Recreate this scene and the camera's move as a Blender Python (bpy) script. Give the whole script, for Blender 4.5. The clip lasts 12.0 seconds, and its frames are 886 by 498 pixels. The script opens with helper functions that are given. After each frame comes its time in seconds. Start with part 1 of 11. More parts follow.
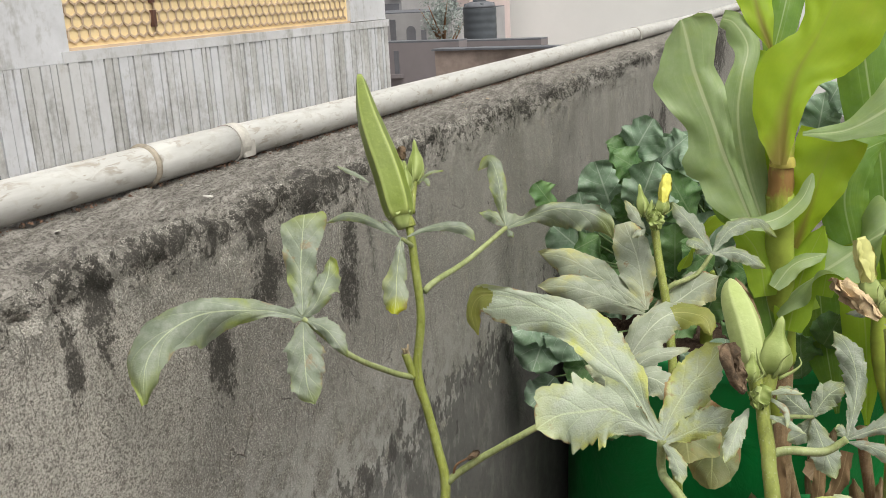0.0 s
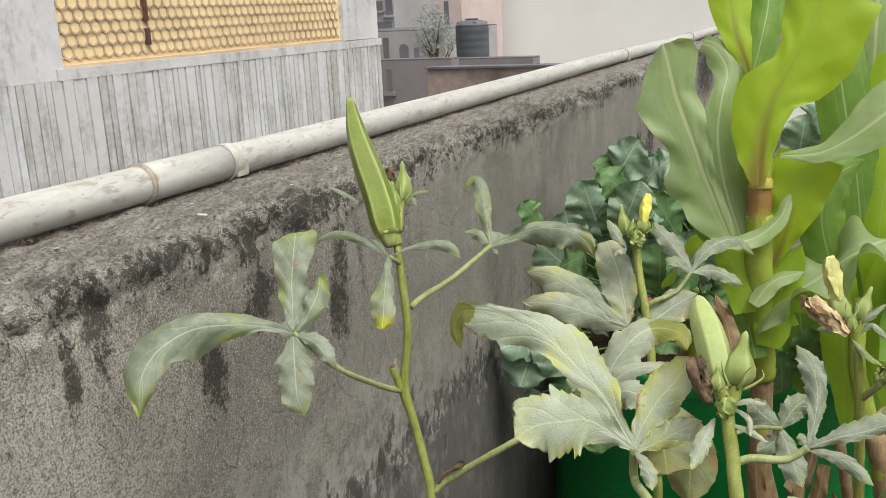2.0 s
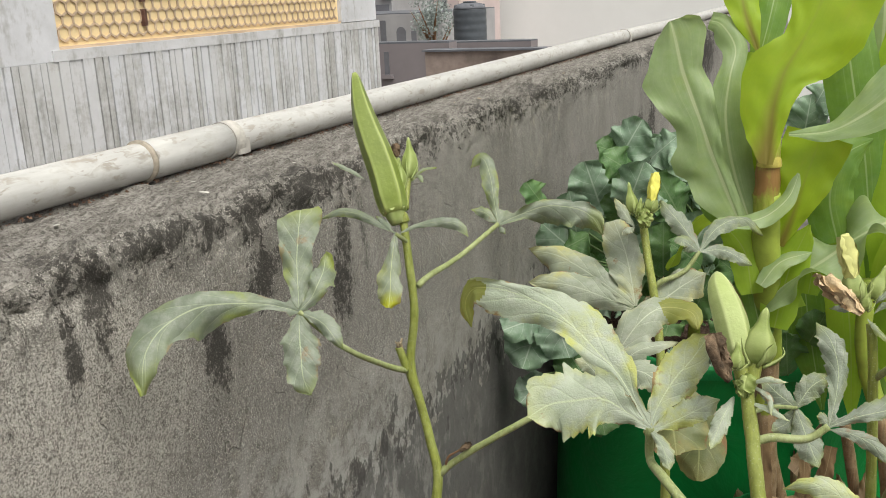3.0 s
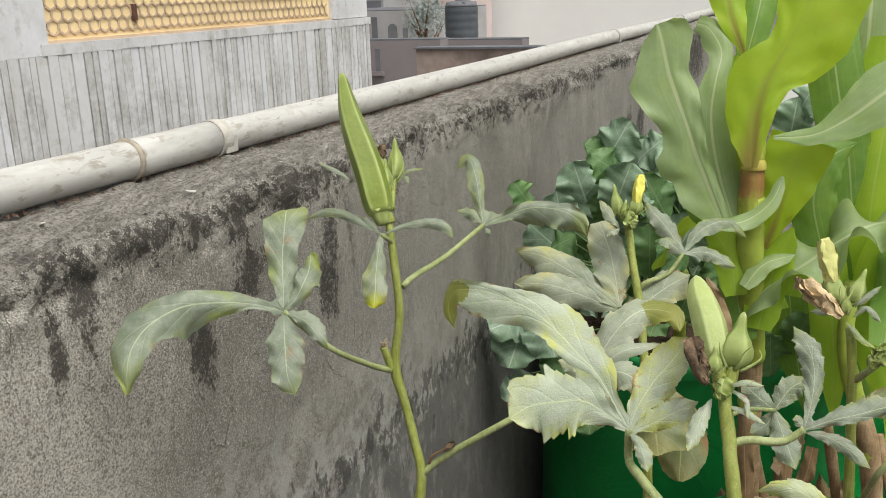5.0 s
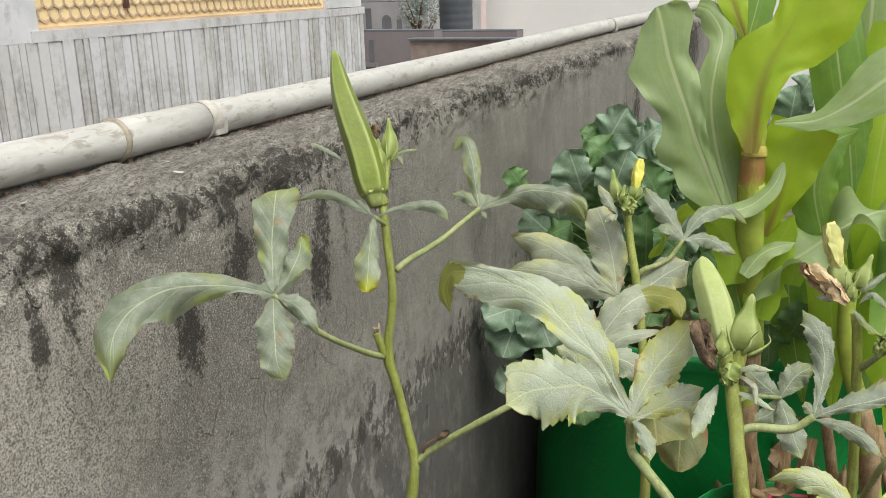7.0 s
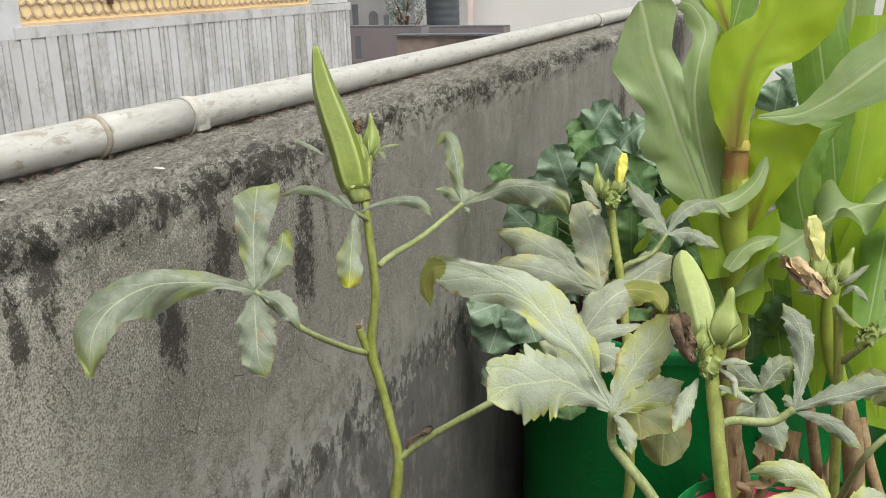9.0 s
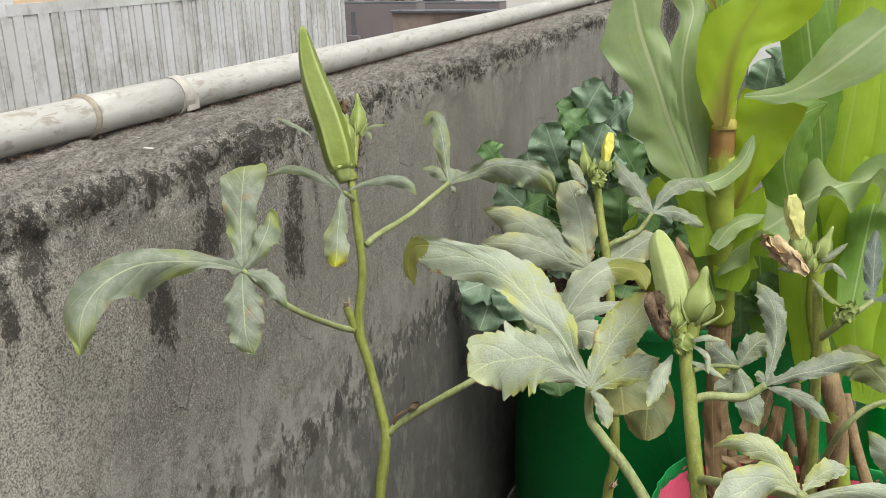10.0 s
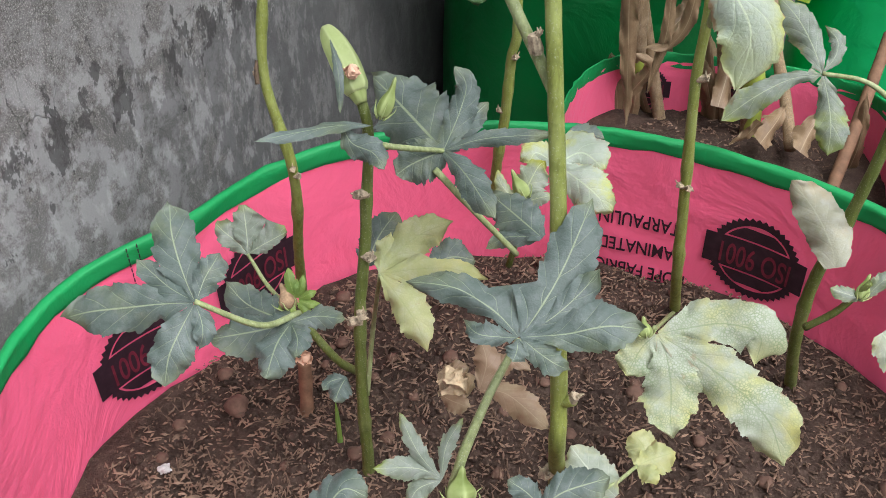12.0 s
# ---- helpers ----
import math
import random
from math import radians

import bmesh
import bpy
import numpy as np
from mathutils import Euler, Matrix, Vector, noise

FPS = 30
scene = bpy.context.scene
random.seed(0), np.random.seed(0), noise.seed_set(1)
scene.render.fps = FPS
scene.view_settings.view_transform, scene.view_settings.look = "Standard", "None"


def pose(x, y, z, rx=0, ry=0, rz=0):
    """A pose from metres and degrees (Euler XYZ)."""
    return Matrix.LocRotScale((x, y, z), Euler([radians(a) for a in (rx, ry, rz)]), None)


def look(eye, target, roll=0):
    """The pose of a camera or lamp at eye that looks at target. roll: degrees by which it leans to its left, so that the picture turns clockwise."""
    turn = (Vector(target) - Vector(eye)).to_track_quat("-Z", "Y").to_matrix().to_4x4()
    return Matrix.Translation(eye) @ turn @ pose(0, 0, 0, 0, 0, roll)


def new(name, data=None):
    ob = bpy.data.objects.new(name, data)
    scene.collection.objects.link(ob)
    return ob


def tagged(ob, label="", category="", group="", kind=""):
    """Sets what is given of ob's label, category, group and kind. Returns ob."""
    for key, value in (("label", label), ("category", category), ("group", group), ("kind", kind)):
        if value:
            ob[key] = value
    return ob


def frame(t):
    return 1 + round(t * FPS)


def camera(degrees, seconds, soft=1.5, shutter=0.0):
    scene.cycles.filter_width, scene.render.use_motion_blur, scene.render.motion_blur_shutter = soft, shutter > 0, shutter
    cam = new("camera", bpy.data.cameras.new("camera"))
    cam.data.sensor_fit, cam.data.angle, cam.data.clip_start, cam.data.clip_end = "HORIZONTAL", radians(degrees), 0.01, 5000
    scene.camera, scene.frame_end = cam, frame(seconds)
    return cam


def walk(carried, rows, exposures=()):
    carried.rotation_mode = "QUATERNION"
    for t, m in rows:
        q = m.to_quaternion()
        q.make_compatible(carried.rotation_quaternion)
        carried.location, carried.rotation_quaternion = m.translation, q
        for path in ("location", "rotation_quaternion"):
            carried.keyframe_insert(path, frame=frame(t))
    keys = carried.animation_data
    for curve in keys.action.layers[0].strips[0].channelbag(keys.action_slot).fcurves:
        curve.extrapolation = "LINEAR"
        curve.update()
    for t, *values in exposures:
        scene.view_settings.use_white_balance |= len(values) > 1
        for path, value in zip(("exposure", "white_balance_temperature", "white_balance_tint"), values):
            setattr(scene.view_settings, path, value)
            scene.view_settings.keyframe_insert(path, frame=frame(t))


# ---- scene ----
cam = camera(51.6, 12.0, soft=0.5)
EXPOSURES = [(0, 0.59, 6850, 6), (9.5, 0.58, 6800, 5), (10.5, 0.60, 6750, 5), (11.2, 0.74, 6250, 9), (12, 0.82, 6000, 13)]
PATH = [
    (0, (0.038, 0.172, 1.304), (-0.782, 1.915, 0.765), -3.0),
    (0.5, (0.044, 0.16, 1.309), (-0.772, 1.908, 0.781), -2.9),
    (1, (0.049, 0.153, 1.317), (-0.765, 1.906, 0.804), -2.9),
    (1.5, (0.058, 0.142, 1.318), (-0.752, 1.901, 0.817), -2.8),
    (2, (0.057, 0.146, 1.313), (-0.75, 1.905, 0.809), -2.7),
    (2.5, (0.045, 0.151, 1.305), (-0.76, 1.906, 0.781), -2.7),
    (4.5, (0.039, 0.157, 1.302), (-0.741, 1.914, 0.751), -2.1),
    (5, (0.048, 0.152, 1.308), (-0.73, 1.912, 0.764), -2.0),
    (5.5, (0.041, 0.159, 1.3), (-0.735, 1.92, 0.758), -1.8),
    (6, (0.048, 0.156, 1.303), (-0.728, 1.917, 0.759), -1.7),
    (6.5, (0.04, 0.164, 1.296), (-0.731, 1.926, 0.746), -1.6),
    (7, (0.037, 0.172, 1.292), (-0.726, 1.934, 0.732), -1.6),
    (7.5, (0.042, 0.175, 1.29), (-0.711, 1.939, 0.722), -1.7),
    (9.5, (0.041, 0.176, 1.291), (-0.694, 1.946, 0.721), -1.6),
    (10, (0.055, 0.17, 1.295), (-0.672, 1.928, 0.679), -1.7),
    (10.5, (0.078, 0.165, 1.28), (-0.628, 1.891, 0.557), -1.8),
    (11, (0.107, 0.164, 1.237), (-0.555, 1.837, 0.363), -1.7),
    (11.5, (0.111, 0.167, 1.208), (-0.491, 1.762, 0.163), -1.5),
    (12, (0.124, 0.179, 1.161), (-0.419, 1.66, -0.068), -1.5),
]
walk(cam, [(t, look(eye, target, roll)) for t, eye, target, roll in PATH], EXPOSURES)

# ---- light ----
SUN_EL, SUN_AZ = 62.0, 120.0
world = bpy.data.worlds.new("overcast_sky")
scene.world = world
world.use_nodes = True
wn, wl = world.node_tree.nodes, world.node_tree.links
sky = wn.new("ShaderNodeTexSky")
sky.sky_type, sky.sun_disc = "NISHITA", False
sky.sun_elevation, sky.sun_rotation = radians(SUN_EL), radians(SUN_AZ)
sky.air_density, sky.dust_density, sky.ozone_density = 1.0, 6.0, 1.0
grey = wn.new("ShaderNodeHueSaturation")
grey.inputs["Saturation"].default_value = 0.12
wl.new(sky.outputs["Color"], grey.inputs["Color"])
wl.new(grey.outputs["Color"], wn["Background"].inputs["Color"])
wn["Background"].inputs["Strength"].default_value = 0.115

sun = new("sun", bpy.data.lights.new("sun", "SUN"))
sun.data.energy, sun.data.angle, sun.data.color = 1.5, radians(40), (1.0, 0.97, 0.92)
SUN_DIR = Vector((math.sin(radians(SUN_AZ)) * math.cos(radians(SUN_EL)), math.cos(radians(SUN_AZ)) * math.cos(radians(SUN_EL)), math.sin(radians(SUN_EL))))
sun.matrix_world = look(SUN_DIR * 30, (0, 0, 0))


# ---- materials ----
class Mat:
    """A node material under construction."""

    def __init__(self, name, rough=0.7, spec=0.3, metal=0.0):
        self.m = bpy.data.materials.new(name)
        self.m.use_nodes = True
        self.nt = self.m.node_tree
        self.b = self.nt.nodes["Principled BSDF"]
        self.b.inputs["Roughness"].default_value = rough
        self.b.inputs["Specular IOR Level"].default_value = spec
        self.b.inputs["Metallic"].default_value = metal
        self.tc = self.n("ShaderNodeTexCoord")

    def n(self, kind, **props):
        node = self.nt.nodes.new(kind)
        for key, value in props.items():
            if key == "op":
                node.operation = value
            elif key == "blend":
                node.blend_type = value
            elif key == "feature":
                node.feature = value
        return node

    def link(self, a, b):
        self.nt.links.new(a, b)

    def put(self, socket, value):
        if isinstance(value, (int, float)):
            socket.default_value = value
        elif isinstance(value, tuple):
            socket.default_value = (*value, 1.0) if len(socket.default_value) == 4 and len(value) == 3 else value
        else:
            self.link(value, socket)

    def math(self, op, a, b=0.0, c=0.0, clamp=False):
        node = self.n("ShaderNodeMath", op=op)
        node.use_clamp = clamp
        for i, v in enumerate((a, b, c)):
            self.put(node.inputs[i], v)
        return node.outputs[0]

    def coords(self, scale=(1, 1, 1), rot=(0, 0, 0), loc=(0, 0, 0), kind="Object"):
        mp = self.n("ShaderNodeMapping")
        self.link(self.tc.outputs[kind], mp.inputs["Vector"])
        mp.inputs["Scale"].default_value = scale
        mp.inputs["Rotation"].default_value = rot
        mp.inputs["Location"].default_value = loc
        return mp.outputs["Vector"]

    def noise(self, scale, detail=4.0, rough=0.55, vec=None, dist=0.0):
        node = self.n("ShaderNodeTexNoise")
        node.inputs["Scale"].default_value = scale
        node.inputs["Detail"].default_value = detail
        node.inputs["Roughness"].default_value = rough
        node.inputs["Distortion"].default_value = dist
        self.link(vec if vec is not None else self.tc.outputs["Object"], node.inputs["Vector"])
        return node.outputs["Fac"]

    def voronoi(self, scale, feature="F1", vec=None, out="Distance"):
        node = self.n("ShaderNodeTexVoronoi", feature=feature)
        node.inputs["Scale"].default_value = scale
        self.link(vec if vec is not None else self.tc.outputs["Object"], node.inputs["Vector"])
        return node.outputs[out]

    def ramp(self, fac, lo, hi, a=0.0, b=1.0):
        node = self.n("ShaderNodeMapRange")
        node.clamp = True
        self.put(node.inputs["Value"], fac)
        for key, v in (("From Min", lo), ("From Max", hi), ("To Min", a), ("To Max", b)):
            node.inputs[key].default_value = v
        return node.outputs["Result"]

    def mix(self, fac, a, b, blend="MIX"):
        node = self.n("ShaderNodeMixRGB", blend=blend)
        for sock, v in zip(node.inputs, (fac, a, b)):
            self.put(sock, v)
        return node.outputs["Color"]

    def color(self, v):
        self.put(self.b.inputs["Base Color"], v)
        return self

    def rough(self, v):
        self.put(self.b.inputs["Roughness"], v)
        return self

    def bump(self, height, strength=0.4, distance=0.002):
        node = self.n("ShaderNodeBump")
        node.inputs["Strength"].default_value = strength
        node.inputs["Distance"].default_value = distance
        self.link(height, node.inputs["Height"])
        self.link(node.outputs["Normal"], self.b.inputs["Normal"])
        return self

    def thin(self, colour, share):
        """Lets light through, as a leaf or a thin sheet does."""
        tr = self.n("ShaderNodeBsdfTranslucent")
        self.put(tr.inputs["Color"], colour)
        mx = self.n("ShaderNodeMixShader")
        mx.inputs[0].default_value = share
        self.link(self.b.outputs[0], mx.inputs[1])
        self.link(tr.outputs[0], mx.inputs[2])
        self.link(mx.outputs[0], self.nt.nodes["Material Output"].inputs["Surface"])
        return self

    def xyz(self, kind="Object"):
        s = self.n("ShaderNodeSeparateXYZ")
        self.link(self.tc.outputs[kind], s.inputs[0])
        return s.outputs


def spot(m, axes, y0, z0, ry, rz, wob):
    """A ragged patch round (y0, z0) on an upright face: 1 inside, 0 outside."""
    a = m.math("DIVIDE", m.math("SUBTRACT", axes[1], y0), ry)
    b = m.math("DIVIDE", m.math("SUBTRACT", axes[2], z0), rz)
    r = m.math("ADD", m.math("MULTIPLY", a, a), m.math("MULTIPLY", b, b))
    return m.math("SUBTRACT", m.ramp(r, 0.0, 3.2, 1.0, -0.6), wob)


SPOTS = ((0.744, 1.05, 0.013, 0.045), (0.898, 0.945, 0.017, 0.042), (0.915, 0.985, 0.04, 0.010), (1.167, 0.935, 0.02, 0.05), (1.175, 1.0, 0.014, 0.04), (0.996, 1.005, 0.024, 0.024), (0.985, 0.985, 0.01, 0.03), (0.911, 1.076, 0.025, 0.022), (0.987, 1.065, 0.022, 0.022), (0.82, 1.085, 0.045, 0.014), (1.098, 1.065, 0.03, 0.018), (0.703, 1.01, 0.008, 0.03), (3.21, 0.86, 0.05, 0.07), (3.03, 0.85, 0.03, 0.06), (3.5, 0.93, 0.06, 0.06), (4.4, 1.0, 0.2, 0.1), (1.36, 1.03, 0.02, 0.03))


def plaster_front():
    m = Mat("weathered_cement_plaster", rough=0.95, spec=0.1)
    ax = m.xyz()
    big = m.noise(2.2, 5, 0.6)
    mid = m.noise(9, 6, 0.7)
    grit = m.noise(400, 3, 0.9)
    pits = m.noise(560, 2, 0.9)
    lump = m.noise(120, 4, 0.75)
    tall = m.noise(1.0, 6, 0.7, m.coords((1, 11, 1.6)))
    near = m.math("MULTIPLY", m.ramp(ax[1], 1.1, 2.2, 1.0, 0.45), m.ramp(ax[2], 0.55, 0.8, 0.45, 1.0))
    c = m.mix(m.ramp(big, 0.35, 0.66), (0.21, 0.202, 0.19), (0.295, 0.284, 0.268))
    c = m.mix(m.ramp(mid, 0.42, 0.70, 0, 0.55), c, (0.20, 0.192, 0.18))
    c = m.mix(m.ramp(m.math("ADD", tall, m.math("MULTIPLY", m.math("SUBTRACT", grit, 0.5), 0.5)), 0.50, 0.62, 0, 0.5), c, (0.17, 0.160, 0.145))
    c = m.mix(m.ramp(m.noise(34, 5, 0.7), 0.56, 0.70, 0, 0.45), c, (0.40, 0.36, 0.30))
    # paler ragged patch round one place on the near face
    pale_patch = spot(m, ax, 0.70, 0.94, 0.13, 0.11, m.math("MULTIPLY", m.math("SUBTRACT", m.noise(13, 5, 0.7), 0.5), 2.2))
    c = m.mix(m.ramp(pale_patch, -0.1, 0.7, 0.0, 0.6), c, (0.58, 0.55, 0.51))
    c = m.mix(m.math("MULTIPLY", m.ramp(grit, 0.44, 0.53, 0.92, 0.0), near), c, (0.12, 0.112, 0.10))
    c = m.mix(m.math("MULTIPLY", m.ramp(pits, 0.53, 0.64, 0.0, 0.8), near), c, (0.62, 0.59, 0.54))
    c = m.mix(m.math("MULTIPLY", m.ramp(lump, 0.36, 0.46, 0.6, 0.0), near), c, (0.125, 0.116, 0.105))
    # black growth under the broken lip and in runs below it, grainy at its edges
    grain = m.math("ADD", m.math("MULTIPLY", m.math("SUBTRACT", grit, 0.5), 1.1), m.math("MULTIPLY", m.math("SUBTRACT", lump, 0.5), 1.1))
    lip = m.math("SUBTRACT", 1.0, m.math("DIVIDE", m.math("ABSOLUTE", m.math("SUBTRACT", ax[2], 1.085)), 0.04))
    lip = m.math("ADD", m.math("MULTIPLY", lip, 0.6), m.math("MULTIPLY", m.math("SUBTRACT", m.noise(15, 5, 0.7), 0.5), 2.4))
    dark = m.ramp(m.math("ADD", lip, m.math("MULTIPLY", grain, 2.4)), 0.42, 0.54)
    streak = m.noise(1.0, 5, 0.65, m.coords((1, 20, 2.6)))
    run = m.math("MULTIPLY", m.math("SUBTRACT", ax[2], 0.90), 1.6)
    run = m.math("ADD", m.math("ADD", run, m.math("MULTIPLY", m.math("SUBTRACT", streak, 0.5), 3.4)), m.math("MULTIPLY", grain, 1.9))
    dark = m.math("MAXIMUM", dark, m.ramp(run, 0.82, 0.96, 0.0, 0.75))
    wob = m.math("MULTIPLY", m.math("SUBTRACT", m.noise(1.0, 6, 0.78, m.coords((30, 44, 24))), 0.5), 5.0)
    patch = None
    for y0, z0, ry, rz in SPOTS:
        one = spot(m, ax, y0, z0, ry, rz, wob)
        patch = one if patch is None else m.math("MAXIMUM", patch, one)
    patch = m.ramp(m.math("ADD", patch, m.math("MULTIPLY", grain, 3.4)), 0.34, 0.58)
    dark = m.math("MAXIMUM", dark, patch)
    c = m.mix(m.math("MULTIPLY", dark, 0.9), c, (0.04, 0.037, 0.034))
    c = m.mix(m.math("MULTIPLY", m.math("MULTIPLY", m.ramp(pits, 0.56, 0.66, 0.0, 0.5), near), dark), c, (0.20, 0.19, 0.175))
    # cracks
    warp = m.n("ShaderNodeVectorMath", op="ADD")
    nz = m.n("ShaderNodeTexNoise")
    nz.inputs["Scale"].default_value = 11
    nz.inputs["Detail"].default_value = 6
    m.link(m.tc.outputs["Object"], nz.inputs["Vector"])
    sc = m.n("ShaderNodeVectorMath", op="SCALE")
    m.link(nz.outputs["Color"], sc.inputs[0])
    sc.inputs["Scale"].default_value = 0.075
    m.link(m.coords((1, 1.25, 0.34)), warp.inputs[0])
    m.link(sc.outputs[0], warp.inputs[1])
    crack = m.voronoi(14, "DISTANCE_TO_EDGE", warp.outputs[0])
    crack = m.math("MULTIPLY", m.ramp(crack, 0.0, 0.0075, 1.0, 0.0), m.ramp(m.math("ADD", m.noise(7, 4, 0.6), m.math("MULTIPLY", grain, 0.14)), 0.42, 0.60))
    crack2 = m.math("MULTIPLY", m.ramp(m.voronoi(37, "DISTANCE_TO_EDGE", warp.outputs[0]), 0.0, 0.010, 0.55, 0.0), m.ramp(m.math("ADD", m.noise(9, 4, 0.6), m.math("MULTIPLY", grain, 0.14)), 0.50, 0.66))
    crack = m.math("MAXIMUM", crack, crack2)
    c = m.mix(m.math("MULTIPLY", crack, 0.52), c, (0.08, 0.075, 0.067))
    # faint lime bloom in small soft blots low on the wall
    low = m.math("MULTIPLY", m.ramp(ax[2], 0.66, 0.84, 1.0, 0.0), m.ramp(ax[1], 0.95, 1.5, 1.0, 0.35))
    blot = m.math("ADD", m.noise(21, 7, 0.72), m.math("MULTIPLY", grain, 0.06))
    c = m.mix(m.math("MULTIPLY", m.ramp(blot, 0.45, 0.55, 0.0, 0.8), low), c, (0.47, 0.46, 0.445))
    # the damp foot of the wall: smooth and dark, its upper edge flaked and ragged
    rag = m.math("ADD", m.math("MULTIPLY", m.math("SUBTRACT", m.noise(11, 7, 0.68, m.coords((1, 1.2, 0.55))), 0.5), 0.44), m.math("MULTIPLY", m.math("SUBTRACT", m.noise(48, 5, 0.7, m.coords((1, 1.1, 0.7))), 0.5), 0.16))
    sink = m.math("ADD", m.math("SUBTRACT", 0.642, ax[2]), rag)
    damp = m.math("MULTIPLY", m.ramp(sink, 0.0, 0.008), m.ramp(ax[1], 0.86, 1.25, 0.22, 0.80))
    isle = m.math("MULTIPLY", m.ramp(m.noise(24, 6, 0.7, m.coords((1, 1.25, 0.6))), 0.50, 0.57), m.math("MULTIPLY", m.ramp(ax[1], 1.15, 1.8, 0.8, 0.12), m.ramp(sink, 0.02, 0.06)))
    damp = m.math("MULTIPLY", damp, m.math("SUBTRACT", 1.0, isle))
    c = m.mix(damp, c, (0.105, 0.102, 0.10))
    # darker scabs strung along that edge
    scab = m.math("SUBTRACT", m.noise(21, 6, 0.7, m.coords((1, 1.2, 0.75))), m.math("MULTIPLY", m.math("ABSOLUTE", m.math("SUBTRACT", ax[2], 0.645)), 1.5))
    scab = m.ramp(m.math("ADD", scab, m.math("MULTIPLY", grain, 0.05)), 0.495, 0.515, 0.0, 0.72)
    c = m.mix(scab, c, (0.062, 0.059, 0.056))
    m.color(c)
    h = m.math("ADD", m.math("MULTIPLY", grit, 0.7), m.math("ADD", m.math("MULTIPLY", lump, 0.9), m.math("MULTIPLY", mid, 1.2)))
    h = m.math("SUBTRACT", h, m.math("MULTIPLY", crack, 1.2))
    m.bump(h, 0.85, 0.003)
    return m.m


def coping_top():
    m = Mat("dark_mossy_mortar", rough=0.96, spec=0.08)
    mid = m.noise(16, 6, 0.72)
    drag = m.noise(1.0, 6, 0.75, m.coords((95, 22, 40)))
    fine = m.noise(230, 3, 0.8)
    c = m.mix(m.ramp(mid, 0.36, 0.66), (0.25, 0.235, 0.217), (0.43, 0.405, 0.378))
    c = m.mix(m.ramp(drag, 0.40, 0.56, 0.75, 0.0), c, (0.115, 0.104, 0.094))
    c = m.mix(m.ramp(fine, 0.40, 0.52, 0.8, 0.0), c, (0.09, 0.083, 0.075))
    c = m.mix(m.ramp(m.noise(420, 2, 0.8), 0.54, 0.66, 0, 0.6), c, (0.46, 0.44, 0.405))
    ax = m.xyz()
    edge = m.math("SUBTRACT", 1.0, m.math("DIVIDE", m.math("ABSOLUTE", m.math("SUBTRACT", ax[0], -0.582)), 0.03))
    moss = m.math("ADD", m.math("MULTIPLY", edge, 0.35), m.math("MULTIPLY", m.math("SUBTRACT", m.noise(15, 5, 0.75), 0.5), 2.6))
    moss = m.math("ADD", moss, m.math("MULTIPLY", m.math("SUBTRACT", fine, 0.5), 2.0))
    c = m.mix(m.ramp(moss, 0.38, 0.54, 0, 0.85), c, (0.07, 0.066, 0.063))
    m.color(c)
    m.bump(m.math("ADD", m.math("MULTIPLY", fine, 0.7), m.math("ADD", mid, m.math("MULTIPLY", drag, 1.6))), 1.0, 0.007)
    return m.m


def pvc():
    m = Mat("weathered_white_pvc", rough=0.42, spec=0.4)
    v = m.coords((60, 9, 60))
    flake = m.noise(1.0, 5, 0.6, v)
    spiral = m.noise(1.0, 4, 0.65, m.coords((70, 55, 70), rot=(0.5, 0, 0.3)))
    c = m.mix(m.ramp(flake, 0.35, 0.7), (0.405, 0.40, 0.392), (0.525, 0.52, 0.512))
    stroke = m.noise(1.0, 3, 0.6, m.coords((120, 34, 120), rot=(0.6, 0, 0.5)), dist=0.7)
    c = m.mix(m.math("MULTIPLY", m.ramp(stroke, 0.53, 0.60, 0.0, 0.8), m.ramp(m.noise(30, 4), 0.42, 0.60)), c, (0.29, 0.26, 0.225))
    c = m.mix(m.ramp(spiral, 0.56, 0.66, 0, 0.35), c, (0.36, 0.33, 0.29))
    c = m.mix(m.ramp(m.noise(26, 4), 0.62, 0.75, 0, 0.35), c, (0.30, 0.26, 0.22))
    m.color(c)
    m.bump(spiral, 0.15, 0.001)
    return m.m


def plain(name, col, rough=0.7, var=0.25, scale=30.0, bump=0.0, spec=0.3, metal=0.0):
    m = Mat(name, rough=rough, spec=spec, metal=metal)
    dark = tuple(v * (1 - var) for v in col)
    lite = tuple(min(1.0, v * (1 + var)) for v in col)
    c = m.mix(m.ramp(m.noise(scale, 5, 0.6), 0.35, 0.68), dark, lite)
    c = m.mix(m.ramp(m.noise(scale * 5.3, 3, 0.6), 0.5, 0.75, 0, 0.35), c, dark)
    m.color(c)
    if bump:
        m.bump(m.noise(scale * 2, 4, 0.6), 0.5, bump)
    return m.m


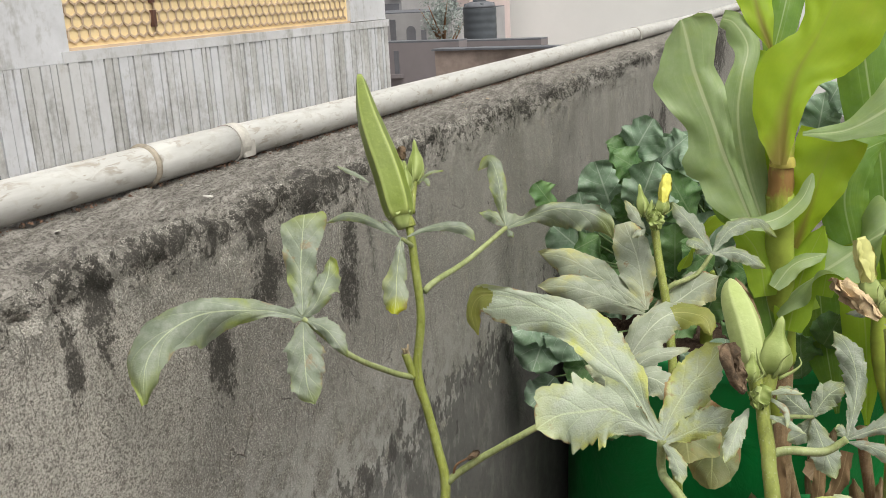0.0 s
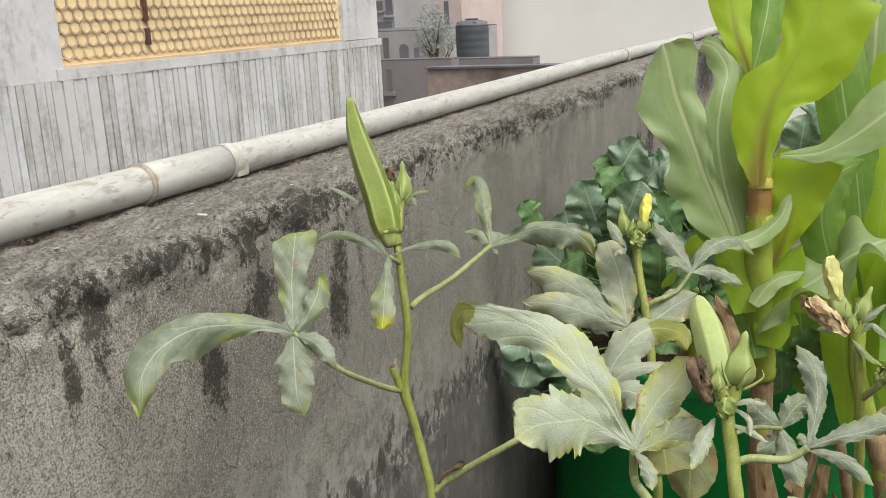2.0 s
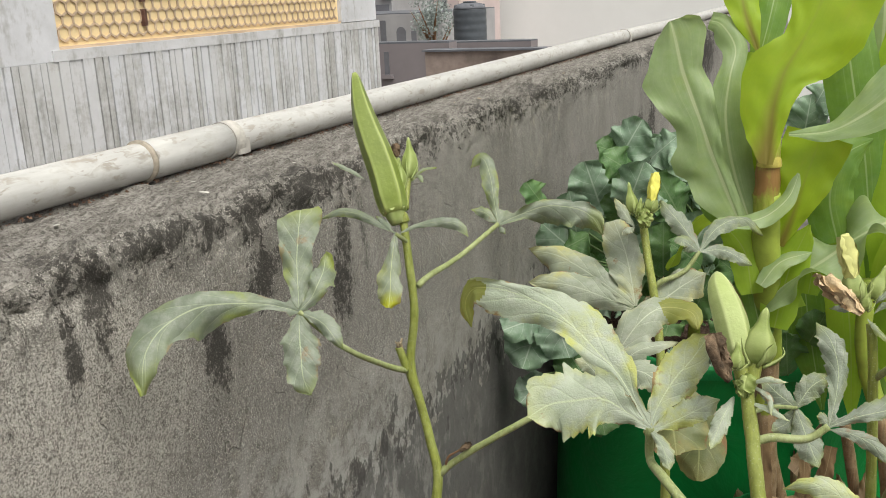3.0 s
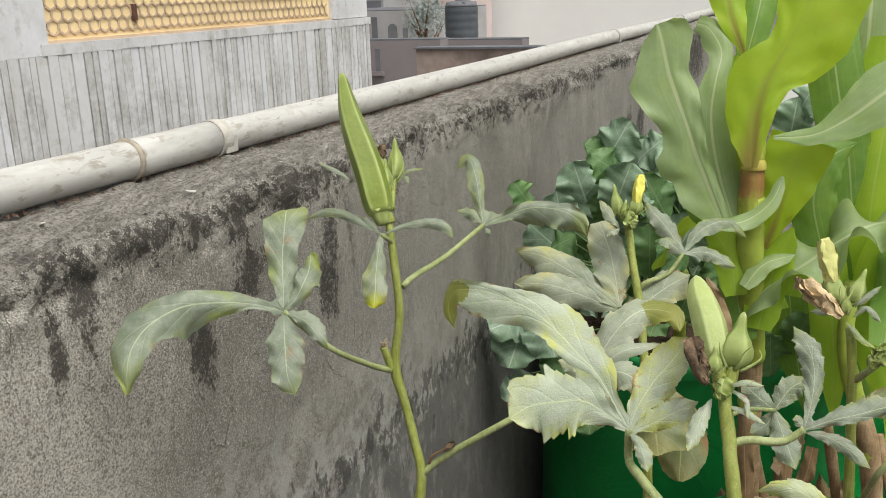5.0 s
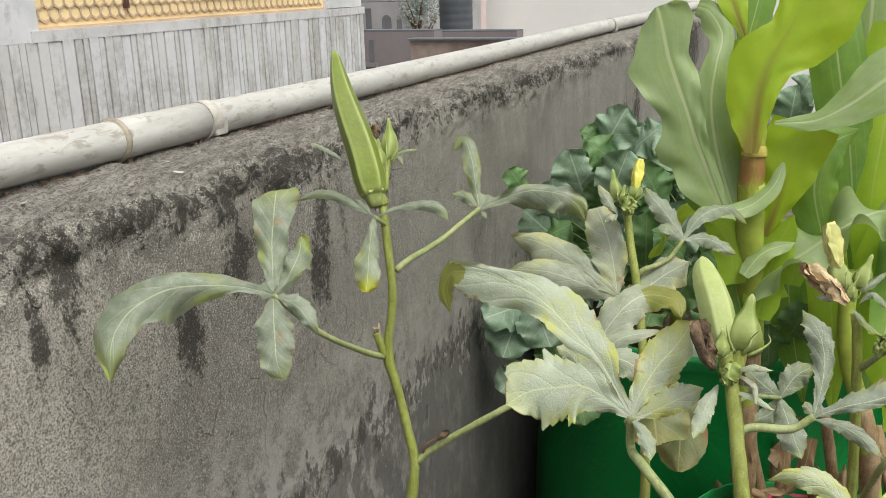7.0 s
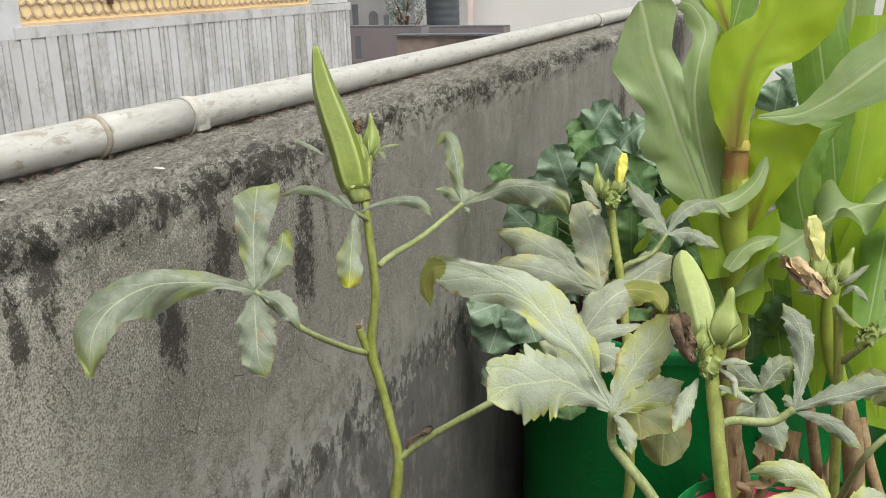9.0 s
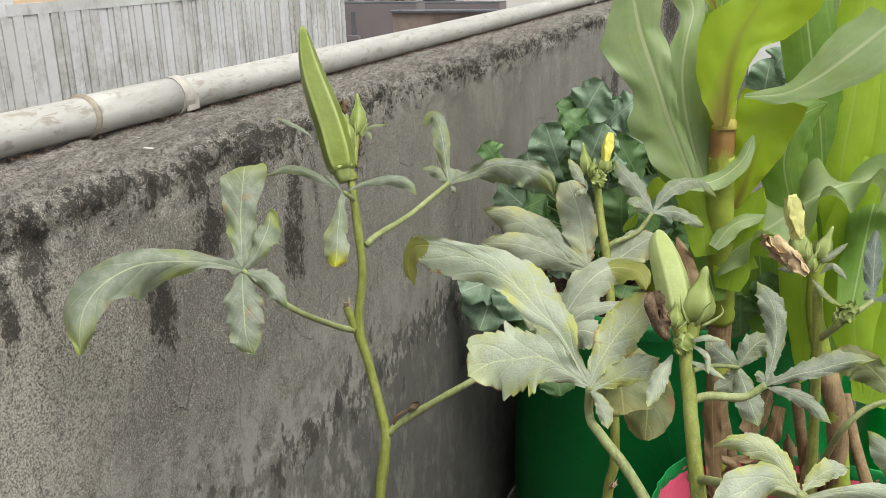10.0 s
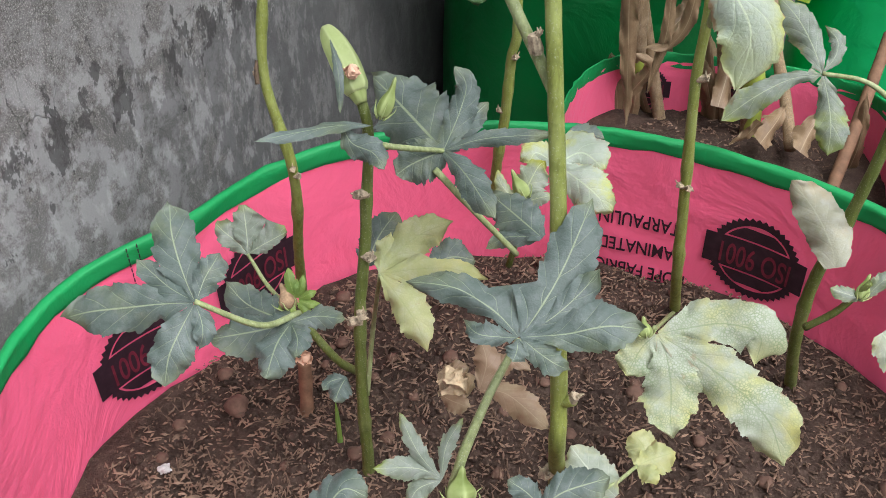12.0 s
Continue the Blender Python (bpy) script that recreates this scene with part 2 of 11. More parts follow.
def white_render():
    m = Mat("stained_white_limewash", rough=0.92, spec=0.12)
    own = m.n("ShaderNodeObjectInfo").outputs["Random"]
    streak = m.noise(1.0, 6, 0.7, m.coords((1, 9, 1.3)))
    blot = m.noise(2.6, 7, 0.72)
    fine = m.noise(24, 4, 0.65)
    c = m.mix(m.ramp(blot, 0.34, 0.64), (0.52, 0.525, 0.555), (0.65, 0.655, 0.70))
    c = m.mix(m.ramp(own, 0.2, 1.0, 0.0, 0.5), c, (0.48, 0.47, 0.455))
    mould = m.math("ADD", m.math("MULTIPLY", m.math("SUBTRACT", streak, 0.5), 1.7), m.math("MULTIPLY", m.math("SUBTRACT", m.noise(1.9, 5, 0.65), 0.5), 1.6))
    mould = m.math("ADD", mould, m.math("MULTIPLY", m.math("SUBTRACT", fine, 0.5), 0.8))
    mould = m.math("ADD", mould, m.math("MULTIPLY", m.math("SUBTRACT", own, 0.5), 0.22))
    c = m.mix(m.ramp(mould, -0.05, 0.42, 0, 0.72), c, (0.25, 0.243, 0.225))
    c = m.mix(m.ramp(m.noise(7.5, 6, 0.75), 0.56, 0.70, 0, 0.6), c, (0.37, 0.355, 0.33))
    m.color(c)
    m.bump(m.math("ADD", blot, m.math("MULTIPLY", fine, 0.4)), 0.4, 0.008)
    return m.m


def tarp(name, col, dark, rough=0.38, share=0.12):
    m = Mat(name, rough=rough, spec=0.45)
    v = m.coords((1, 1, 1))
    crease = m.noise(7, 6, 0.6, dist=0.6)
    c = m.mix(m.ramp(crease, 0.35, 0.7), col, tuple(0.9 * a + 0.01 for a in col))
    c = m.mix(m.ramp(m.noise(3.4, 5, 0.7), 0.55, 0.75, 0, 0.5), c, dark)
    m.color(c)
    weave = m.math("ADD", m.math("MULTIPLY", crease, 5.0), m.math("MULTIPLY", m.noise(26, 3, 0.5), 0.3))
    m.bump(weave, 0.5, 0.004)
    if share:
        m.thin(tuple(min(1.0, 1.1 * a) for a in col), share)
    return m.m


def stem_mat(name, col, pale, rough=0.55):
    """Fibrous stem skin: lengthwise streaks, dull blotches and fine pale specks."""
    m = Mat(name, rough=rough, spec=0.28)
    dark = tuple(0.62 * v for v in col)
    streak = m.noise(1.0, 5, 0.65, m.coords((300, 300, 16)))
    blot = m.noise(36, 5, 0.65)
    c = m.mix(m.ramp(streak, 0.36, 0.64), dark, col)
    c = m.mix(m.ramp(blot, 0.46, 0.66, 0.0, 0.55), c, pale)
    c = m.mix(m.ramp(m.noise(70, 4, 0.7), 0.56, 0.68, 0.0, 0.4), c, tuple(0.8 * v for v in dark))
    c = m.mix(m.ramp(m.noise(700, 2, 0.6), 0.60, 0.70, 0.0, 0.45), c, tuple(0.5 * v + 0.26 for v in pale))
    m.color(c)
    m.bump(m.math("ADD", m.math("MULTIPLY", streak, 0.8), m.math("MULTIPLY", blot, 0.7)), 0.5, 0.0012)
    return m.m


def blushed_sheath():
    """Maize sheath with a ragged red-brown flush round its node, at 1.03 m."""
    m = Mat("red_flushed_maize_sheath", rough=0.5, spec=0.3)
    ax = m.xyz()
    fibre = m.noise(1.0, 4, 0.6, m.coords((210, 210, 9)))
    c = m.mix(m.ramp(fibre, 0.38, 0.64), (0.27, 0.32, 0.045), (0.38, 0.42, 0.085))
    away = m.math("DIVIDE", m.math("ABSOLUTE", m.math("SUBTRACT", ax[2], 1.030)), 0.034)
    flush = m.math("SUBTRACT", m.math("ADD", m.math("MULTIPLY", m.noise(48, 5, 0.65, m.coords((1.2, 1.2, 0.7))), 1.6), m.math("MULTIPLY", fibre, 0.5)), m.math("MULTIPLY", away, 0.75))
    c = m.mix(m.ramp(flush, 0.28, 0.75, 0.0, 0.9), c, (0.24, 0.115, 0.045))
    m.color(c)
    m.bump(fibre, 0.4, 0.001)
    return m.m


def soil_mat():
    m = Mat("dry_brown_potting_soil", rough=0.96, spec=0.1)
    mid = m.noise(24, 6, 0.7)
    fine = m.noise(190, 4, 0.75)
    c = m.mix(m.ramp(mid, 0.35, 0.7), (0.034, 0.022, 0.017), (0.098, 0.066, 0.050))
    c = m.mix(m.ramp(fine, 0.52, 0.7, 0, 0.7), c, (0.14, 0.10, 0.072))
    m.color(c)
    m.bump(m.math("ADD", mid, m.math("MULTIPLY", fine, 0.6)), 1.0, 0.008)
    return m.m


def leaf_mat(name, base, deep, vein, tint, tint_share=0.3, tip=0.4, bloom=0.35, share=0.22, rough=0.5, ribs=5.0, bump=0.6, midrib=0.065, vein_mix=0.7, brown=0.0, stripes=0.0, flush=0.0, net=0.0, spec=0.44, margin=0.0):
    """A leaf seen by its own lengthwise (v) and crosswise (u) places: midrib, side veins, yellowing, pale bloom."""
    m = Mat(name, rough=rough, spec=spec)
    uv = m.xyz("UV")
    u = m.math("MULTIPLY", m.math("ABSOLUTE", m.math("SUBTRACT", uv[0], 0.5)), 2.0)
    v = uv[1]
    n1 = m.noise(26, 5, 0.65)
    n2 = m.noise(85, 5, 0.7)
    n3 = m.noise(420, 3, 0.7)
    c = m.mix(m.ramp(n1, 0.36, 0.66), base, deep)
    c = m.mix(m.ramp(n2, 0.46, 0.64, 0, bloom), c, tuple(0.45 * a + 0.27 for a in base))
    # yellowing in soft patches, at the tip and, here and there, along the margin
    patch = m.noise(19, 5, 0.62)
    y = m.math("ADD", m.ramp(patch, 0.51, 0.65, 0, tint_share), m.math("MULTIPLY", m.ramp(m.math("ADD", v, m.math("MULTIPLY", n1, 0.5)), 1.02, 1.35), tip))
    y = m.math("ADD", y, m.math("MULTIPLY", m.ramp(m.math("ADD", u, m.math("MULTIPLY", patch, 2.4)), 2.05, 2.55), 0.4 * tint_share), clamp=True)
    if margin:
        rim = m.math("ADD", u, m.math("ADD", m.math("MULTIPLY", m.math("SUBTRACT", patch, 0.5), 3.4), m.math("MULTIPLY", m.math("SUBTRACT", n2, 0.5), 0.9)))
        here = m.ramp(m.noise(33, 4, 0.6), 0.44, 0.58)
        y = m.math("ADD", y, m.math("MULTIPLY", m.ramp(m.math("ADD", rim, m.math("MULTIPLY", v, 0.35)), 0.62, 1.35, 0.0, margin), here), clamp=True)
    c = m.mix(y, c, tint)
    wig = m.math("MULTIPLY", m.math("SUBTRACT", m.noise(14, 3, 0.6), 0.5), 0.12)
    phase = m.math("SUBTRACT", m.math("ADD", v, wig), m.math("MULTIPLY", m.math("POWER", u, 0.85), 0.30))
    side = m.math("ABSOLUTE", m.math("SINE", m.math("MULTIPLY", phase, ribs * 3.1416)))
    groove = m.math("MULTIPLY", m.ramp(side, 0.0, 0.34, 1.0, 0.0), m.ramp(u, 0.8, 1.0, 1.0, 0.2)) if ribs else 0.0
    side = m.math("MULTIPLY", m.ramp(side, 0.02, 0.085, 1.0, 0.0), m.ramp(u, 0.45, 0.95, 0.75, 0.15)) if ribs else 0.0
    mid = m.ramp(m.math("ADD", u, m.math("MULTIPLY", v, midrib * 0.2)), midrib * 0.35, midrib * 0.7, 1.0, 0.0)
    veins = m.math("MAXIMUM", mid, side)
    cells = m.ramp(m.voronoi(380, "DISTANCE_TO_EDGE"), 0.02, 0.22, 1.0, 0.0)
    if net:
        c = m.mix(m.math("MULTIPLY", cells, m.ramp(m.noise(30, 3), 0.42, 0.62, 0.2 * net, net)), c, vein)
    c = m.mix(m.math("MULTIPLY", veins, vein_mix), c, vein)
    c = m.mix(m.ramp(n3, 0.52, 0.72, 0, 0.12), c, deep)
    if stripes:
        st = m.noise(1.0, 3, 0.7, m.coords((stripes, 1.2, 1), kind="UV"))
        fine = m.noise(1.0, 2, 0.7, m.coords((stripes * 6, 0.8, 1), kind="UV"))
        c = m.mix(m.ramp(st, 0.38, 0.66, 0.32, 0.0), c, deep)
        c = m.mix(m.ramp(st, 0.56, 0.7, 0.0, 0.22), c, vein)
        c = m.mix(m.ramp(fine, 0.45, 0.6, 0.22, 0.0), c, deep)
    if flush:
        fl = m.ramp(m.math("ADD", m.math("MULTIPLY", u, m.ramp(v, 0.0, 0.3, 0.12, 1.3)), m.math("MULTIPLY", v, 0.9)), 0.16, 0.62, 1.0, 0.0)
        c = m.mix(m.math("MULTIPLY", fl, flush), c, (0.24, 0.135, 0.055))
    if brown:
        c = m.mix(m.math("MULTIPLY", m.ramp(m.math("ADD", m.noise(34, 4, 0.7), m.math("MULTIPLY", m.math("POWER", u, 6.0), 0.14)), 0.64, 0.70), brown), c, (0.25, 0.145, 0.07))
    m.color(c)
    h = m.math("ADD", m.math("MULTIPLY", n2, 0.45), m.math("ADD", m.math("MULTIPLY", n1, 0.35), m.math("MULTIPLY", n3, 0.12)))
    if ribs:
        h = m.math("SUBTRACT", h, m.math("ADD", m.math("MULTIPLY", groove, 0.12), m.math("MULTIPLY", cells, 0.05)))
    else:
        h = m.math("ADD", h, m.math("MULTIPLY", fine if stripes else n3, 0.25))
    m.bump(h, 0.5 * bump, 0.004)
    m.thin(m.mix(0.35, c, tint), share)
    return m.m


def ridged(name, col, pale, rough=0.45):
    """Pod skin, paler along its ridges."""
    m = Mat(name, rough=rough, spec=0.35)
    geo = m.n("ShaderNodeNewGeometry")
    dark = tuple(0.8 * v for v in col)
    c = m.mix(m.ramp(m.noise(42, 5, 0.6), 0.35, 0.68), dark, col)
    c = m.mix(m.ramp(m.noise(260, 3, 0.6), 0.55, 0.72, 0, 0.15), c, pale)
    c = m.mix(m.ramp(geo.outputs["Pointiness"], 0.505, 0.56, 0, 0.8), c, pale)
    m.color(c)
    m.bump(m.noise(300, 3, 0.6), 0.3, 0.001)
    return m.m


MAT = dict(
    wall=plaster_front(), coping=coping_top(), pvc=pvc(), white=white_render(), soil=soil_mat(),
    clip=plain("grey_plastic_saddle", (0.42, 0.40, 0.375), 0.6, 0.2, 60),
    collar=plain("grimy_pipe_socket_edge", (0.33, 0.29, 0.24), 0.7, 0.3, 80),
    green_out=tarp("green_tarpaulin", (0.003, 0.225, 0.046), (0.003, 0.13, 0.027)),
    # same green tarpaulin, the brighter light on one bag put into its colour
    green_lit=tarp("lit_green_tarpaulin", (0.03, 0.74, 0.24), (0.022, 0.64, 0.20), share=0.3),
    pink=tarp("pink_tarpaulin", (0.95, 0.145, 0.27), (0.90, 0.10, 0.18), share=0.0),
    band=tarp("green_webbing", (0.006, 0.29, 0.072), (0.004, 0.17, 0.042), 0.6),
    ink=plain("black_print", (0.032, 0.015, 0.021), 0.5, 0.3, 90),
    ink_pink=plain("pink_print", (0.15, 0.02, 0.036), 0.5, 0.25, 90),
    # screed darkened to carry the shade of the narrow gap beside the parapet
    floor=plain("darkened_roof_screed", (0.11, 0.104, 0.096), 0.9, 0.35, 6, 0.004),
    husk=plain("straw_chips", (0.19, 0.122, 0.082), 0.8, 0.5, 45),
    pebble=plain("brown_pebble", (0.125, 0.072, 0.05), 0.9, 0.35, 60, 0.002),
    twig=plain("pale_twig", (0.42, 0.34, 0.26), 0.8, 0.3, 70),
    flake=plain("white_paint_flake", (0.50, 0.48, 0.45), 0.8, 0.1, 90),
    stem=stem_mat("okra_stem_skin", (0.25, 0.285, 0.062), (0.31, 0.35, 0.115), 0.5),
    stem_low=stem_mat("old_okra_stem_skin", (0.135, 0.17, 0.036), (0.20, 0.225, 0.075), 0.6),
    stem_wood=plain("brown_stem_bark", (0.19, 0.105, 0.06), 0.8, 0.3, 60, 0.001),
    petiole=stem_mat("pale_petiole_skin", (0.29, 0.335, 0.14), (0.36, 0.40, 0.21), 0.5),
    pod=ridged("green_okra_skin", (0.165, 0.22, 0.036), (0.34, 0.40, 0.13)),
    pod_pale=ridged("pale_okra_skin", (0.33, 0.40, 0.145), (0.48, 0.53, 0.27), 0.55),
    calyx=ridged("bud_green", (0.185, 0.24, 0.058), (0.36, 0.42, 0.17), 0.6),
    scar=plain("dry_scar", (0.36, 0.29, 0.195), 0.9, 0.6, 170),
    petal=plain("yellow_petal", (0.66, 0.63, 0.13), 0.5, 0.14, 90),
    petal_pale=plain("cream_petal", (0.56, 0.56, 0.22), 0.55, 0.15, 60),
    wilt=plain("wilted_petal", (0.52, 0.40, 0.25), 0.85, 0.25, 110, 0.003),
    wilt_pink=plain("wilted_pink_petal", (0.70, 0.44, 0.30), 0.8, 0.15, 80, 0.002),
    wilt_dark=plain("withered_flower", (0.125, 0.086, 0.055), 0.9, 0.6, 110, 0.004),
    leaf=leaf_mat("grey_green_leaf", (0.23, 0.268, 0.205), (0.145, 0.177, 0.128), (0.44, 0.50, 0.32), (0.245, 0.295, 0.055), 0.16, 0.9, brown=0.5, bump=0.8, margin=0.55),
    leaf_tip=leaf_mat("yellow_tipped_leaf", (0.275, 0.315, 0.235), (0.19, 0.23, 0.155), (0.50, 0.55, 0.30), (0.36, 0.38, 0.02), 0.15, 1.2, brown=0.45, margin=0.35),
    leaf_pale=leaf_mat("pale_yellowing_leaf", (0.40, 0.45, 0.355), (0.285, 0.34, 0.25), (0.53, 0.60, 0.38), (0.42, 0.45, 0.14), 0.65, 0.7, bloom=0.35, brown=0.9, bump=0.8, margin=0.9),
    leaf_mildew=leaf_mat("whitish_mildewed_leaf", (0.345, 0.385, 0.295), (0.23, 0.27, 0.195), (0.52, 0.56, 0.42), (0.42, 0.41, 0.17), 0.2, 0.4, brown=0.9, bump=0.8, margin=0.75),
    leaf_under=leaf_mat("olive_leaf_underside", (0.27, 0.29, 0.075), (0.19, 0.215, 0.05), (0.44, 0.44, 0.15), (0.36, 0.34, 0.05), 0.35, 0.3, bloom=0.08, brown=0.8, share=0.35),
    leaf_olive=leaf_mat("old_olive_leaf", (0.165, 0.195, 0.085), (0.11, 0.135, 0.055), (0.36, 0.38, 0.17), (0.32, 0.29, 0.10), 0.3, 0.5, bloom=0.1, brown=1.0, share=0.3, margin=0.5),
    leaf_dark=leaf_mat("blue_green_leaf", (0.118, 0.155, 0.135), (0.07, 0.10, 0.083), (0.34, 0.41, 0.23), (0.32, 0.35, 0.12), 0.18, 0.3, bloom=0.18, bump=0.9),
    leaf_yellow=leaf_mat("yellowed_leaf", (0.40, 0.405, 0.19), (0.32, 0.345, 0.145), (0.28, 0.33, 0.13), (0.50, 0.46, 0.14), 0.5, 0.5, vein_mix=0.5, brown=0.5, net=0.35),
    leaf_chloro=leaf_mat("bleached_net_veined_leaf", (0.37, 0.405, 0.30), (0.28, 0.32, 0.22), (0.16, 0.23, 0.10), (0.45, 0.44, 0.15), 0.7, 0.8, vein_mix=0.58, brown=0.45, ribs=6, net=0.8),
    leaf_tan=leaf_mat("pale_tan_leaf", (0.37, 0.37, 0.265), (0.28, 0.285, 0.19), (0.42, 0.42, 0.30), (0.42, 0.34, 0.20), 0.6, 0.4, brown=0.5),
    leaf_young=leaf_mat("bright_young_leaf", (0.235, 0.345, 0.075), (0.15, 0.25, 0.05), (0.40, 0.48, 0.16), (0.36, 0.42, 0.07), 0.3, 0.3, bloom=0.1, share=0.35),
    bud_brown=plain("withered_bud_skin", (0.29, 0.19, 0.11), 0.8, 0.45, 120, 0.001),
    leaf_dry=leaf_mat("dry_brown_leaf", (0.26, 0.175, 0.105), (0.18, 0.11, 0.062), (0.34, 0.26, 0.16), (0.42, 0.38, 0.22), 0.3, 0.3, bloom=0.05),
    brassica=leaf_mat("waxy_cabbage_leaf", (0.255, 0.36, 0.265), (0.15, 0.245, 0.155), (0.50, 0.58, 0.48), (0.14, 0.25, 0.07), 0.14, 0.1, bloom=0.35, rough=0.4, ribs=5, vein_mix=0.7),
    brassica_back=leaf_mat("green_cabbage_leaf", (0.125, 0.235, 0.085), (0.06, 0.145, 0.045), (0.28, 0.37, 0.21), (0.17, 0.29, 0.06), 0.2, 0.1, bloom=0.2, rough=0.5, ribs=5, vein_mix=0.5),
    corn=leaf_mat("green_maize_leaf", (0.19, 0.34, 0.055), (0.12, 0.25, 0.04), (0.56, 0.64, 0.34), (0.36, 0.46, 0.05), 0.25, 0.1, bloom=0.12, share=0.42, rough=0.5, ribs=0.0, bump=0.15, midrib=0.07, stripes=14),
    # the next two: maize leaf with light through the blade put into its colour
    corn_lit=leaf_mat("lit_yellow_green_maize_leaf", (0.40, 0.565, 0.03), (0.32, 0.48, 0.03), (0.36, 0.36, 0.09), (0.50, 0.54, 0.05), 0.3, 0.1, bloom=0.03, share=0.5, rough=0.45, ribs=0.0, bump=0.15, midrib=0.08, vein_mix=0.25, stripes=14, flush=0.8),
    corn_lit2=leaf_mat("lit_lime_maize_leaf", (0.36, 0.53, 0.04), (0.27, 0.43, 0.033), (0.46, 0.52, 0.16), (0.44, 0.50, 0.05), 0.3, 0.1, bloom=0.03, share=0.45, rough=0.45, ribs=0.0, bump=0.15, midrib=0.07, stripes=14),
    # maize leaf whose grey upper sheen is put into the base colour
    corn_pale=leaf_mat("sheen_grey_maize_leaf", (0.335, 0.43, 0.225), (0.245, 0.35, 0.14), (0.62, 0.66, 0.42), (0.40, 0.50, 0.12), 0.3, 0.05, bloom=0.2, share=0.42, rough=0.42, ribs=0.0, bump=0.2, midrib=0.13, vein_mix=0.9, stripes=14),
    stalk=plain("maize_stalk", (0.29, 0.36, 0.06), 0.5, 0.25, 20),
    # cabbage leaf stalks, the shade among the leaves put into the colour
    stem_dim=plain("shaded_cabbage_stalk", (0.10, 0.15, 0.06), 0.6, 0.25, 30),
    corn_ring=plain("yellow_stalk_ring", (0.43, 0.37, 0.09), 0.5, 0.25, 60),
    stalk_low=stem_mat("tan_maize_stalk", (0.27, 0.185, 0.10), (0.40, 0.30, 0.185), 0.75),
    stalk_red=blushed_sheath(),
    husk_leaf=leaf_mat("dry_maize_sheath", (0.29, 0.20, 0.11), (0.16, 0.10, 0.052), (0.46, 0.36, 0.22), (0.40, 0.30, 0.18), 0.3, 0.2, bloom=0.0, ribs=0.0, share=0.12, stripes=16),
    grille=plain("dusty_grille", (0.53, 0.40, 0.29), 0.9, 0.2, 4),
    ochre=plain("ochre_distemper", (0.80, 0.63, 0.37), 0.9, 0.08, 2),
    rust=plain("rusty_rod", (0.12, 0.06, 0.045), 0.9, 0.3, 12),
    # distance haze on the far houses, tank and tree is put into these colours
    cream=plain("hazed_cream_render", (0.72, 0.725, 0.735), 0.95, 0.03, 0.4),
    brick=plain("hazed_old_brick_parapet", (0.27, 0.215, 0.195), 0.95, 0.5, 1.1, 0.02),
    dull=plain("hazed_grey_house", (0.31, 0.305, 0.32), 0.95, 0.15, 0.5),
    mauve=plain("hazed_mauve_house", (0.215, 0.192, 0.205), 0.95, 0.12, 0.5),
    pinkwall=plain("hazed_pink_house", (0.52, 0.43, 0.43), 0.95, 0.1, 0.5),
    dusk=plain("dark_opening", (0.14, 0.14, 0.16), 0.8, 0.2, 1.0),
    tank=plain("hazed_black_plastic", (0.075, 0.085, 0.10), 0.6, 0.15, 2.0),
    tank_lid=plain("dusty_tank_top", (0.12, 0.125, 0.145), 0.7, 0.2, 3.0),
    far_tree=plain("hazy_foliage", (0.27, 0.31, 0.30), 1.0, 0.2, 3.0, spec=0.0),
    ground=plain("dusty_ground", (0.22, 0.20, 0.175), 0.95, 0.2, 0.2),
)


# ---- building helpers ----
def mesh_of(name, bm, mats, smooth=True):
    me = bpy.data.meshes.new(name)
    bm.normal_update()
    bm.to_mesh(me)
    bm.free()
    for mt in mats if isinstance(mats, (list, tuple)) else [mats]:
        me.materials.append(mt)
    if smooth:
        me.shade_smooth()
    return me


def part(name, bm, mats, parent=None, label="", smooth=True):
    """Links a bmesh as one mesh object under a thing or a part."""
    ob = new(name, mesh_of(name, bm, mats, smooth))
    if parent is not None:
        ob.parent = parent
    return tagged(ob, label)


def thing(name, label, category, group="", kind="", at=(0, 0, 0)):
    ob = new(name)
    ob.location = at
    ob.empty_display_size = 0.05
    return tagged(ob, label, category, group, kind)


def box(bm, x0, y0, z0, x1, y1, z1, bevel=0.0):
    made = bmesh.ops.create_cube(bm, size=1.0)
    bmesh.ops.scale(bm, vec=(x1 - x0, y1 - y0, z1 - z0), verts=made["verts"])
    bmesh.ops.translate(bm, vec=((x0 + x1) / 2, (y0 + y1) / 2, (z0 + z1) / 2), verts=made["verts"])
    if bevel:
        edges = list({e for v in made["verts"] for e in v.link_edges})
        bmesh.ops.bevel(bm, geom=edges, offset=bevel, segments=2, affect="EDGES")
    return bm


def spline(points, steps):
    """A smooth line through the points, steps to a span."""
    p = [Vector(q) for q in points]
    if len(p) == 2:
        return [p[0].lerp(p[1], i / steps) for i in range(steps + 1)]
    p = [2 * p[0] - p[1], *p, 2 * p[-1] - p[-2]]
    out = []
    for i in range(1, len(p) - 2):
        a, b, c, d = p[i - 1:i + 3]
        for k in range(steps):
            t = k / steps
            out.append(0.5 * (2 * b + (c - a) * t + (2 * a - 5 * b + 4 * c - d) * t * t + (3 * b - a - 3 * c + d) * t ** 3))
    return out + [p[-2]]


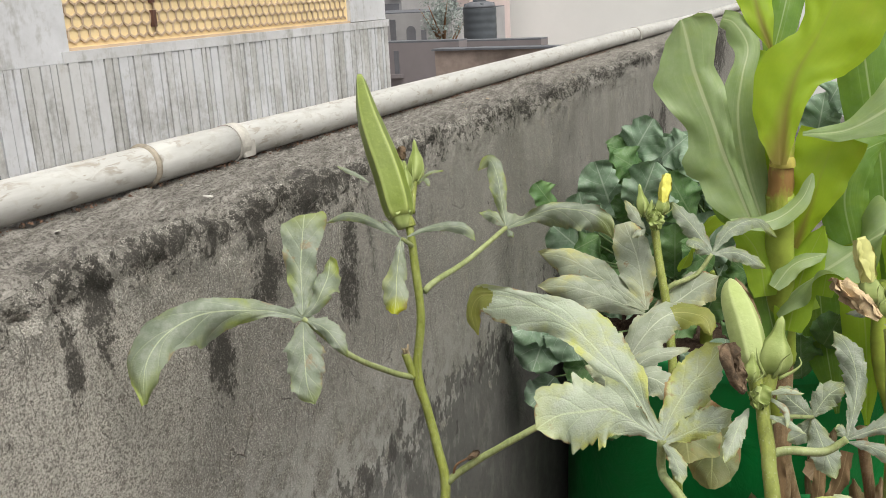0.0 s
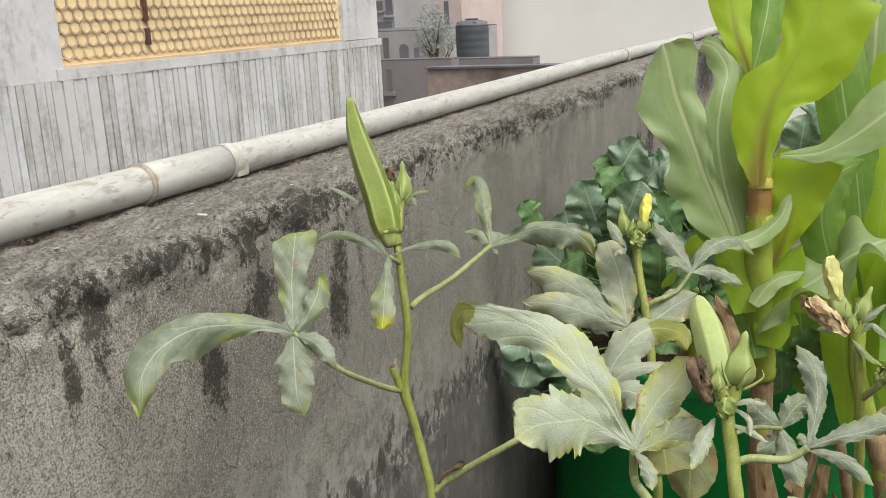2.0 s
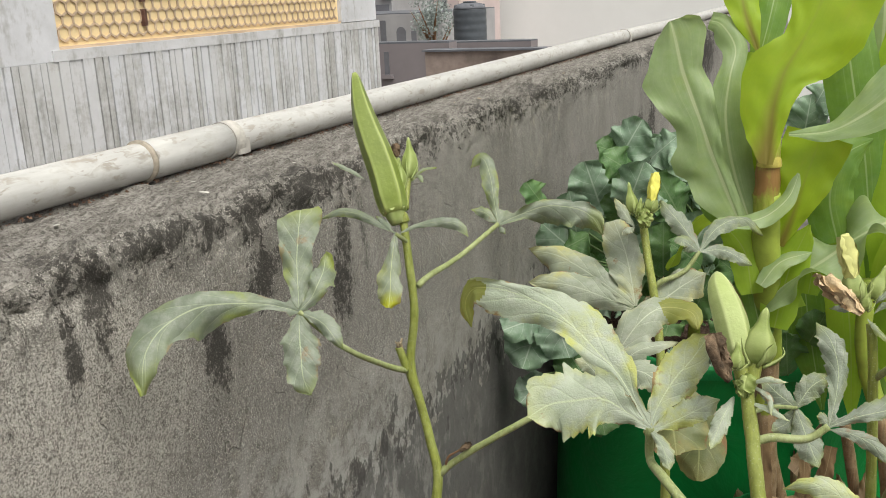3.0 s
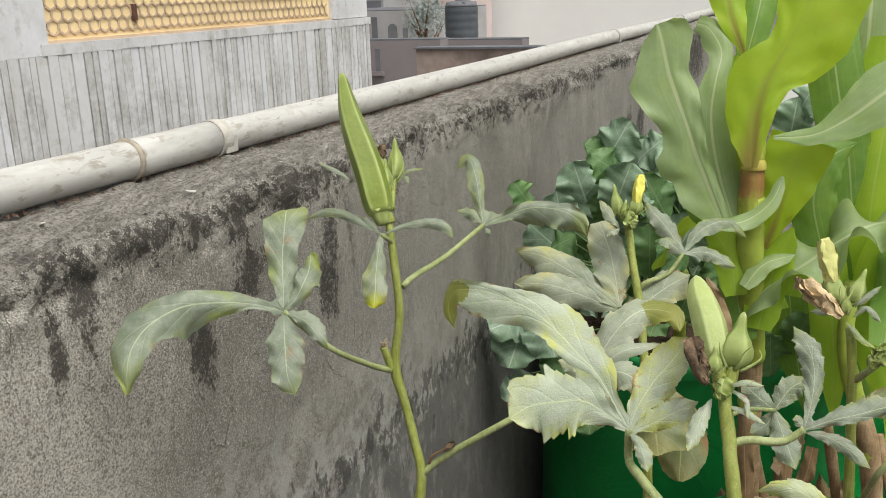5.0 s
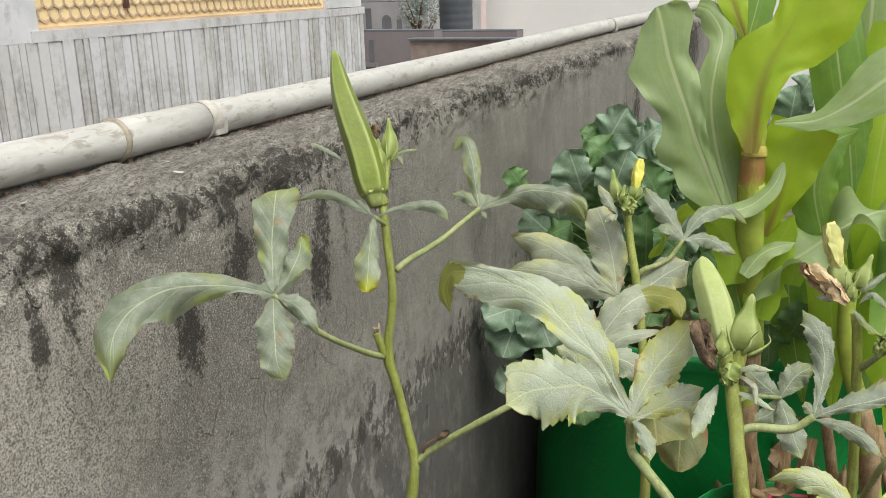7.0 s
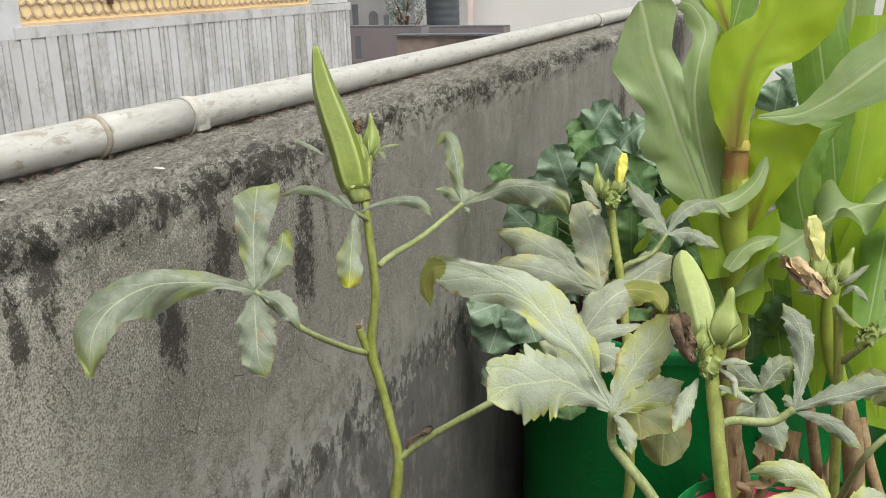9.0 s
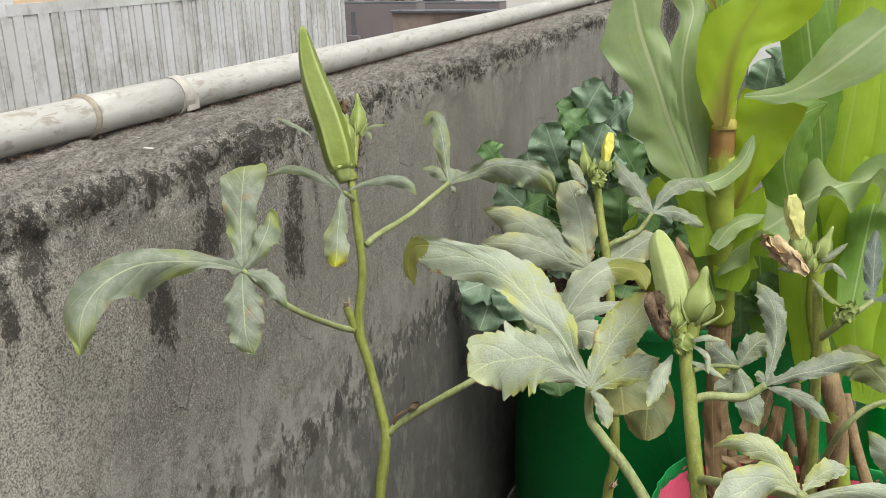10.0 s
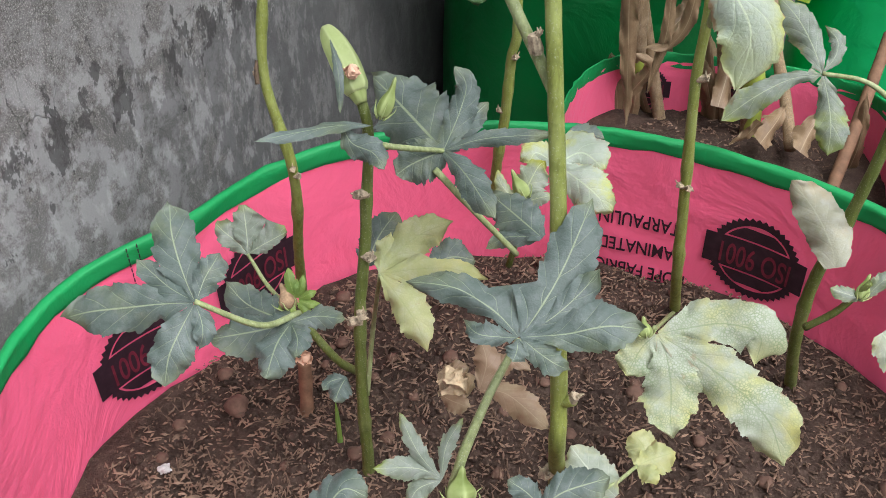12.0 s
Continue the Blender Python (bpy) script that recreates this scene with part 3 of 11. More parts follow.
def evenly(line, count):
    """count + 1 points at even steps along a line."""
    run = [0.0]
    for a, b in zip(line, line[1:]):
        run.append(run[-1] + (b - a).length)
    out, j = [], 0
    for i in range(count + 1):
        s = run[-1] * i / count
        while j < len(run) - 2 and run[j + 1] < s:
            j += 1
        span = max(1e-9, run[j + 1] - run[j])
        out.append(line[j].lerp(line[j + 1], min(1.0, (s - run[j]) / span)))
    return out


def tube(bm, line, radius, sides=10, shape=None, wobble=0.0, mat=0, cap=True):
    """A round body along a line. radius: a number or a function of 0..1; shape: a factor by angle and 0..1."""
    n = len(line) - 1
    tan = [(line[min(i + 1, n)] - line[max(i - 1, 0)]).normalized() for i in range(n + 1)]
    ref = Vector((0, 0, 1)) if abs(tan[0].z) < 0.9 else Vector((1, 0, 0))
    side = tan[0].cross(ref).normalized()
    rings = []
    for i in range(n + 1):
        side = (side - tan[i] * side.dot(tan[i])).normalized()
        up = tan[i].cross(side)
        s = i / n
        r = radius(s) if callable(radius) else radius
        ring = []
        for k in range(sides):
            a = 2 * math.pi * k / sides
            q = r * (shape(a, s) if shape else 1.0)
            if wobble:
                q *= 1 + wobble * noise.noise(line[i] * 60 + Vector((math.cos(a), math.sin(a), 0)))
            ring.append(bm.verts.new(line[i] + (side * math.cos(a) + up * math.sin(a)) * q))
        rings.append(ring)
    for a, b in zip(rings, rings[1:]):
        for k in range(sides):
            f = bm.faces.new((a[k], a[(k + 1) % sides], b[(k + 1) % sides], b[k]))
            f.material_index = mat
    if cap:
        bm.faces.new(rings[0][::-1]).material_index = mat
        bm.faces.new(rings[-1]).material_index = mat
    return bm


def lerp_table(table, s):
    for (a, va), (b, vb) in zip(table, table[1:]):
        if s <= b:
            return va + (vb - va) * (s - a) / (b - a)
    return table[-1][1]


MID_LOBE = ((0, 0.2), (0.12, 0.46), (0.3, 0.86), (0.5, 1.0), (0.66, 0.95), (0.82, 0.72), (0.94, 0.38), (1.0, 0.05))
HUSK = ((0, 0.8), (0.3, 1.0), (0.6, 0.82), (0.85, 0.48), (1.0, 0.08))
FOLDED = ((0, 0.45), (0.2, 0.85), (0.5, 1.0), (0.75, 1.0), (0.9, 0.9), (1.0, 0.7))
OKRA_LOBE = ((0, 0.10), (0.08, 0.30), (0.25, 0.72), (0.45, 1.0), (0.62, 0.97), (0.8, 0.74), (0.93, 0.36), (1.0, 0.04))
BROAD_LOBE = ((0, 0.45), (0.12, 0.72), (0.3, 0.95), (0.5, 1.0), (0.7, 0.90), (0.85, 0.66), (0.95, 0.34), (1.0, 0.06))
ROUND_LEAF = ((0, 0.2), (0.06, 0.52), (0.16, 0.82), (0.3, 0.98), (0.48, 1.04), (0.66, 0.99), (0.8, 0.86), (0.9, 0.66), (0.97, 0.40), (1.0, 0.16))
MAIZE = ((0, 0.62), (0.15, 0.9), (0.4, 1.0), (0.65, 0.92), (0.85, 0.6), (1.0, 0.06))
FACE = Vector((0.12, -0.62, 0.78)).normalized()


def smooth_table(table, s):
    """As lerp_table, but eased from row to row."""
    for (a, va), (b, vb) in zip(table, table[1:]):
        if s <= b:
            f = (s - a) / max(1e-6, b - a)
            return va + (vb - va) * (0.45 * f + 0.55 * f * f * (3 - 2 * f))
    return table[-1][1]


def lobe(bm, uv, points, half, face=None, profile=OKRA_LOBE, teeth=0.22, count=5.5, cup=0.45, wave=0.2, nl=60, nw=12, seed=0.0, turn=1.1, right=None, web=(None, None)):
    """One leaf lobe along its midrib: forward-pointing teeth, creased along the midrib, quilted between its side veins.
    web: for each side the slope and the reach of the blade that joins it to its neighbour."""
    line = evenly(spline(points, 10), nl)
    n = nl
    length = sum((b - a).length for a, b in zip(line, line[1:]))
    face = Vector(face).normalized() if face is not None else FACE
    rows, prev = [], None
    ribs = 5.0
    for i in range(n + 1):
        s = i / n
        t = (line[min(i + 1, n)] - line[max(i - 1, 0)]).normalized()
        side = t.cross(face)
        if prev is not None:
            side = side + prev * 0.9
        side = (side - t * side.dot(t)).normalized()
        prev = side
        nrm = side.cross(t)
        root = min(1.0, s * 4)
        row = []
        for k in range(nw + 1):
            q = 2 * k / nw - 1
            q = math.copysign(abs(q) ** 0.92, q)
            edge = abs(q)
            w = half * smooth_table(right if right and q > 0 else profile, s)
            join = 0.0
            if web[q > 0]:
                slope, reach = web[q > 0]
                r = s * length
                join = slope * (r if r < reach else max(0.0, reach - 1.6 * (r - reach)))
            free = 1.0
            if join > w:
                free, w = 0.0, join
            ph = s * count + seed + (0.37 if q > 0 else 0.0)
            big = 0.55 + 0.9 * abs(noise.noise(Vector((math.floor(ph) * 1.7, seed * 3.1, q * 0.1))))
            saw = (ph % 1.0) ** 1.3 - 0.55
            fine = (ph * 3.3) % 1.0 - 0.5
            rim = edge ** 4 * free * (1.0 if 0.1 < s < 0.97 else 0.25)
            tooth = 1.0 + teeth * rim * (1.15 * big * saw + 0.35 * fine)
            tooth *= 1.0 + 0.12 * noise.noise(Vector((s * 3.1, q * 1.3 + seed * 7.7, seed))) * edge * free
            fore = 0.5 * teeth * rim * w * max(0.0, saw)
            rip = wave * half * edge * edge * (math.sin(s * 11 + seed * 5 + (2.1 if q > 0 else 0)) + 0.45 * math.sin(s * 27 + seed * 9 + 4 * q)) * root
            fold = -cup * w * (0.45 * edge + 0.55 * edge * edge) * root
            cell = abs(math.sin(math.pi * ribs * (s - 0.30 * edge ** 0.85)))
            quilt = 0.03 * half * cell * edge * (1.25 - edge) * 2.2 * root
            groove = -0.03 * half * max(0.0, 1 - edge * 7)
            row.append(bm.verts.new(line[i] + side * (q * w * tooth) + t * fore + nrm * (fold + rip + quilt + groove)))
        rows.append(row)
    for i in range(n):
        for k in range(nw):
            f = bm.faces.new((rows[i][k], rows[i][k + 1], rows[i + 1][k + 1], rows[i + 1][k]))
            f.material_index = int((i + 0.5) / n > turn + 0.07 * abs(2 * (k + 0.5) / nw - 1) ** 2)
            for lp, (a, b) in zip(f.loops, ((k, i), (k + 1, i), (k + 1, i + 1), (k, i + 1))):
                lp[uv].uv = (a / nw, b / n)


def webbing(lobes, face, share):
    """For each lobe and side: the slope and reach of the blade between it and its neighbour."""
    face = Vector(face).normalized() if face is not None else FACE
    ways, lens = [], []
    for points, _, _ in lobes:
        p = [Vector(v) for v in points]
        ways.append((p[1] - p[0]).normalized() + 0.5 * (p[-1] - p[0]).normalized())
        lens.append(sum((b - a).length for a, b in zip(p, p[1:])))
    out = []
    for i, d in enumerate(ways):
        t = (d - face * d.dot(face)).normalized()
        side = t.cross(face)
        best = [None, None]
        for j, e in enumerate(ways):
            if j != i:
                ang = math.atan2(e.dot(side), e.dot(t))
                k = int(ang > 0)
                if 0.05 < abs(ang) < 1.75 and (best[k] is None or abs(ang) < best[k][0]):
                    best[k] = (abs(ang), share * min(lens[i], lens[j]))
        out.append(tuple((math.tan(min(b[0], 1.5) / 2) * 1.03, b[1]) if b else None for b in best))
    return out


def leaf(parent, mat, lobes, label="", name="leaf", web=0.0, **kw):
    """A leaf of one or more lobes; a lobe is (points from the hub to its tip, half width, settings of its own)."""
    bm = bmesh.new()
    uv = bm.loops.layers.uv.new("UVMap")
    joins = webbing(lobes, kw.get("face"), web) if web and len(lobes) > 1 else [(None, None)] * len(lobes)
    for i, (points, half, own) in enumerate(lobes):
        lobe(bm, uv, points, half, seed=0.37 * i + 0.13 * len(points) + points[0][0] * 9, web=joins[i], **{**kw, **own})
    return part(name, bm, [MAT[mat], MAT["leaf_under"]], parent, label)


def ruffled(parent, mat, points, half, waves, amp, face, label="", name="leaf", profile=MAIZE):
    """A long blade whose two margins ripple up and down out of step, as maize leaves do."""
    n, nw = 110, 14
    line = evenly(spline(points, 12), n)
    face = Vector(face).normalized()
    bm = bmesh.new()
    uv = bm.loops.layers.uv.new("UVMap")
    rows = []
    for i, c in enumerate(line):
        s = i / n
        t = (line[min(i + 1, n)] - line[max(i - 1, 0)]).normalized()
        side = t.cross(face).normalized()
        up = side.cross(t)
        w = half * smooth_table(profile, s)
        row = []
        for k in range(nw + 1):
            q = 2 * k / nw - 1
            roll = math.sin(2 * math.pi * (waves * s + 0.08 * math.sin(9 * s)) + (1.9 if q > 0 else 0.0))
            lift = amp * abs(q) ** 1.6 * roll * min(1.0, 4 * s, 5 * (1 - s)) + 0.12 * w * q * q
            row.append(bm.verts.new(c + side * q * w * (1 - 0.18 * abs(roll) * abs(q)) + up * lift))
        rows.append(row)
    for i in range(n):
        for k in range(nw):
            f = bm.faces.new((rows[i][k], rows[i][k + 1], rows[i + 1][k + 1], rows[i + 1][k]))
            for lp, (a, b) in zip(f.loops, ((i, k), (i, k + 1), (i + 1, k + 1), (i + 1, k))):
                lp[uv].uv = (b / nw, a / n)
    return part(name, bm, MAT[mat], parent, label)


def stalk(parent, name, points, r0, r1, mat, label="", sides=10, knots=(), wobble=0.12):
    """A stem or petiole; knots: places 0..1 where it swells."""
    line = evenly(spline(points, 10), max(10, 8 * (len(points) - 1)))
    bm = bmesh.new()
    tube(bm, line, lambda s: (r0 + (r1 - r0) * s) * (1 + sum(0.22 * math.exp(-((s - k) / 0.018) ** 2) for k in knots)), sides, wobble=wobble)
    return part(name, bm, MAT[mat], parent, label)


def pod(parent, points, r, mat, label="", ridges=5, name="pod", blunt=False):
    """A ribbed okra pod from its base to its tip, with the cap that holds it."""
    line = evenly(spline(points, 10), 26)
    prof = ((0, 0.74), (0.04, 0.9), (0.12, 1.0), (0.45, 0.96), (0.65, 0.82), (0.8, 0.62), (0.9, 0.44), (0.97, 0.31), (1.0, 0.2))
    if blunt:
        prof = ((0, 0.8), (0.08, 1.0), (0.4, 1.06), (0.65, 0.96), (0.8, 0.80), (0.9, 0.60), (0.97, 0.32), (1.0, 0.1))
    bm = bmesh.new()
    tube(bm, line, lambda s: r * lerp_table(prof, s), 60, lambda a, s: 0.88 + (0.10 if blunt else 0.26) * (1 - 0.3 * s) * (1 - abs(math.sin(0.5 * (ridges * a + 0.6))) ** 0.7))
    body = part(name, bm, MAT[mat], parent, label)
    bm = bmesh.new()
    d = (line[1] - line[0]).normalized()
    tube(bm, [line[0] - d * r * 0.75, line[0] - d * r * 0.4, line[0], line[0] + d * r * 0.22], lambda s: r * (0.40 + 0.38 * s), 20, lambda a, s: 1 + 0.06 * math.cos(ridges * a))
    part("cap", bm, MAT["calyx"], body)
    return body


def bud(parent, points, r, mat="calyx", label="", name="bud", opening=False):
    """A closed flower bud: pointed body with ribs, and narrow bracts round its foot."""
    line = evenly(spline(points, 8), 14)
    prof = ((0, 0.5), (0.08, 0.84), (0.22, 1.02), (0.36, 1.0), (0.5, 0.82), (0.63, 0.52), (0.74, 0.36), (0.88, 0.28), (0.96, 0.2), (1.0, 0.06))
    if opening:
        prof = ((0, 0.55), (0.2, 0.85), (0.4, 0.95), (0.6, 0.92), (0.8, 0.70), (0.93, 0.42), (1.0, 0.2))
    bm = bmesh.new()
    tube(bm, line, lambda s: r * lerp_table(prof, s), 30, lambda a, s: 1 + 0.16 * math.sin(3 * a + 4 * s) * (0.3 + s) if opening else 1 + 0.15 * (1 - abs(math.sin(2.5 * a)) ** 0.8) * (1 - 0.4 * s), wobble=0.12)
    body = part(name, bm, MAT[mat], parent, label)
    d = (line[-1] - line[0])
    ref = d.cross(Vector((0.3, 0.8, 0.1))).normalized()
    oth = d.normalized().cross(ref)
    for k in range(6):
        a = k * math.pi / 3 + 0.3
        out = ref * math.cos(a) + oth * math.sin(a)
        b0 = line[0] + out * r * 0.5
        bm = bmesh.new()
        tube(bm, spline([b0 - d * 0.05, b0 + out * r * 0.7 + d * 0.10, b0 + out * r * (0.85 + 0.3 * (k % 2)) + d * 0.26, b0 + out * r * (0.95 + 0.4 * (k % 3)) + d * 0.38], 3), lambda s: r * 0.12 * (1.12 - s), 6)
        part("bract", bm, MAT["calyx"], body)
    return body


def crumple(parent, name, points, r, mat, label="", sheets=6):
    """Withered petals: thin sheets folded and twisted round one another."""
    line = spline(points, 8)
    axis = (line[-1] - line[0])
    ref = axis.cross(Vector((0.31, 0.52, 0.77))).normalized()
    oth = axis.normalized().cross(ref)
    rng = random.Random(int(1e5 * abs(line[0].x + 3 * line[0].z)))
    bm = bmesh.new()
    uv = bm.loops.layers.uv.new("UVMap")
    tube(bm, evenly(line, 10), lambda s: r * (0.3 + 0.3 * math.sin(math.pi * s)), 10, wobble=0.6)
    for k in range(sheets):
        a = 2 * math.pi * k / sheets + rng.uniform(-0.3, 0.3)
        out = ref * math.cos(a) + oth * math.sin(a)
        tw = ref * math.cos(a + 1.2) + oth * math.sin(a + 1.2)
        pts = [line[0] + out * r * 0.25, line[0].lerp(line[-1], 0.35) + out * r * rng.uniform(0.5, 0.8), line[0].lerp(line[-1], 0.7) + (out * 0.6 + tw * 0.4) * r * rng.uniform(0.5, 0.9), line[-1] * 1.0 + tw * r * rng.uniform(0.1, 0.5) + axis * rng.uniform(-0.12, 0.15)]
        lobe(bm, uv, pts, r * rng.uniform(0.65, 0.95), face=out, profile=FOLDED, teeth=0.3, count=4, cup=rng.uniform(0.2, 0.7), wave=rng.uniform(0.3, 0.55), nl=22, nw=8, seed=rng.uniform(0, 9))
    return part(name, bm, MAT[mat], parent, label)


def furled(parent, points, r, mat, label="", name="petals"):
    """Three broad petals rolled round one another, frayed at the top."""
    line = spline(points, 8)
    axis = line[-1] - line[0]
    ref = axis.cross(Vector((0.31, 0.52, 0.77))).normalized()
    oth = axis.normalized().cross(ref)
    bm = bmesh.new()
    uv = bm.loops.layers.uv.new("UVMap")
    for k in range(4):
        a = 1.57 * k + 0.5
        out = ref * math.cos(a) + oth * math.sin(a)
        pts = [line[0] + out * r * 0.45, line[0].lerp(line[-1], 0.5) + out * r * 0.8, line[-1] + out * r * (0.45 + 0.2 * (k % 2)) + axis * 0.06 * (k % 3)]
        lobe(bm, uv, pts, r * 0.95, face=out, profile=FOLDED, teeth=0.12, count=3, cup=0.75, wave=0.12, nl=22, nw=8, seed=1.7 * k)
    return part(name, bm, MAT[mat], parent, label)


def scar(parent, p, out, r=0.004):
    """The dry stub that a fallen leaf or pod leaves on a stem."""
    p, out = Vector(p), Vector(out).normalized()
    bm = bmesh.new()
    rng = random.Random(int(1e5 * abs(p.x + 2 * p.z)))
    up = Vector((0, 0, 1))
    # the swollen ledge that carried the leaf, broken off level
    lip = p + out * r * 1.2
    tube(bm, [p - out * r, p + out * r * 0.4, lip, p + out * r * 1.6], lambda s: r * (1.05 - 0.3 * s), 10, lambda a, s: 1 + 0.22 * math.cos(3 * a + p.z * 90) * s, wobble=0.35)
    # what is left of the flower stalk above it, shrunk and split
    side = out.cross(Vector((0.3, 0.5, 0.8))).normalized()
    for k in range(5):
        a = rng.uniform(0, 6.28)
        w = (side * math.cos(a) + out.cross(side) * math.sin(a)) * r
        tip = lip + w * rng.uniform(0.3, 1.5) + up * r * rng.uniform(0.2, 1.1) + out * r * rng.uniform(0.0, 0.6)
        tube(bm, [lip + w * 0.4, (lip + w * 0.6).lerp(tip, 0.6) + side * r * rng.uniform(-0.3, 0.3), tip], lambda s: r * 0.3 * (1.1 - 0.8 * s), 5)
    return part("leaf_scar", bm, MAT["scar"], parent, smooth=False)


# ---- the roof terrace ----
WALL_X, WALL_TOP, WALL_BACK = -0.57, 1.10, -0.83


def parapet():
    """The parapet: rough plaster face, broken lip, weathered top."""
    ys = [-1.6, -1.2, -0.8, -0.4, -0.1]
    y = 0.0
    while y < 9.5:
        ys.append(y)
        y += 0.0065 if 0.3 < y < 2.2 else 0.012 + max(0.0, y - 2.2) * 0.03
    zs = [0.0, 0.15, 0.25] + [0.30 + 0.02 * i for i in range(35)] + [1.0 + 0.006 * i for i in range(13)]
    section = [(WALL_X, z) for z in zs] + [(WALL_X - 0.0005, 1.079), (WALL_X - 0.001, 1.085), (WALL_X - 0.002, 1.091), (WALL_X - 0.005, 1.0965), (WALL_X - 0.010, 1.0998), (WALL_X - 0.016, 1.1015), (WALL_X - 0.022, 1.102)]
    section += [(WALL_X - 0.029 - 0.006 * i, 1.102) for i in range(12)] + [(WALL_X - 0.11 - 0.016 * i, 1.102) for i in range(9)] + [(WALL_BACK, 1.09), (WALL_BACK, 0.4), (WALL_BACK, -6.0)]
    bm = bmesh.new()
    grid = []
    for y in ys:
        row = []
        for x, z in section:
            p = Vector((x, y, z))
            rough = noise.fractal(p * 9, 1.0, 2.0, 4) * 0.0035 + noise.noise(p * 70) * 0.0009
            if z > 1.03:
                lip = min(1.0, (z - 1.03) / 0.05)
                rough += lip * (noise.fractal(p * 24, 0.6, 2.1, 6) * 0.0095 + noise.noise(p * 62) * 0.0055 + noise.noise(p * 130) * 0.0018)
                bite = max(0.0, noise.fractal(Vector((y * 6.5, 3.1, 0.2)), 0.8, 2.1, 5) - 0.0)
                near = max(0.0, 1 - abs(x - WALL_X + 0.006) / 0.04)
                p.z -= lip * near * bite * 0.046
                p.x -= lip * near * bite * 0.014
            if x > WALL_X - 0.03:
                p.x += rough
            if z > 1.08 and x > WALL_BACK:
                p.z += rough * (1.0 if x > WALL_X - 0.06 else 0.55)
            row.append(bm.verts.new(p))
        grid.append(row)
    for a, b in zip(grid, grid[1:]):
        for k in range(len(section) - 1):
            f = bm.faces.new((a[k], b[k], b[k + 1], a[k + 1]))
            f.material_index = 1 if section[k][0] < WALL_X - 0.005 and section[k][0] > WALL_BACK - 0.01 else 0
    bm.faces.new([v for v in grid[0]])
    bm.faces.new([v for v in grid[-1]][::-1])
    ob = part("wall_parapet", bm, [MAT["wall"], MAT["coping"]])
    return tagged(ob, "weathered grey cement parapet wall with crumbling dark top edge", "wall", kind="structure")


parapet()
bm = box(bmesh.new(), WALL_X + 0.004, -2.2, -0.25, 6.0, 9.5, 0.0)
tagged(part("floor", bm, MAT["floor"], smooth=False), "grey cement roof terrace floor", "floor", kind="structure")
bm = bmesh.new()
bmesh.ops.create_grid(bm, x_segments=8, y_segments=8, size=900)
bmesh.ops.translate(bm, vec=(0, 0, -6.0), verts=bm.verts)
tagged(part("ground", bm, MAT["ground"], smooth=False), "dusty street level ground far below the roof", "ground", kind="structure")
# plain unseen walls added to close the terrace behind and beside; the south one's height tunes the light
bm = box(bmesh.new(), -0.57, -2.4, -0.25, 6.2, -2.2, 1.1)
tagged(part("wall_south", bm, MAT["floor"], smooth=False), "plain grey unseen wall added behind the terrace", "wall", kind="structure")
bm = box(bmesh.new(), 6.0, -2.2, -0.25, 6.2, 9.5, 1.1)
tagged(part("wall_east", bm, MAT["floor"], smooth=False), "plain grey roof parapet beside the terrace", "wall", kind="structure")

# ---- pipe on the wall ----
PX, PZ, PR = -0.722, 1.127, 0.0222


def rain_pipe():
    root = thing("water_pipe", "old white plastic water pipe lying along the parapet top", "pipe", at=(PX, 1.0, PZ))
    sag = lambda y: 0.0045 * math.sin(y * 1.7 + 0.4)
    line = [Vector((sag(y) * 0.8, y - 1.0, 0.0015 * math.sin(2.3 * y))) for y in [-1.6 + 0.12 * i for i in range(92)]]
    bm = bmesh.new()
    tube(bm, line, PR, 28)
    part("pipe_run", bm, MAT["pvc"], root)
    for y0, y1 in ((0.980, 1.150), (6.2, 6.36)):
        bm = bmesh.new()
        tube(bm, [Vector((sag(y) * 0.8, y - 1.0, 0.0015 * math.sin(2.3 * y))) for y in (y0, y0 + 0.05, y0 + 0.1, y1)], PR + 0.0014, 28)
        part("socket", bm, MAT["pvc"], root)
        bm = bmesh.new()
        tube(bm, [Vector((sag(y0) * 0.8, y0 - 1.0 + d, 0.0015 * math.sin(2.3 * y0))) for d in (-0.0035, -0.001, 0.001, 0.0035)], lambda s: PR + 0.0028 + 0.001 * math.sin(math.pi * s), 28)
        part("socket_ring", bm, MAT["collar"], root, "grimy grey ring")
    for y in (1.145, 3.46, 4.85):
        bm = bmesh.new()
        rows = []
        for i in range(29):
            a = math.pi * (1.36 - 1.72 * i / 28)
            r0, r1 = PR + 0.0012, PR + 0.0036
            c, s = math.cos(a), math.sin(a)
            quad = [(r0, -0.010), (r1, -0.010), (r1, 0.010), (r0, 0.010)]
            rows.append([bm.verts.new((sag(y) * 0.8 + r * c, y - 1.0 + d, r * s)) for r, d in quad])
        for a, b in zip(rows, rows[1:]):
            for k in range(4):
                bm.faces.new((a[k], a[(k + 1) % 4], b[(k + 1) % 4], b[k]))
        bm.faces.new(rows[0]), bm.faces.new(rows[-1][::-1])
        tab = Vector((sag(y) * 0.8 + PR * 0.9, y - 1.0, -PR * 0.2))
        box(bm, tab.x, tab.y - 0.004, tab.z - 0.014, tab.x + 0.0035, tab.y + 0.021, tab.z + 0.007, 0.0008)
        part("pipe_clamp", bm, MAT["clip"], root, "grey plastic saddle clamp", smooth=False)


rain_pipe()

# brown dust and crumbs caught along the foot of the pipe
rng = random.Random(8)
verts, faces = [], []
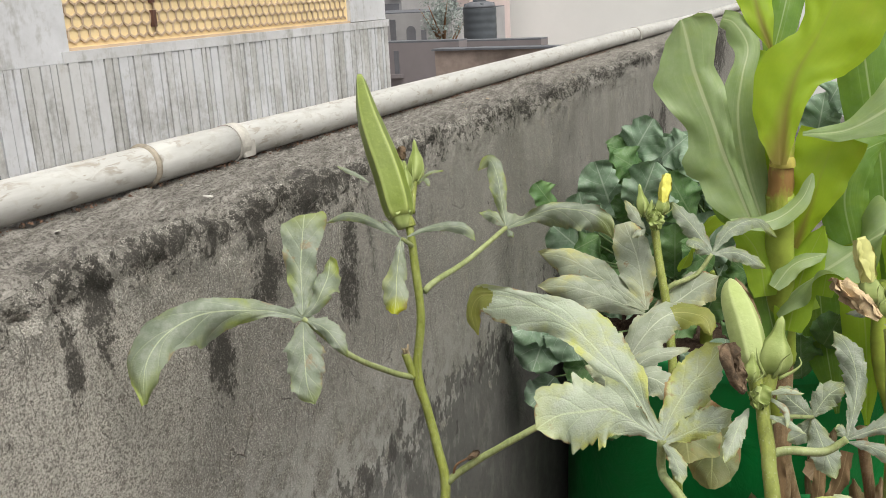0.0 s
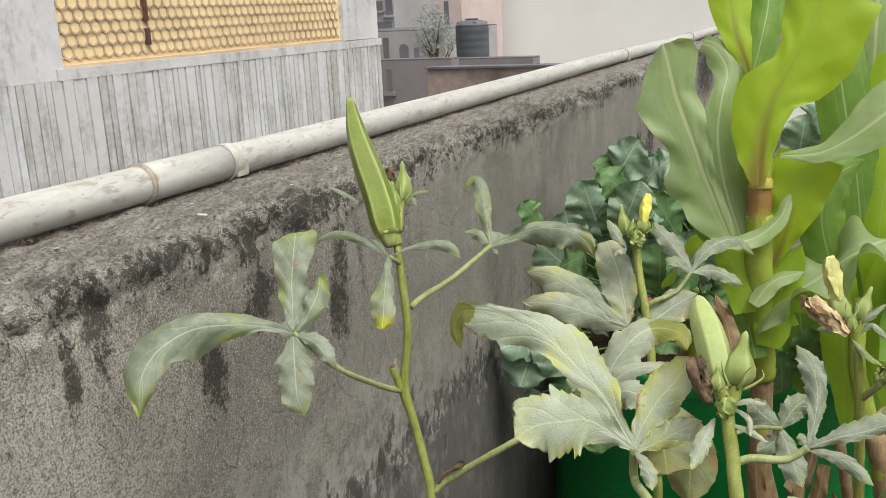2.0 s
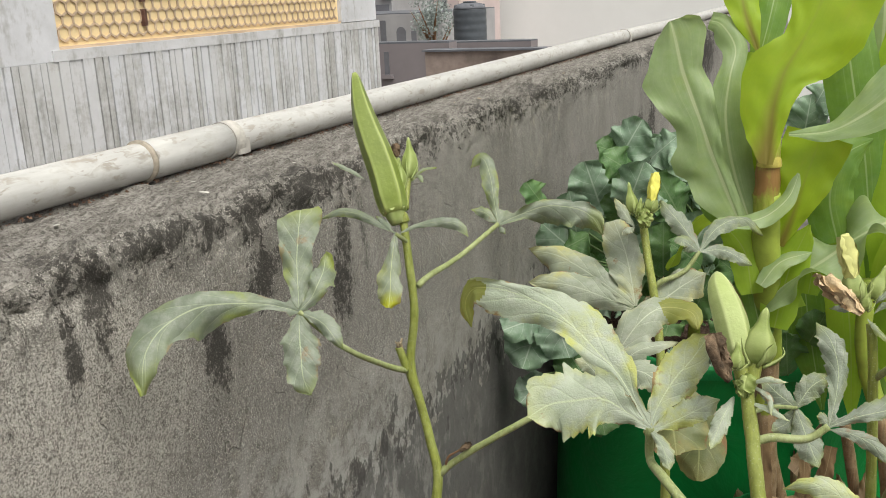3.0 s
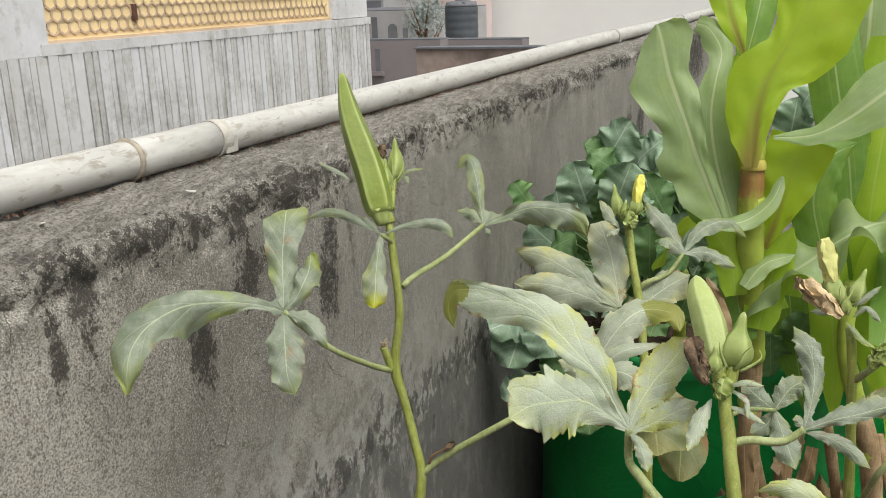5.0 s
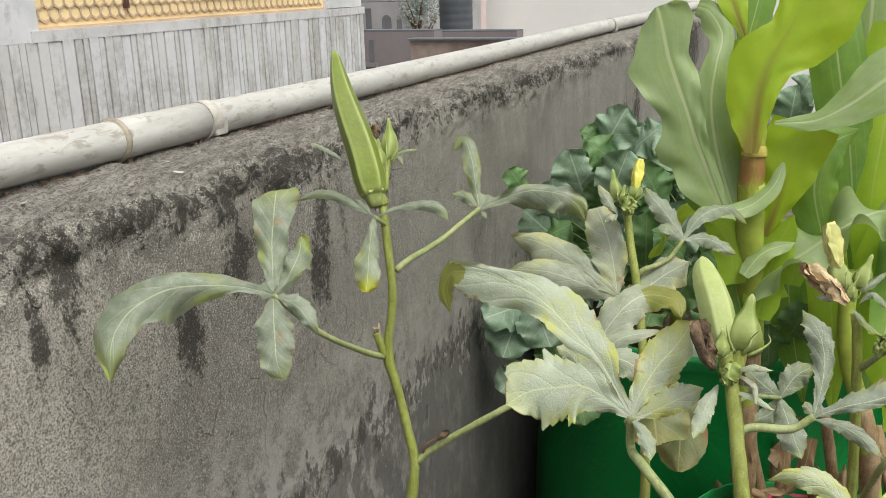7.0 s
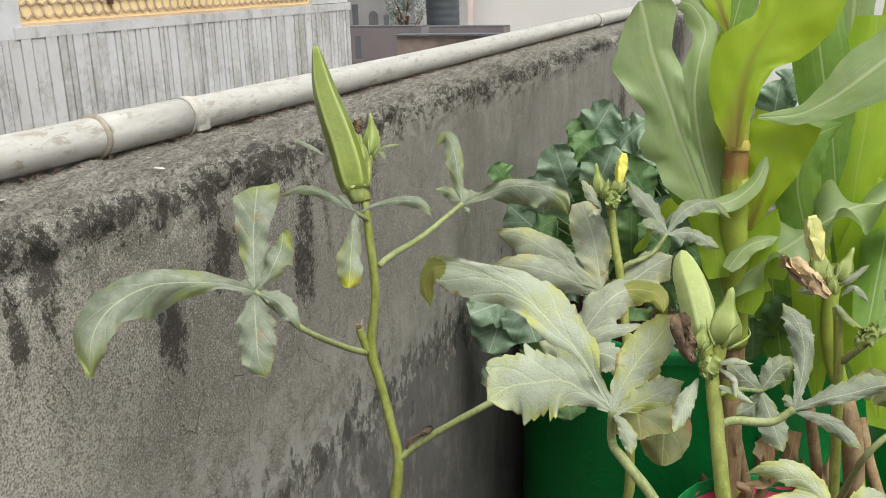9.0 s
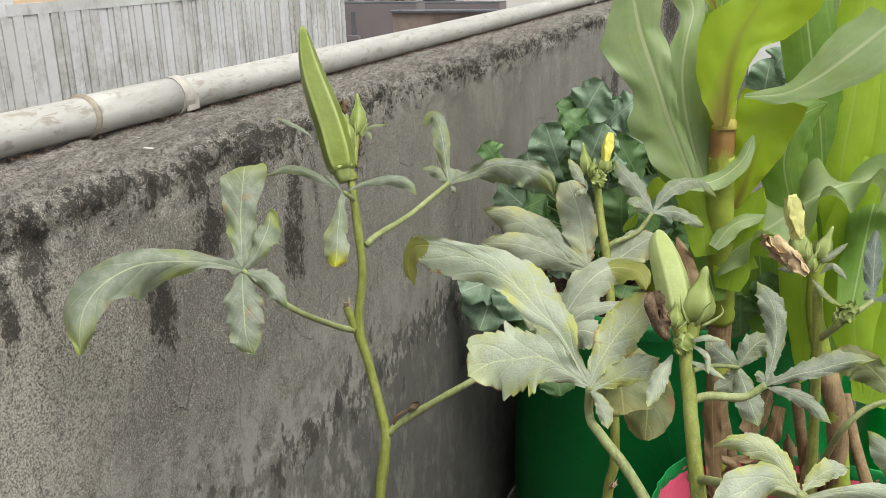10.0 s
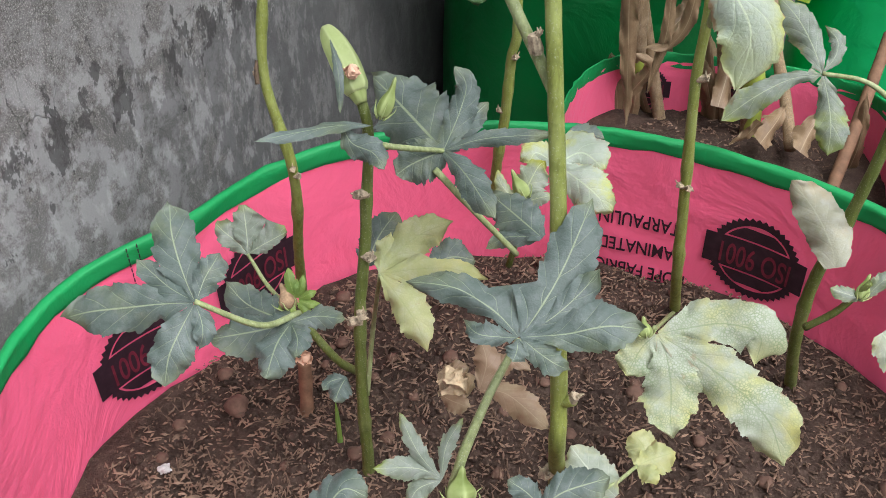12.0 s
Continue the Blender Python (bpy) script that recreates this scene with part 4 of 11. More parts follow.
for _ in range(900):
    y = rng.uniform(0.3, 3.2)
    x = PX + PR * rng.uniform(0.4, 1.0) + 0.012 * rng.random() ** 2
    s = rng.uniform(0.0008, 0.0026)
    a = rng.uniform(0, 2 * math.pi)
    k = len(verts)
    d = Vector((math.cos(a), math.sin(a), 0)) * s
    e = Vector((-math.sin(a), math.cos(a), 0)) * s * 0.6
    c = Vector((x, y, 1.1035 + rng.uniform(0, 0.003)))
    verts += [c - d, c + e, c + d, c - e, c + Vector((0, 0, s))]
    faces += [(k, k + 1, k + 4), (k + 1, k + 2, k + 4), (k + 2, k + 3, k + 4), (k + 3, k, k + 4)]
me = bpy.data.meshes.new("pipe_litter")
me.from_pydata(verts, [], faces)
me.materials.append(MAT["pebble"])
tagged(new("pipe_litter", me), "brown crumbs and dust caught under the pipe", "litter", kind="stuff")

# flakes of paint and grit on the coping
rng = random.Random(4)
for i in range(26):
    y = rng.uniform(0.5, 2.6)
    x = rng.uniform(-0.69, -0.60)
    s = rng.uniform(0.0015, 0.0036)
    bm = bmesh.new()
    made = bmesh.ops.create_icosphere(bm, subdivisions=1, radius=1.0)
    for v in bm.verts:
        v.co *= 1 + 0.35 * noise.noise(v.co * 2 + Vector((i, 0, 0)))
    bmesh.ops.scale(bm, vec=(s, s * rng.uniform(1.0, 2.2), s * 0.35), verts=bm.verts)
    ob = part("paint_flake", bm, MAT["flake" if i % 3 else "twig"], smooth=False)
    ob.location, ob.rotation_euler = (x, y, 1.1035), (rng.uniform(-0.2, 0.2), rng.uniform(-0.2, 0.2), rng.uniform(0, 6))
    tagged(ob, "small pale flake lying on the parapet top", "flake", "flakes on the parapet")

# ---- the neighbouring white house ----
HX = -3.6


def white_house():
    root = thing("neighbour_house", "stained white neighbouring house with ribbed wall and ochre honeycomb screen", "house", at=(HX, 5.0, -6.0))
    Y0, Y1 = -2.0, 7.07
    o = Vector((HX, 5.0, -6.0))

    def blk(bm, x0, y0, z0, x1, y1, z1, b=0.0):
        return box(bm, x0 - o.x, y0 - o.y, z0 - o.z, x1 - o.x, y1 - o.y, z1 - o.z, b)

    part("lower_wall", blk(bmesh.new(), HX - 3, Y0, -6.0, HX - 0.008, Y1, 1.065), MAT["white"], root, smooth=False)
    part("plain_cladding", blk(bmesh.new(), HX - 0.05, Y0, -6, HX + 0.004, 2.2, 1.057), MAT["white"], root, smooth=False)
    # upright ribs of the lower wall, each a board of its own width and wear
    rng = random.Random(9)
    y = 2.2
    while y < Y1 - 0.03:
        w = 0.062 * rng.choice((0.7, 0.9, 1.0, 1.0, 1.15, 1.4))
        gap = rng.choice((0.006, 0.008, 0.010, 0.014))
        part("rib", blk(bmesh.new(), HX - 0.02, y, -2.5, HX + rng.uniform(0.001, 0.008), min(y + w - gap, Y1), 1.057), MAT["white"], root, smooth=False)
        y += w
    part("sill_band", blk(bmesh.new(), HX - 0.2, 3.6, 1.0575, HX + 0.007, Y1 + 0.004, 1.113), MAT["white"], root, smooth=False)
    part("left_pier", blk(bmesh.new(), HX - 3, Y0, 1.06, HX - 0.004, 3.655, 3.4), MAT["white"], root, smooth=False)
    part("right_pier", blk(bmesh.new(), HX - 3, 6.475, 1.118, HX - 0.004, Y1 - 0.03, 3.4), MAT["white"], root, smooth=False)
    part("lintel", blk(bmesh.new(), HX - 0.3, 3.655, 2.5, HX - 0.01, 6.475, 3.4), MAT["white"], root, smooth=False)
    part("ochre_backing", blk(bmesh.new(), HX - 0.2, 3.655, 1.113, HX - 0.036, 6.475, 2.5), MAT["ochre"], root, "yellow ochre wall behind the screen", smooth=False)
    # honeycomb screen: a bar along each cell side
    screen = bmesh.new()
    w, r = 0.0715, 0.0413
    rows = int(1.4 / (1.5 * r)) + 1
    t = 0.0115
    for i in range(rows):
        zc = 1.118 + 0.012 + i * 1.5 * r
        off = 0.0 if i % 2 else w / 2
        k = 0
        while 3.655 + off + k * w < 6.475:
            yc = 3.655 + off + k * w
            pts = [(yc + w / 2 * math.cos(radians(a)) / math.cos(radians(30)), zc + r * math.sin(radians(a))) for a in (30, 90, 150, 210)]
            for (ya, za), (yb, zb) in zip(pts, pts[1:]):
                if min(ya, yb) < 3.655 or max(ya, yb) > 6.475 or zb < 1.115 or za < 1.115 or max(za, zb) > 2.5:
                    continue
                d = Vector((0, yb - ya, zb - za))
                nrm = Vector((0, -d.z, d.y)).normalized() * t / 2
                q = []
                for x in (HX - 0.034, HX - 0.028):
                    for yy, zz, sg in ((ya, za, 1), (ya, za, -1), (yb, zb, -1), (yb, zb, 1)):
                        q.append(screen.verts.new(Vector((x, yy, zz)) + nrm * sg - o))
                for f in ((4, 5, 6, 7), (0, 4, 7, 3), (1, 2, 6, 5)):
                    screen.faces.new([q[j] for j in f])
            k += 1
    blk(screen, HX - 0.05, 3.655, 1.112, HX - 0.012, 6.475, 1.128)
    part("honeycomb_screen", screen, MAT["grille"], root, "dusty brown honeycomb screen", smooth=False)
    bm = bmesh.new()
    for z0, z1 in ((1.20, 1.29), (1.33, 1.5), (1.56, 1.8)):
        blk(bm, HX - 0.052, 4.30, z0, HX - 0.010, 4.325, z1)
    part("rusty_rod", bm, MAT["rust"], root, "rust-brown rod stub", smooth=False)


white_house()


# ---- the hazy distance ----
def far_house(name, label, x0, y0, x1, y1, z1, mat, openings=(), ledge=0.0):
    """A plain block of a house; an opening is (y or x range, z range) on the side towards the terrace."""
    root = thing(name, label, "house", at=((x0 + x1) / 2, y0, -6))
    o = Vector(((x0 + x1) / 2, y0, -6))
    part("wall", box(bmesh.new(), x0 - o.x, 0, 0, x1 - o.x, y1 - y0, z1 + 6), MAT[mat], root, smooth=False)
    part("roof", box(bmesh.new(), x0 - o.x - ledge, -ledge, z1 + 6, x1 - o.x + ledge, y1 - y0 + ledge, z1 + 6.03), MAT["tank_lid"], root, smooth=False)
    for a, b, z0, zt, arch in openings:
        win = new("window")
        win.parent = root
        bm = bmesh.new()
        box(bm, a - o.x, -0.02, z0 + 6, b - o.x, 0.25, zt + 6)
        if arch:
            made = bmesh.ops.create_cone(bm, cap_ends=True, segments=20, radius1=(b - a) / 2, radius2=(b - a) / 2, depth=0.27)
            bmesh.ops.rotate(bm, verts=made["verts"], matrix=Matrix.Rotation(radians(90), 3, "X"))
            bmesh.ops.translate(bm, verts=made["verts"], vec=((a + b) / 2 - o.x, 0.118, zt + 6))
        part("pane", bm, MAT["dusk"], win, smooth=False)
        part("sill", box(bmesh.new(), a - o.x - 0.08, -0.1, z0 + 5.92, b - o.x + 0.08, 0.1, z0 + 5.998), MAT[mat], win, smooth=False)
    return root


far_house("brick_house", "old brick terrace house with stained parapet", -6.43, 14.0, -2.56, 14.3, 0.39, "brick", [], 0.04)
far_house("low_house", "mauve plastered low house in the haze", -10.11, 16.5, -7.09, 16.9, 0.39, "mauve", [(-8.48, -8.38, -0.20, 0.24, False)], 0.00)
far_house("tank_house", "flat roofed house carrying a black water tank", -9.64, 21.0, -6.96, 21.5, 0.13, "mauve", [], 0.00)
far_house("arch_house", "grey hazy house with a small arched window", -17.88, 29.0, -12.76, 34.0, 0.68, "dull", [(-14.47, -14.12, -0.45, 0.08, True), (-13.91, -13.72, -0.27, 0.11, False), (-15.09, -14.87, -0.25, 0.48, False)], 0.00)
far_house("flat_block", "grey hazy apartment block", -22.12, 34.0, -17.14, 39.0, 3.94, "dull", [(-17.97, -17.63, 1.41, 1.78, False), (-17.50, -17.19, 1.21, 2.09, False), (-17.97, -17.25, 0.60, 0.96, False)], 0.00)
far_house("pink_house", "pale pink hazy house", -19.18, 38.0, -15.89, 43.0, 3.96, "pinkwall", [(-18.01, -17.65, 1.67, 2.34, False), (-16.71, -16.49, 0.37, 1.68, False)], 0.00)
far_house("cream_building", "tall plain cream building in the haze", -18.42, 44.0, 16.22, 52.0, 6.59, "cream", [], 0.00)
TANK = (-9.25, 22.9, -0.04, 0.87, 0.43)
TREE = (-12.19, 27.0, 0.55)


def water_tank(x, y, z0, z1, r):
    root = thing("water_tank", "black plastic rooftop water tank with dusty top", "water tank", at=(x, y, z0))
    h = z1 - z0
    bm = bmesh.new()
    line = [Vector((0, 0, h * i / 40)) for i in range(41)]
    tube(bm, line, lambda s: r * (1 + 0.008 * math.sin(s * 30)), 32)
    part("body", bm, MAT["tank"], root)
    bm = bmesh.new()
    tube(bm, [Vector((0, 0, h)), Vector((0, 0, h + 0.06)), Vector((0, 0, h + 0.13)), Vector((0, 0, h + 0.16))], lambda s: r * (1.0 - 0.55 * s * s), 32)
    part("shoulder", bm, MAT["tank_lid"], root, "dusty grey sloping top")
    for k in range(4):
        a = k * math.pi / 2 + 0.6
        part("lug", box(bmesh.new(), r * 0.8 * math.cos(a) - 0.05, r * 0.8 * math.sin(a) - 0.05, h - 0.02, r * 0.8 * math.cos(a) + 0.05, r * 0.8 * math.sin(a) + 0.05, h + 0.12, 0.01), MAT["tank"], root)
    part("lid", tube(bmesh.new(), [Vector((0, 0, h + 0.155)), Vector((0, 0, h + 0.2))], r * 0.4, 24), MAT["tank"], root)


water_tank(*TANK)


def hazy_tree(x, y, z):
    root = thing("tree", "grey green leafy tree in the haze between houses", "tree", at=(x, y, -6))
    bm = bmesh.new()
    tube(bm, evenly(spline([(0, 0, 0), (0.1, 0, 3), (-0.05, 0.1, z + 5.5)], 8), 16), lambda s: 0.16 * (1.1 - 0.7 * s), 9)
    for k in range(7):
        a = k * 0.9
        tube(bm, [Vector((0, 0, z + 4.6 + 0.12 * k)), Vector((0.35 * math.cos(a), 0.35 * math.sin(a), z + 5.2 + 0.13 * k)), Vector((0.7 * math.cos(a), 0.7 * math.sin(a), z + 5.8 + 0.12 * k))], lambda s: 0.05 * (1.1 - s), 6)
    part("trunk", bm, MAT["stem_wood"], root)
    rng = random.Random(21)
    verts, faces = [], []
    for _ in range(4200):
        d = Vector((rng.gauss(0, 1), rng.gauss(0, 1), rng.gauss(0, 1))).normalized()
        q = rng.random() ** 0.45
        lump = 1 + 0.45 * noise.noise(d * 2.6)
        c = Vector((d.x * 0.72 * q * lump, d.y * 0.7 * q * lump, z + 6 + d.z * 0.85 * q * lump))
        if noise.noise(c * 2.4) < -0.22:
            continue
        s = rng.uniform(0.025, 0.05)
        a = Vector((rng.uniform(-1, 1), rng.uniform(-1, 1), rng.uniform(-1, 1))).normalized() * s
        b = Vector((rng.uniform(-1, 1), rng.uniform(-1, 1), rng.uniform(-1, 1))).normalized() * s * 0.6
        k = len(verts)
        verts += [c - a, c + b, c + a, c - b]
        faces.append((k, k + 1, k + 2, k + 3))
    me = bpy.data.meshes.new("crown")
    me.from_pydata(verts, [], faces)
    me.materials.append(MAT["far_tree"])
    ob = new("crown", me)
    ob.parent = root


hazy_tree(*TREE)



# ---- grow bags ----
def out_of_round(a, form):
    """How far a soft bag stands out at the angle a: form is a list of (angle, share, width), or (half x, half y) of a squarish bag."""
    if not form:
        return 1.0
    if len(form) == 2:
        return (abs(math.cos(a) / form[0]) ** 3 + abs(math.sin(a) / form[1]) ** 3) ** (-1 / 3)
    return 1.0 + sum(s * math.exp(-(math.remainder(a - c, 2 * math.pi) / w) ** 2) for c, s, w in form)


def ring(bm, cx, cy, z, r, seg, wob, seed, form=None):
    out = []
    for k in range(seg):
        a = 2 * math.pi * k / seg
        q = r * (1 + wob * noise.noise(Vector((math.cos(a) * 1.6, math.sin(a) * 1.6, z * 3 + seed))) + 0.35 * wob * noise.noise(Vector((math.cos(a) * 6, math.sin(a) * 6, z * 9 + seed))))
        q *= out_of_round(a, form)
        x, y = q * math.cos(a), q * math.sin(a)
        dz = 0.55 * wob * r * noise.noise(Vector((math.cos(a) * 2.2, math.sin(a) * 2.2, seed + 5))) if z > 0.2 else 0.0
        out.append(bm.verts.new((x, y, z + dz)))
    return out


def loft(bm, rings):
    for a, b in zip(rings, rings[1:]):
        n = len(a)
        for k in range(n):
            bm.faces.new((a[k], a[(k + 1) % n], b[(k + 1) % n], b[k]))


def grow_bag(label, cx, cy, r, rim, soil, band=0.027, wob=0.035, seed=1.0, form=None, mound=0.02, outside="green_out"):
    root = thing("grow_bag", label, "grow bag", "grow bags along the parapet", at=(cx, cy, 0))
    seg = 120
    bm = bmesh.new()
    hs = [0.004, 0.03] + [rim * f for f in (0.1, 0.2, 0.3, 0.4, 0.5, 0.6, 0.7, 0.78, 0.86, 0.92, 0.97)] + [rim - band * 0.5]
    loft(bm, [ring(bm, 0, 0, h, r * (0.97 if h < 0.01 else 1.0) + 0.004 * math.sin(9 * h), seg, wob, seed, form) for h in hs])
    part("outer_wall", bm, MAT[outside], root, "green tarpaulin outside")
    bm = bmesh.new()
    hs = [rim - band * 0.6] + [rim - band - (rim - soil + 0.08) * f for f in (0, 0.08, 0.18, 0.3, 0.42, 0.55, 0.7, 0.85, 1.0)]
    loft(bm, [ring(bm, 0, 0, h, r - 0.006, seg, wob, seed, form) for h in hs])
    part("inner_lining", bm, MAT["pink"], root, "pink tarpaulin lining")
    bm = bmesh.new()
    prof = [(0.003, -band), (0.0045, -band * 0.5), (0.0045, -0.006), (0.0025, -0.0005), (-0.002, 0.0008), (-0.0060, -0.0006), (-0.0078, -0.0025), (-0.0080, -0.007), (-0.0078, -band * 0.45), (-0.0080, -band * 0.7), (-0.0078, -band + 0.002), (-0.0062, -band)]
    rings = []
    for dr, dz in prof:
        base = ring(bm, 0, 0, rim, r + dr, seg, wob, seed, form)
        for v in base:
            a = math.atan2(v.co.y, v.co.x)
            pucker = noise.noise(Vector((math.cos(a) * 16, math.sin(a) * 16, seed + dz * 90))) + 0.6 * noise.noise(Vector((math.cos(a) * 34, math.sin(a) * 34, seed + dz * 120)))
            v.co.z += dz * (1 + 0.2 * noise.noise(Vector((math.cos(a) * 7, math.sin(a) * 7, seed + 3)))) + 0.0013 * pucker
            v.co.x += 0.0024 * pucker * math.cos(a)
            v.co.y += 0.0024 * pucker * math.sin(a)
        rings.append(base)
    loft(bm, rings)
    part("rim_band", bm, MAT["band"], root, "folded green edge binding")
    # soil with small lumps
    bm = bmesh.new()
    rs = [0.0] + [0.02 * i for i in range(1, int((r - 0.012) / 0.02) + 1)] + [r - 0.008]
    loops = []
    for q in rs[1:]:
        loop = []
        for k in range(seg):
            a = 2 * math.pi * k / seg
            lim = q * (1 + wob * noise.noise(Vector((math.cos(a) * 1.6, math.sin(a) * 1.6, soil * 3 + seed))))
            lim *= out_of_round(a, form)
            x, y = lim * math.cos(a), lim * math.sin(a)
            z = soil + mound * (1 - (q / r) ** 2) + 0.014 * noise.fractal(Vector((x * 9, y * 9, seed)), 1.0, 2.0, 4) + 0.005 * noise.noise(Vector((x * 60, y * 60, seed))) + 0.004 * noise.noise(Vector((x * 130, y * 130, seed)))
            loop.append(bm.verts.new((x, y, z)))
        loops.append(loop)
    loft(bm, loops)
    mid = bm.verts.new((0, 0, soil + mound))
    for k in range(seg):
        bm.faces.new((mid, loops[0][k], loops[0][(k + 1) % seg]))
    bmesh.ops.recalc_face_normals(bm, faces=bm.faces)
    part("soil", bm, MAT["soil"], root, "dry brown potting soil with husk")
    return root


A_FORM = [(2.82, -0.055, 0.2), (3.25, 0.03, 0.3), (1.5, -0.035, 0.45)]
A_C, A_R, A_RIM, A_SOIL = (0.011, 0.725), 0.493, 0.562, 0.345
bag_a = grow_bag("round grow bag with green rim and pink lining full of okra", *A_C, A_R, A_RIM, A_SOIL, band=0.024, seed=1.0, wob=0.012, form=A_FORM)
bag_b = grow_bag("smaller pink-lined grow bag holding maize stalks", 0.12, 1.46, 1.0, 0.445, 0.335, seed=4.0, wob=0.012, form=(0.255, 0.232))
bag_c = grow_bag("dark green grow bag with cabbage plants against the wall", -0.185, 2.14, 0.37, 0.62, 0.54, seed=7.0, wob=0.03)
bag_d = grow_bag("brightly lit green grow bag beside the maize", 0.57, 2.30, 1.0, 0.72, 0.685, seed=9.0, wob=0.012, form=(0.36, 0.33), outside="green_lit")


def lining_radius(a, z, r, wob, seed, form):
    """The radius at which a bag's lining stands at the angle a and the height z."""
    q = (r - 0.006) * (1 + wob * noise.noise(Vector((math.cos(a) * 1.6, math.sin(a) * 1.6, z * 3 + seed))) + 0.35 * wob * noise.noise(Vector((math.cos(a) * 6, math.sin(a) * 6, z * 9 + seed))))
    return q * out_of_round(a, form)


def wrap_print(name, parent, flat, mat, bag, ang, zc, size, proud, label=""):
    """Bends flat print (x along, y up) upside down on to the lining of a bag."""
    bm = bmesh.new()
    bm.from_mesh(flat)
    mean = lining_radius(ang, zc, *bag)
    for v in bm.verts:
        a = ang + v.co.x * size / mean
        z = zc - v.co.y * size
        q = lining_radius(a, z, *bag) - proud
        v.co = Vector((q * math.cos(a), q * math.sin(a), z))
    return part(name, bm, MAT[mat], parent, label, smooth=False)


def text_mesh(body, tall=1.0):
    cu = bpy.data.curves.new("lettering", "FONT")
    cu.body, cu.align_x, cu.align_y, cu.size = body, "CENTER", "CENTER", 1.0
    cu.offset = 0.012
    ob = bpy.data.objects.new("lettering", cu)
    scene.collection.objects.link(ob)
    deps = bpy.context.evaluated_depsgraph_get()
    me = bpy.data.meshes.new_from_object(ob.evaluated_get(deps))
    bpy.data.objects.remove(ob)
    bm = bmesh.new()
    bm.from_mesh(me)
    bmesh.ops.scale(bm, vec=(1, tall, 1), verts=bm.verts)
    bmesh.ops.triangulate(bm, faces=bm.faces)
    bmesh.ops.subdivide_edges(bm, edges=[e for e in bm.edges if e.calc_length() > 0.35], cuts=1)
    bm.to_mesh(me)
    bm.free()
    return me


def flat_mesh(build):
    bm = bmesh.new()
    build(bm)
    me = bpy.data.meshes.new("print")
    bm.to_mesh(me)
    bm.free()
    return me


def seal_ring(bm):
    """The toothed ring of a round stamp."""
    n = 88
    around = lambda r, k: (r * math.cos(2 * math.pi * k / n), r * math.sin(2 * math.pi * k / n), 0)
    outer = [bm.verts.new(around(1.0 if k % 2 else 0.93, k)) for k in range(n)]
    inner = [bm.verts.new(around(0.80, k)) for k in range(n)]
    for k in range(n):
        j = (k + 1) % n
        bm.faces.new((outer[k], outer[j], inner[j], inner[k]))


def seal_arc(bm, side=1):
    """The filled arc above or below the bar of a stamp."""
    rows = []
    for i in range(9):
        y = 0.42 + 0.035 * i
        w = math.sqrt(max(0.0, 0.5776 - y * y))
        rows.append([bm.verts.new((w * (j / 5 - 1), y * side, 0)) for j in range(11)])
    for a, b in zip(rows, rows[1:]):
        for j in range(10):
            q = (a[j], a[j + 1], b[j + 1], b[j])
            bm.faces.new(q if side > 0 else q[::-1])


def seal_bar(bm):
    """The broad bar across a stamp."""
    cols = [[bm.verts.new((-1.08 + 0.09 * i, y, 0)) for y in (-0.38, 0.38)] for i in range(25)]
    for a, b in zip(cols, cols[1:]):
        bm.faces.new((a[0], b[0], b[1], a[1]))


def stitch_row(bm):
    """One upright row of short stitches."""
    for i in range(14):
        y = -0.95 + 0.137 * i
        a = [bm.verts.new((x, yy, 0)) for x, yy in ((-0.014, y), (0.014, y), (0.018, y + 0.105), (-0.010, y + 0.105))]
        bm.faces.new(a)


SEAL, ISO = [flat_mesh(f) for f in (seal_ring, seal_bar, seal_arc, lambda bm: seal_arc(bm, -1))], text_mesh("ISO 9001", 1.75)
LINES = [text_mesh(s, 1.45) for s in ("TARPAULIN", "LAMINATED", "HDPE FABRIC")]


def stamp(parent, bag, ang, z, size=0.062):
    for name, flat in zip(("seal_ring", "seal_bar", "seal_arc", "seal_arc"), SEAL):
        wrap_print(name, parent, flat, "ink", bag, ang, z, size, 0.0022, "black quality stamp print")
    wrap_print("seal_lettering", parent, ISO, "ink_pink", bag, ang, z, size * 0.42, 0.0036, "pink letters ISO 9001")


BAG_A, BAG_B = (A_R, 0.012, 1.0, A_FORM), (1.0, 0.012, 4.0, (0.255, 0.232))
stamp(bag_a, BAG_A, 1.197, 0.424)
stamp(bag_a, BAG_A, 3.016, 0.417)
stamp(bag_a, BAG_A, 2.662, 0.428)
wrap_print("printed_line", bag_a, LINES[0], "ink", BAG_A, 1.526, 0.433, 0.021, 0.0022, "black printed words")
wrap_print("printed_line", bag_a, LINES[1], "ink", BAG_A, 1.516, 0.390, 0.021, 0.0022, "black printed words")
wrap_print("printed_line", bag_a, LINES[2], "ink", BAG_A, 1.506, 0.350, 0.021, 0.0022, "black printed words")
for off in (-0.006, 0.006):
    wrap_print("seam_stitch", bag_a, flat_mesh(stitch_row), "ink", BAG_A, 2.985 + off / A_R, 0.518, 0.05, 0.0045, "dark stitched seam")
stamp(bag_b, BAG_B, 2.2, 0.375, 0.042)
stamp(bag_b, BAG_B, 1.55, 0.375, 0.042)


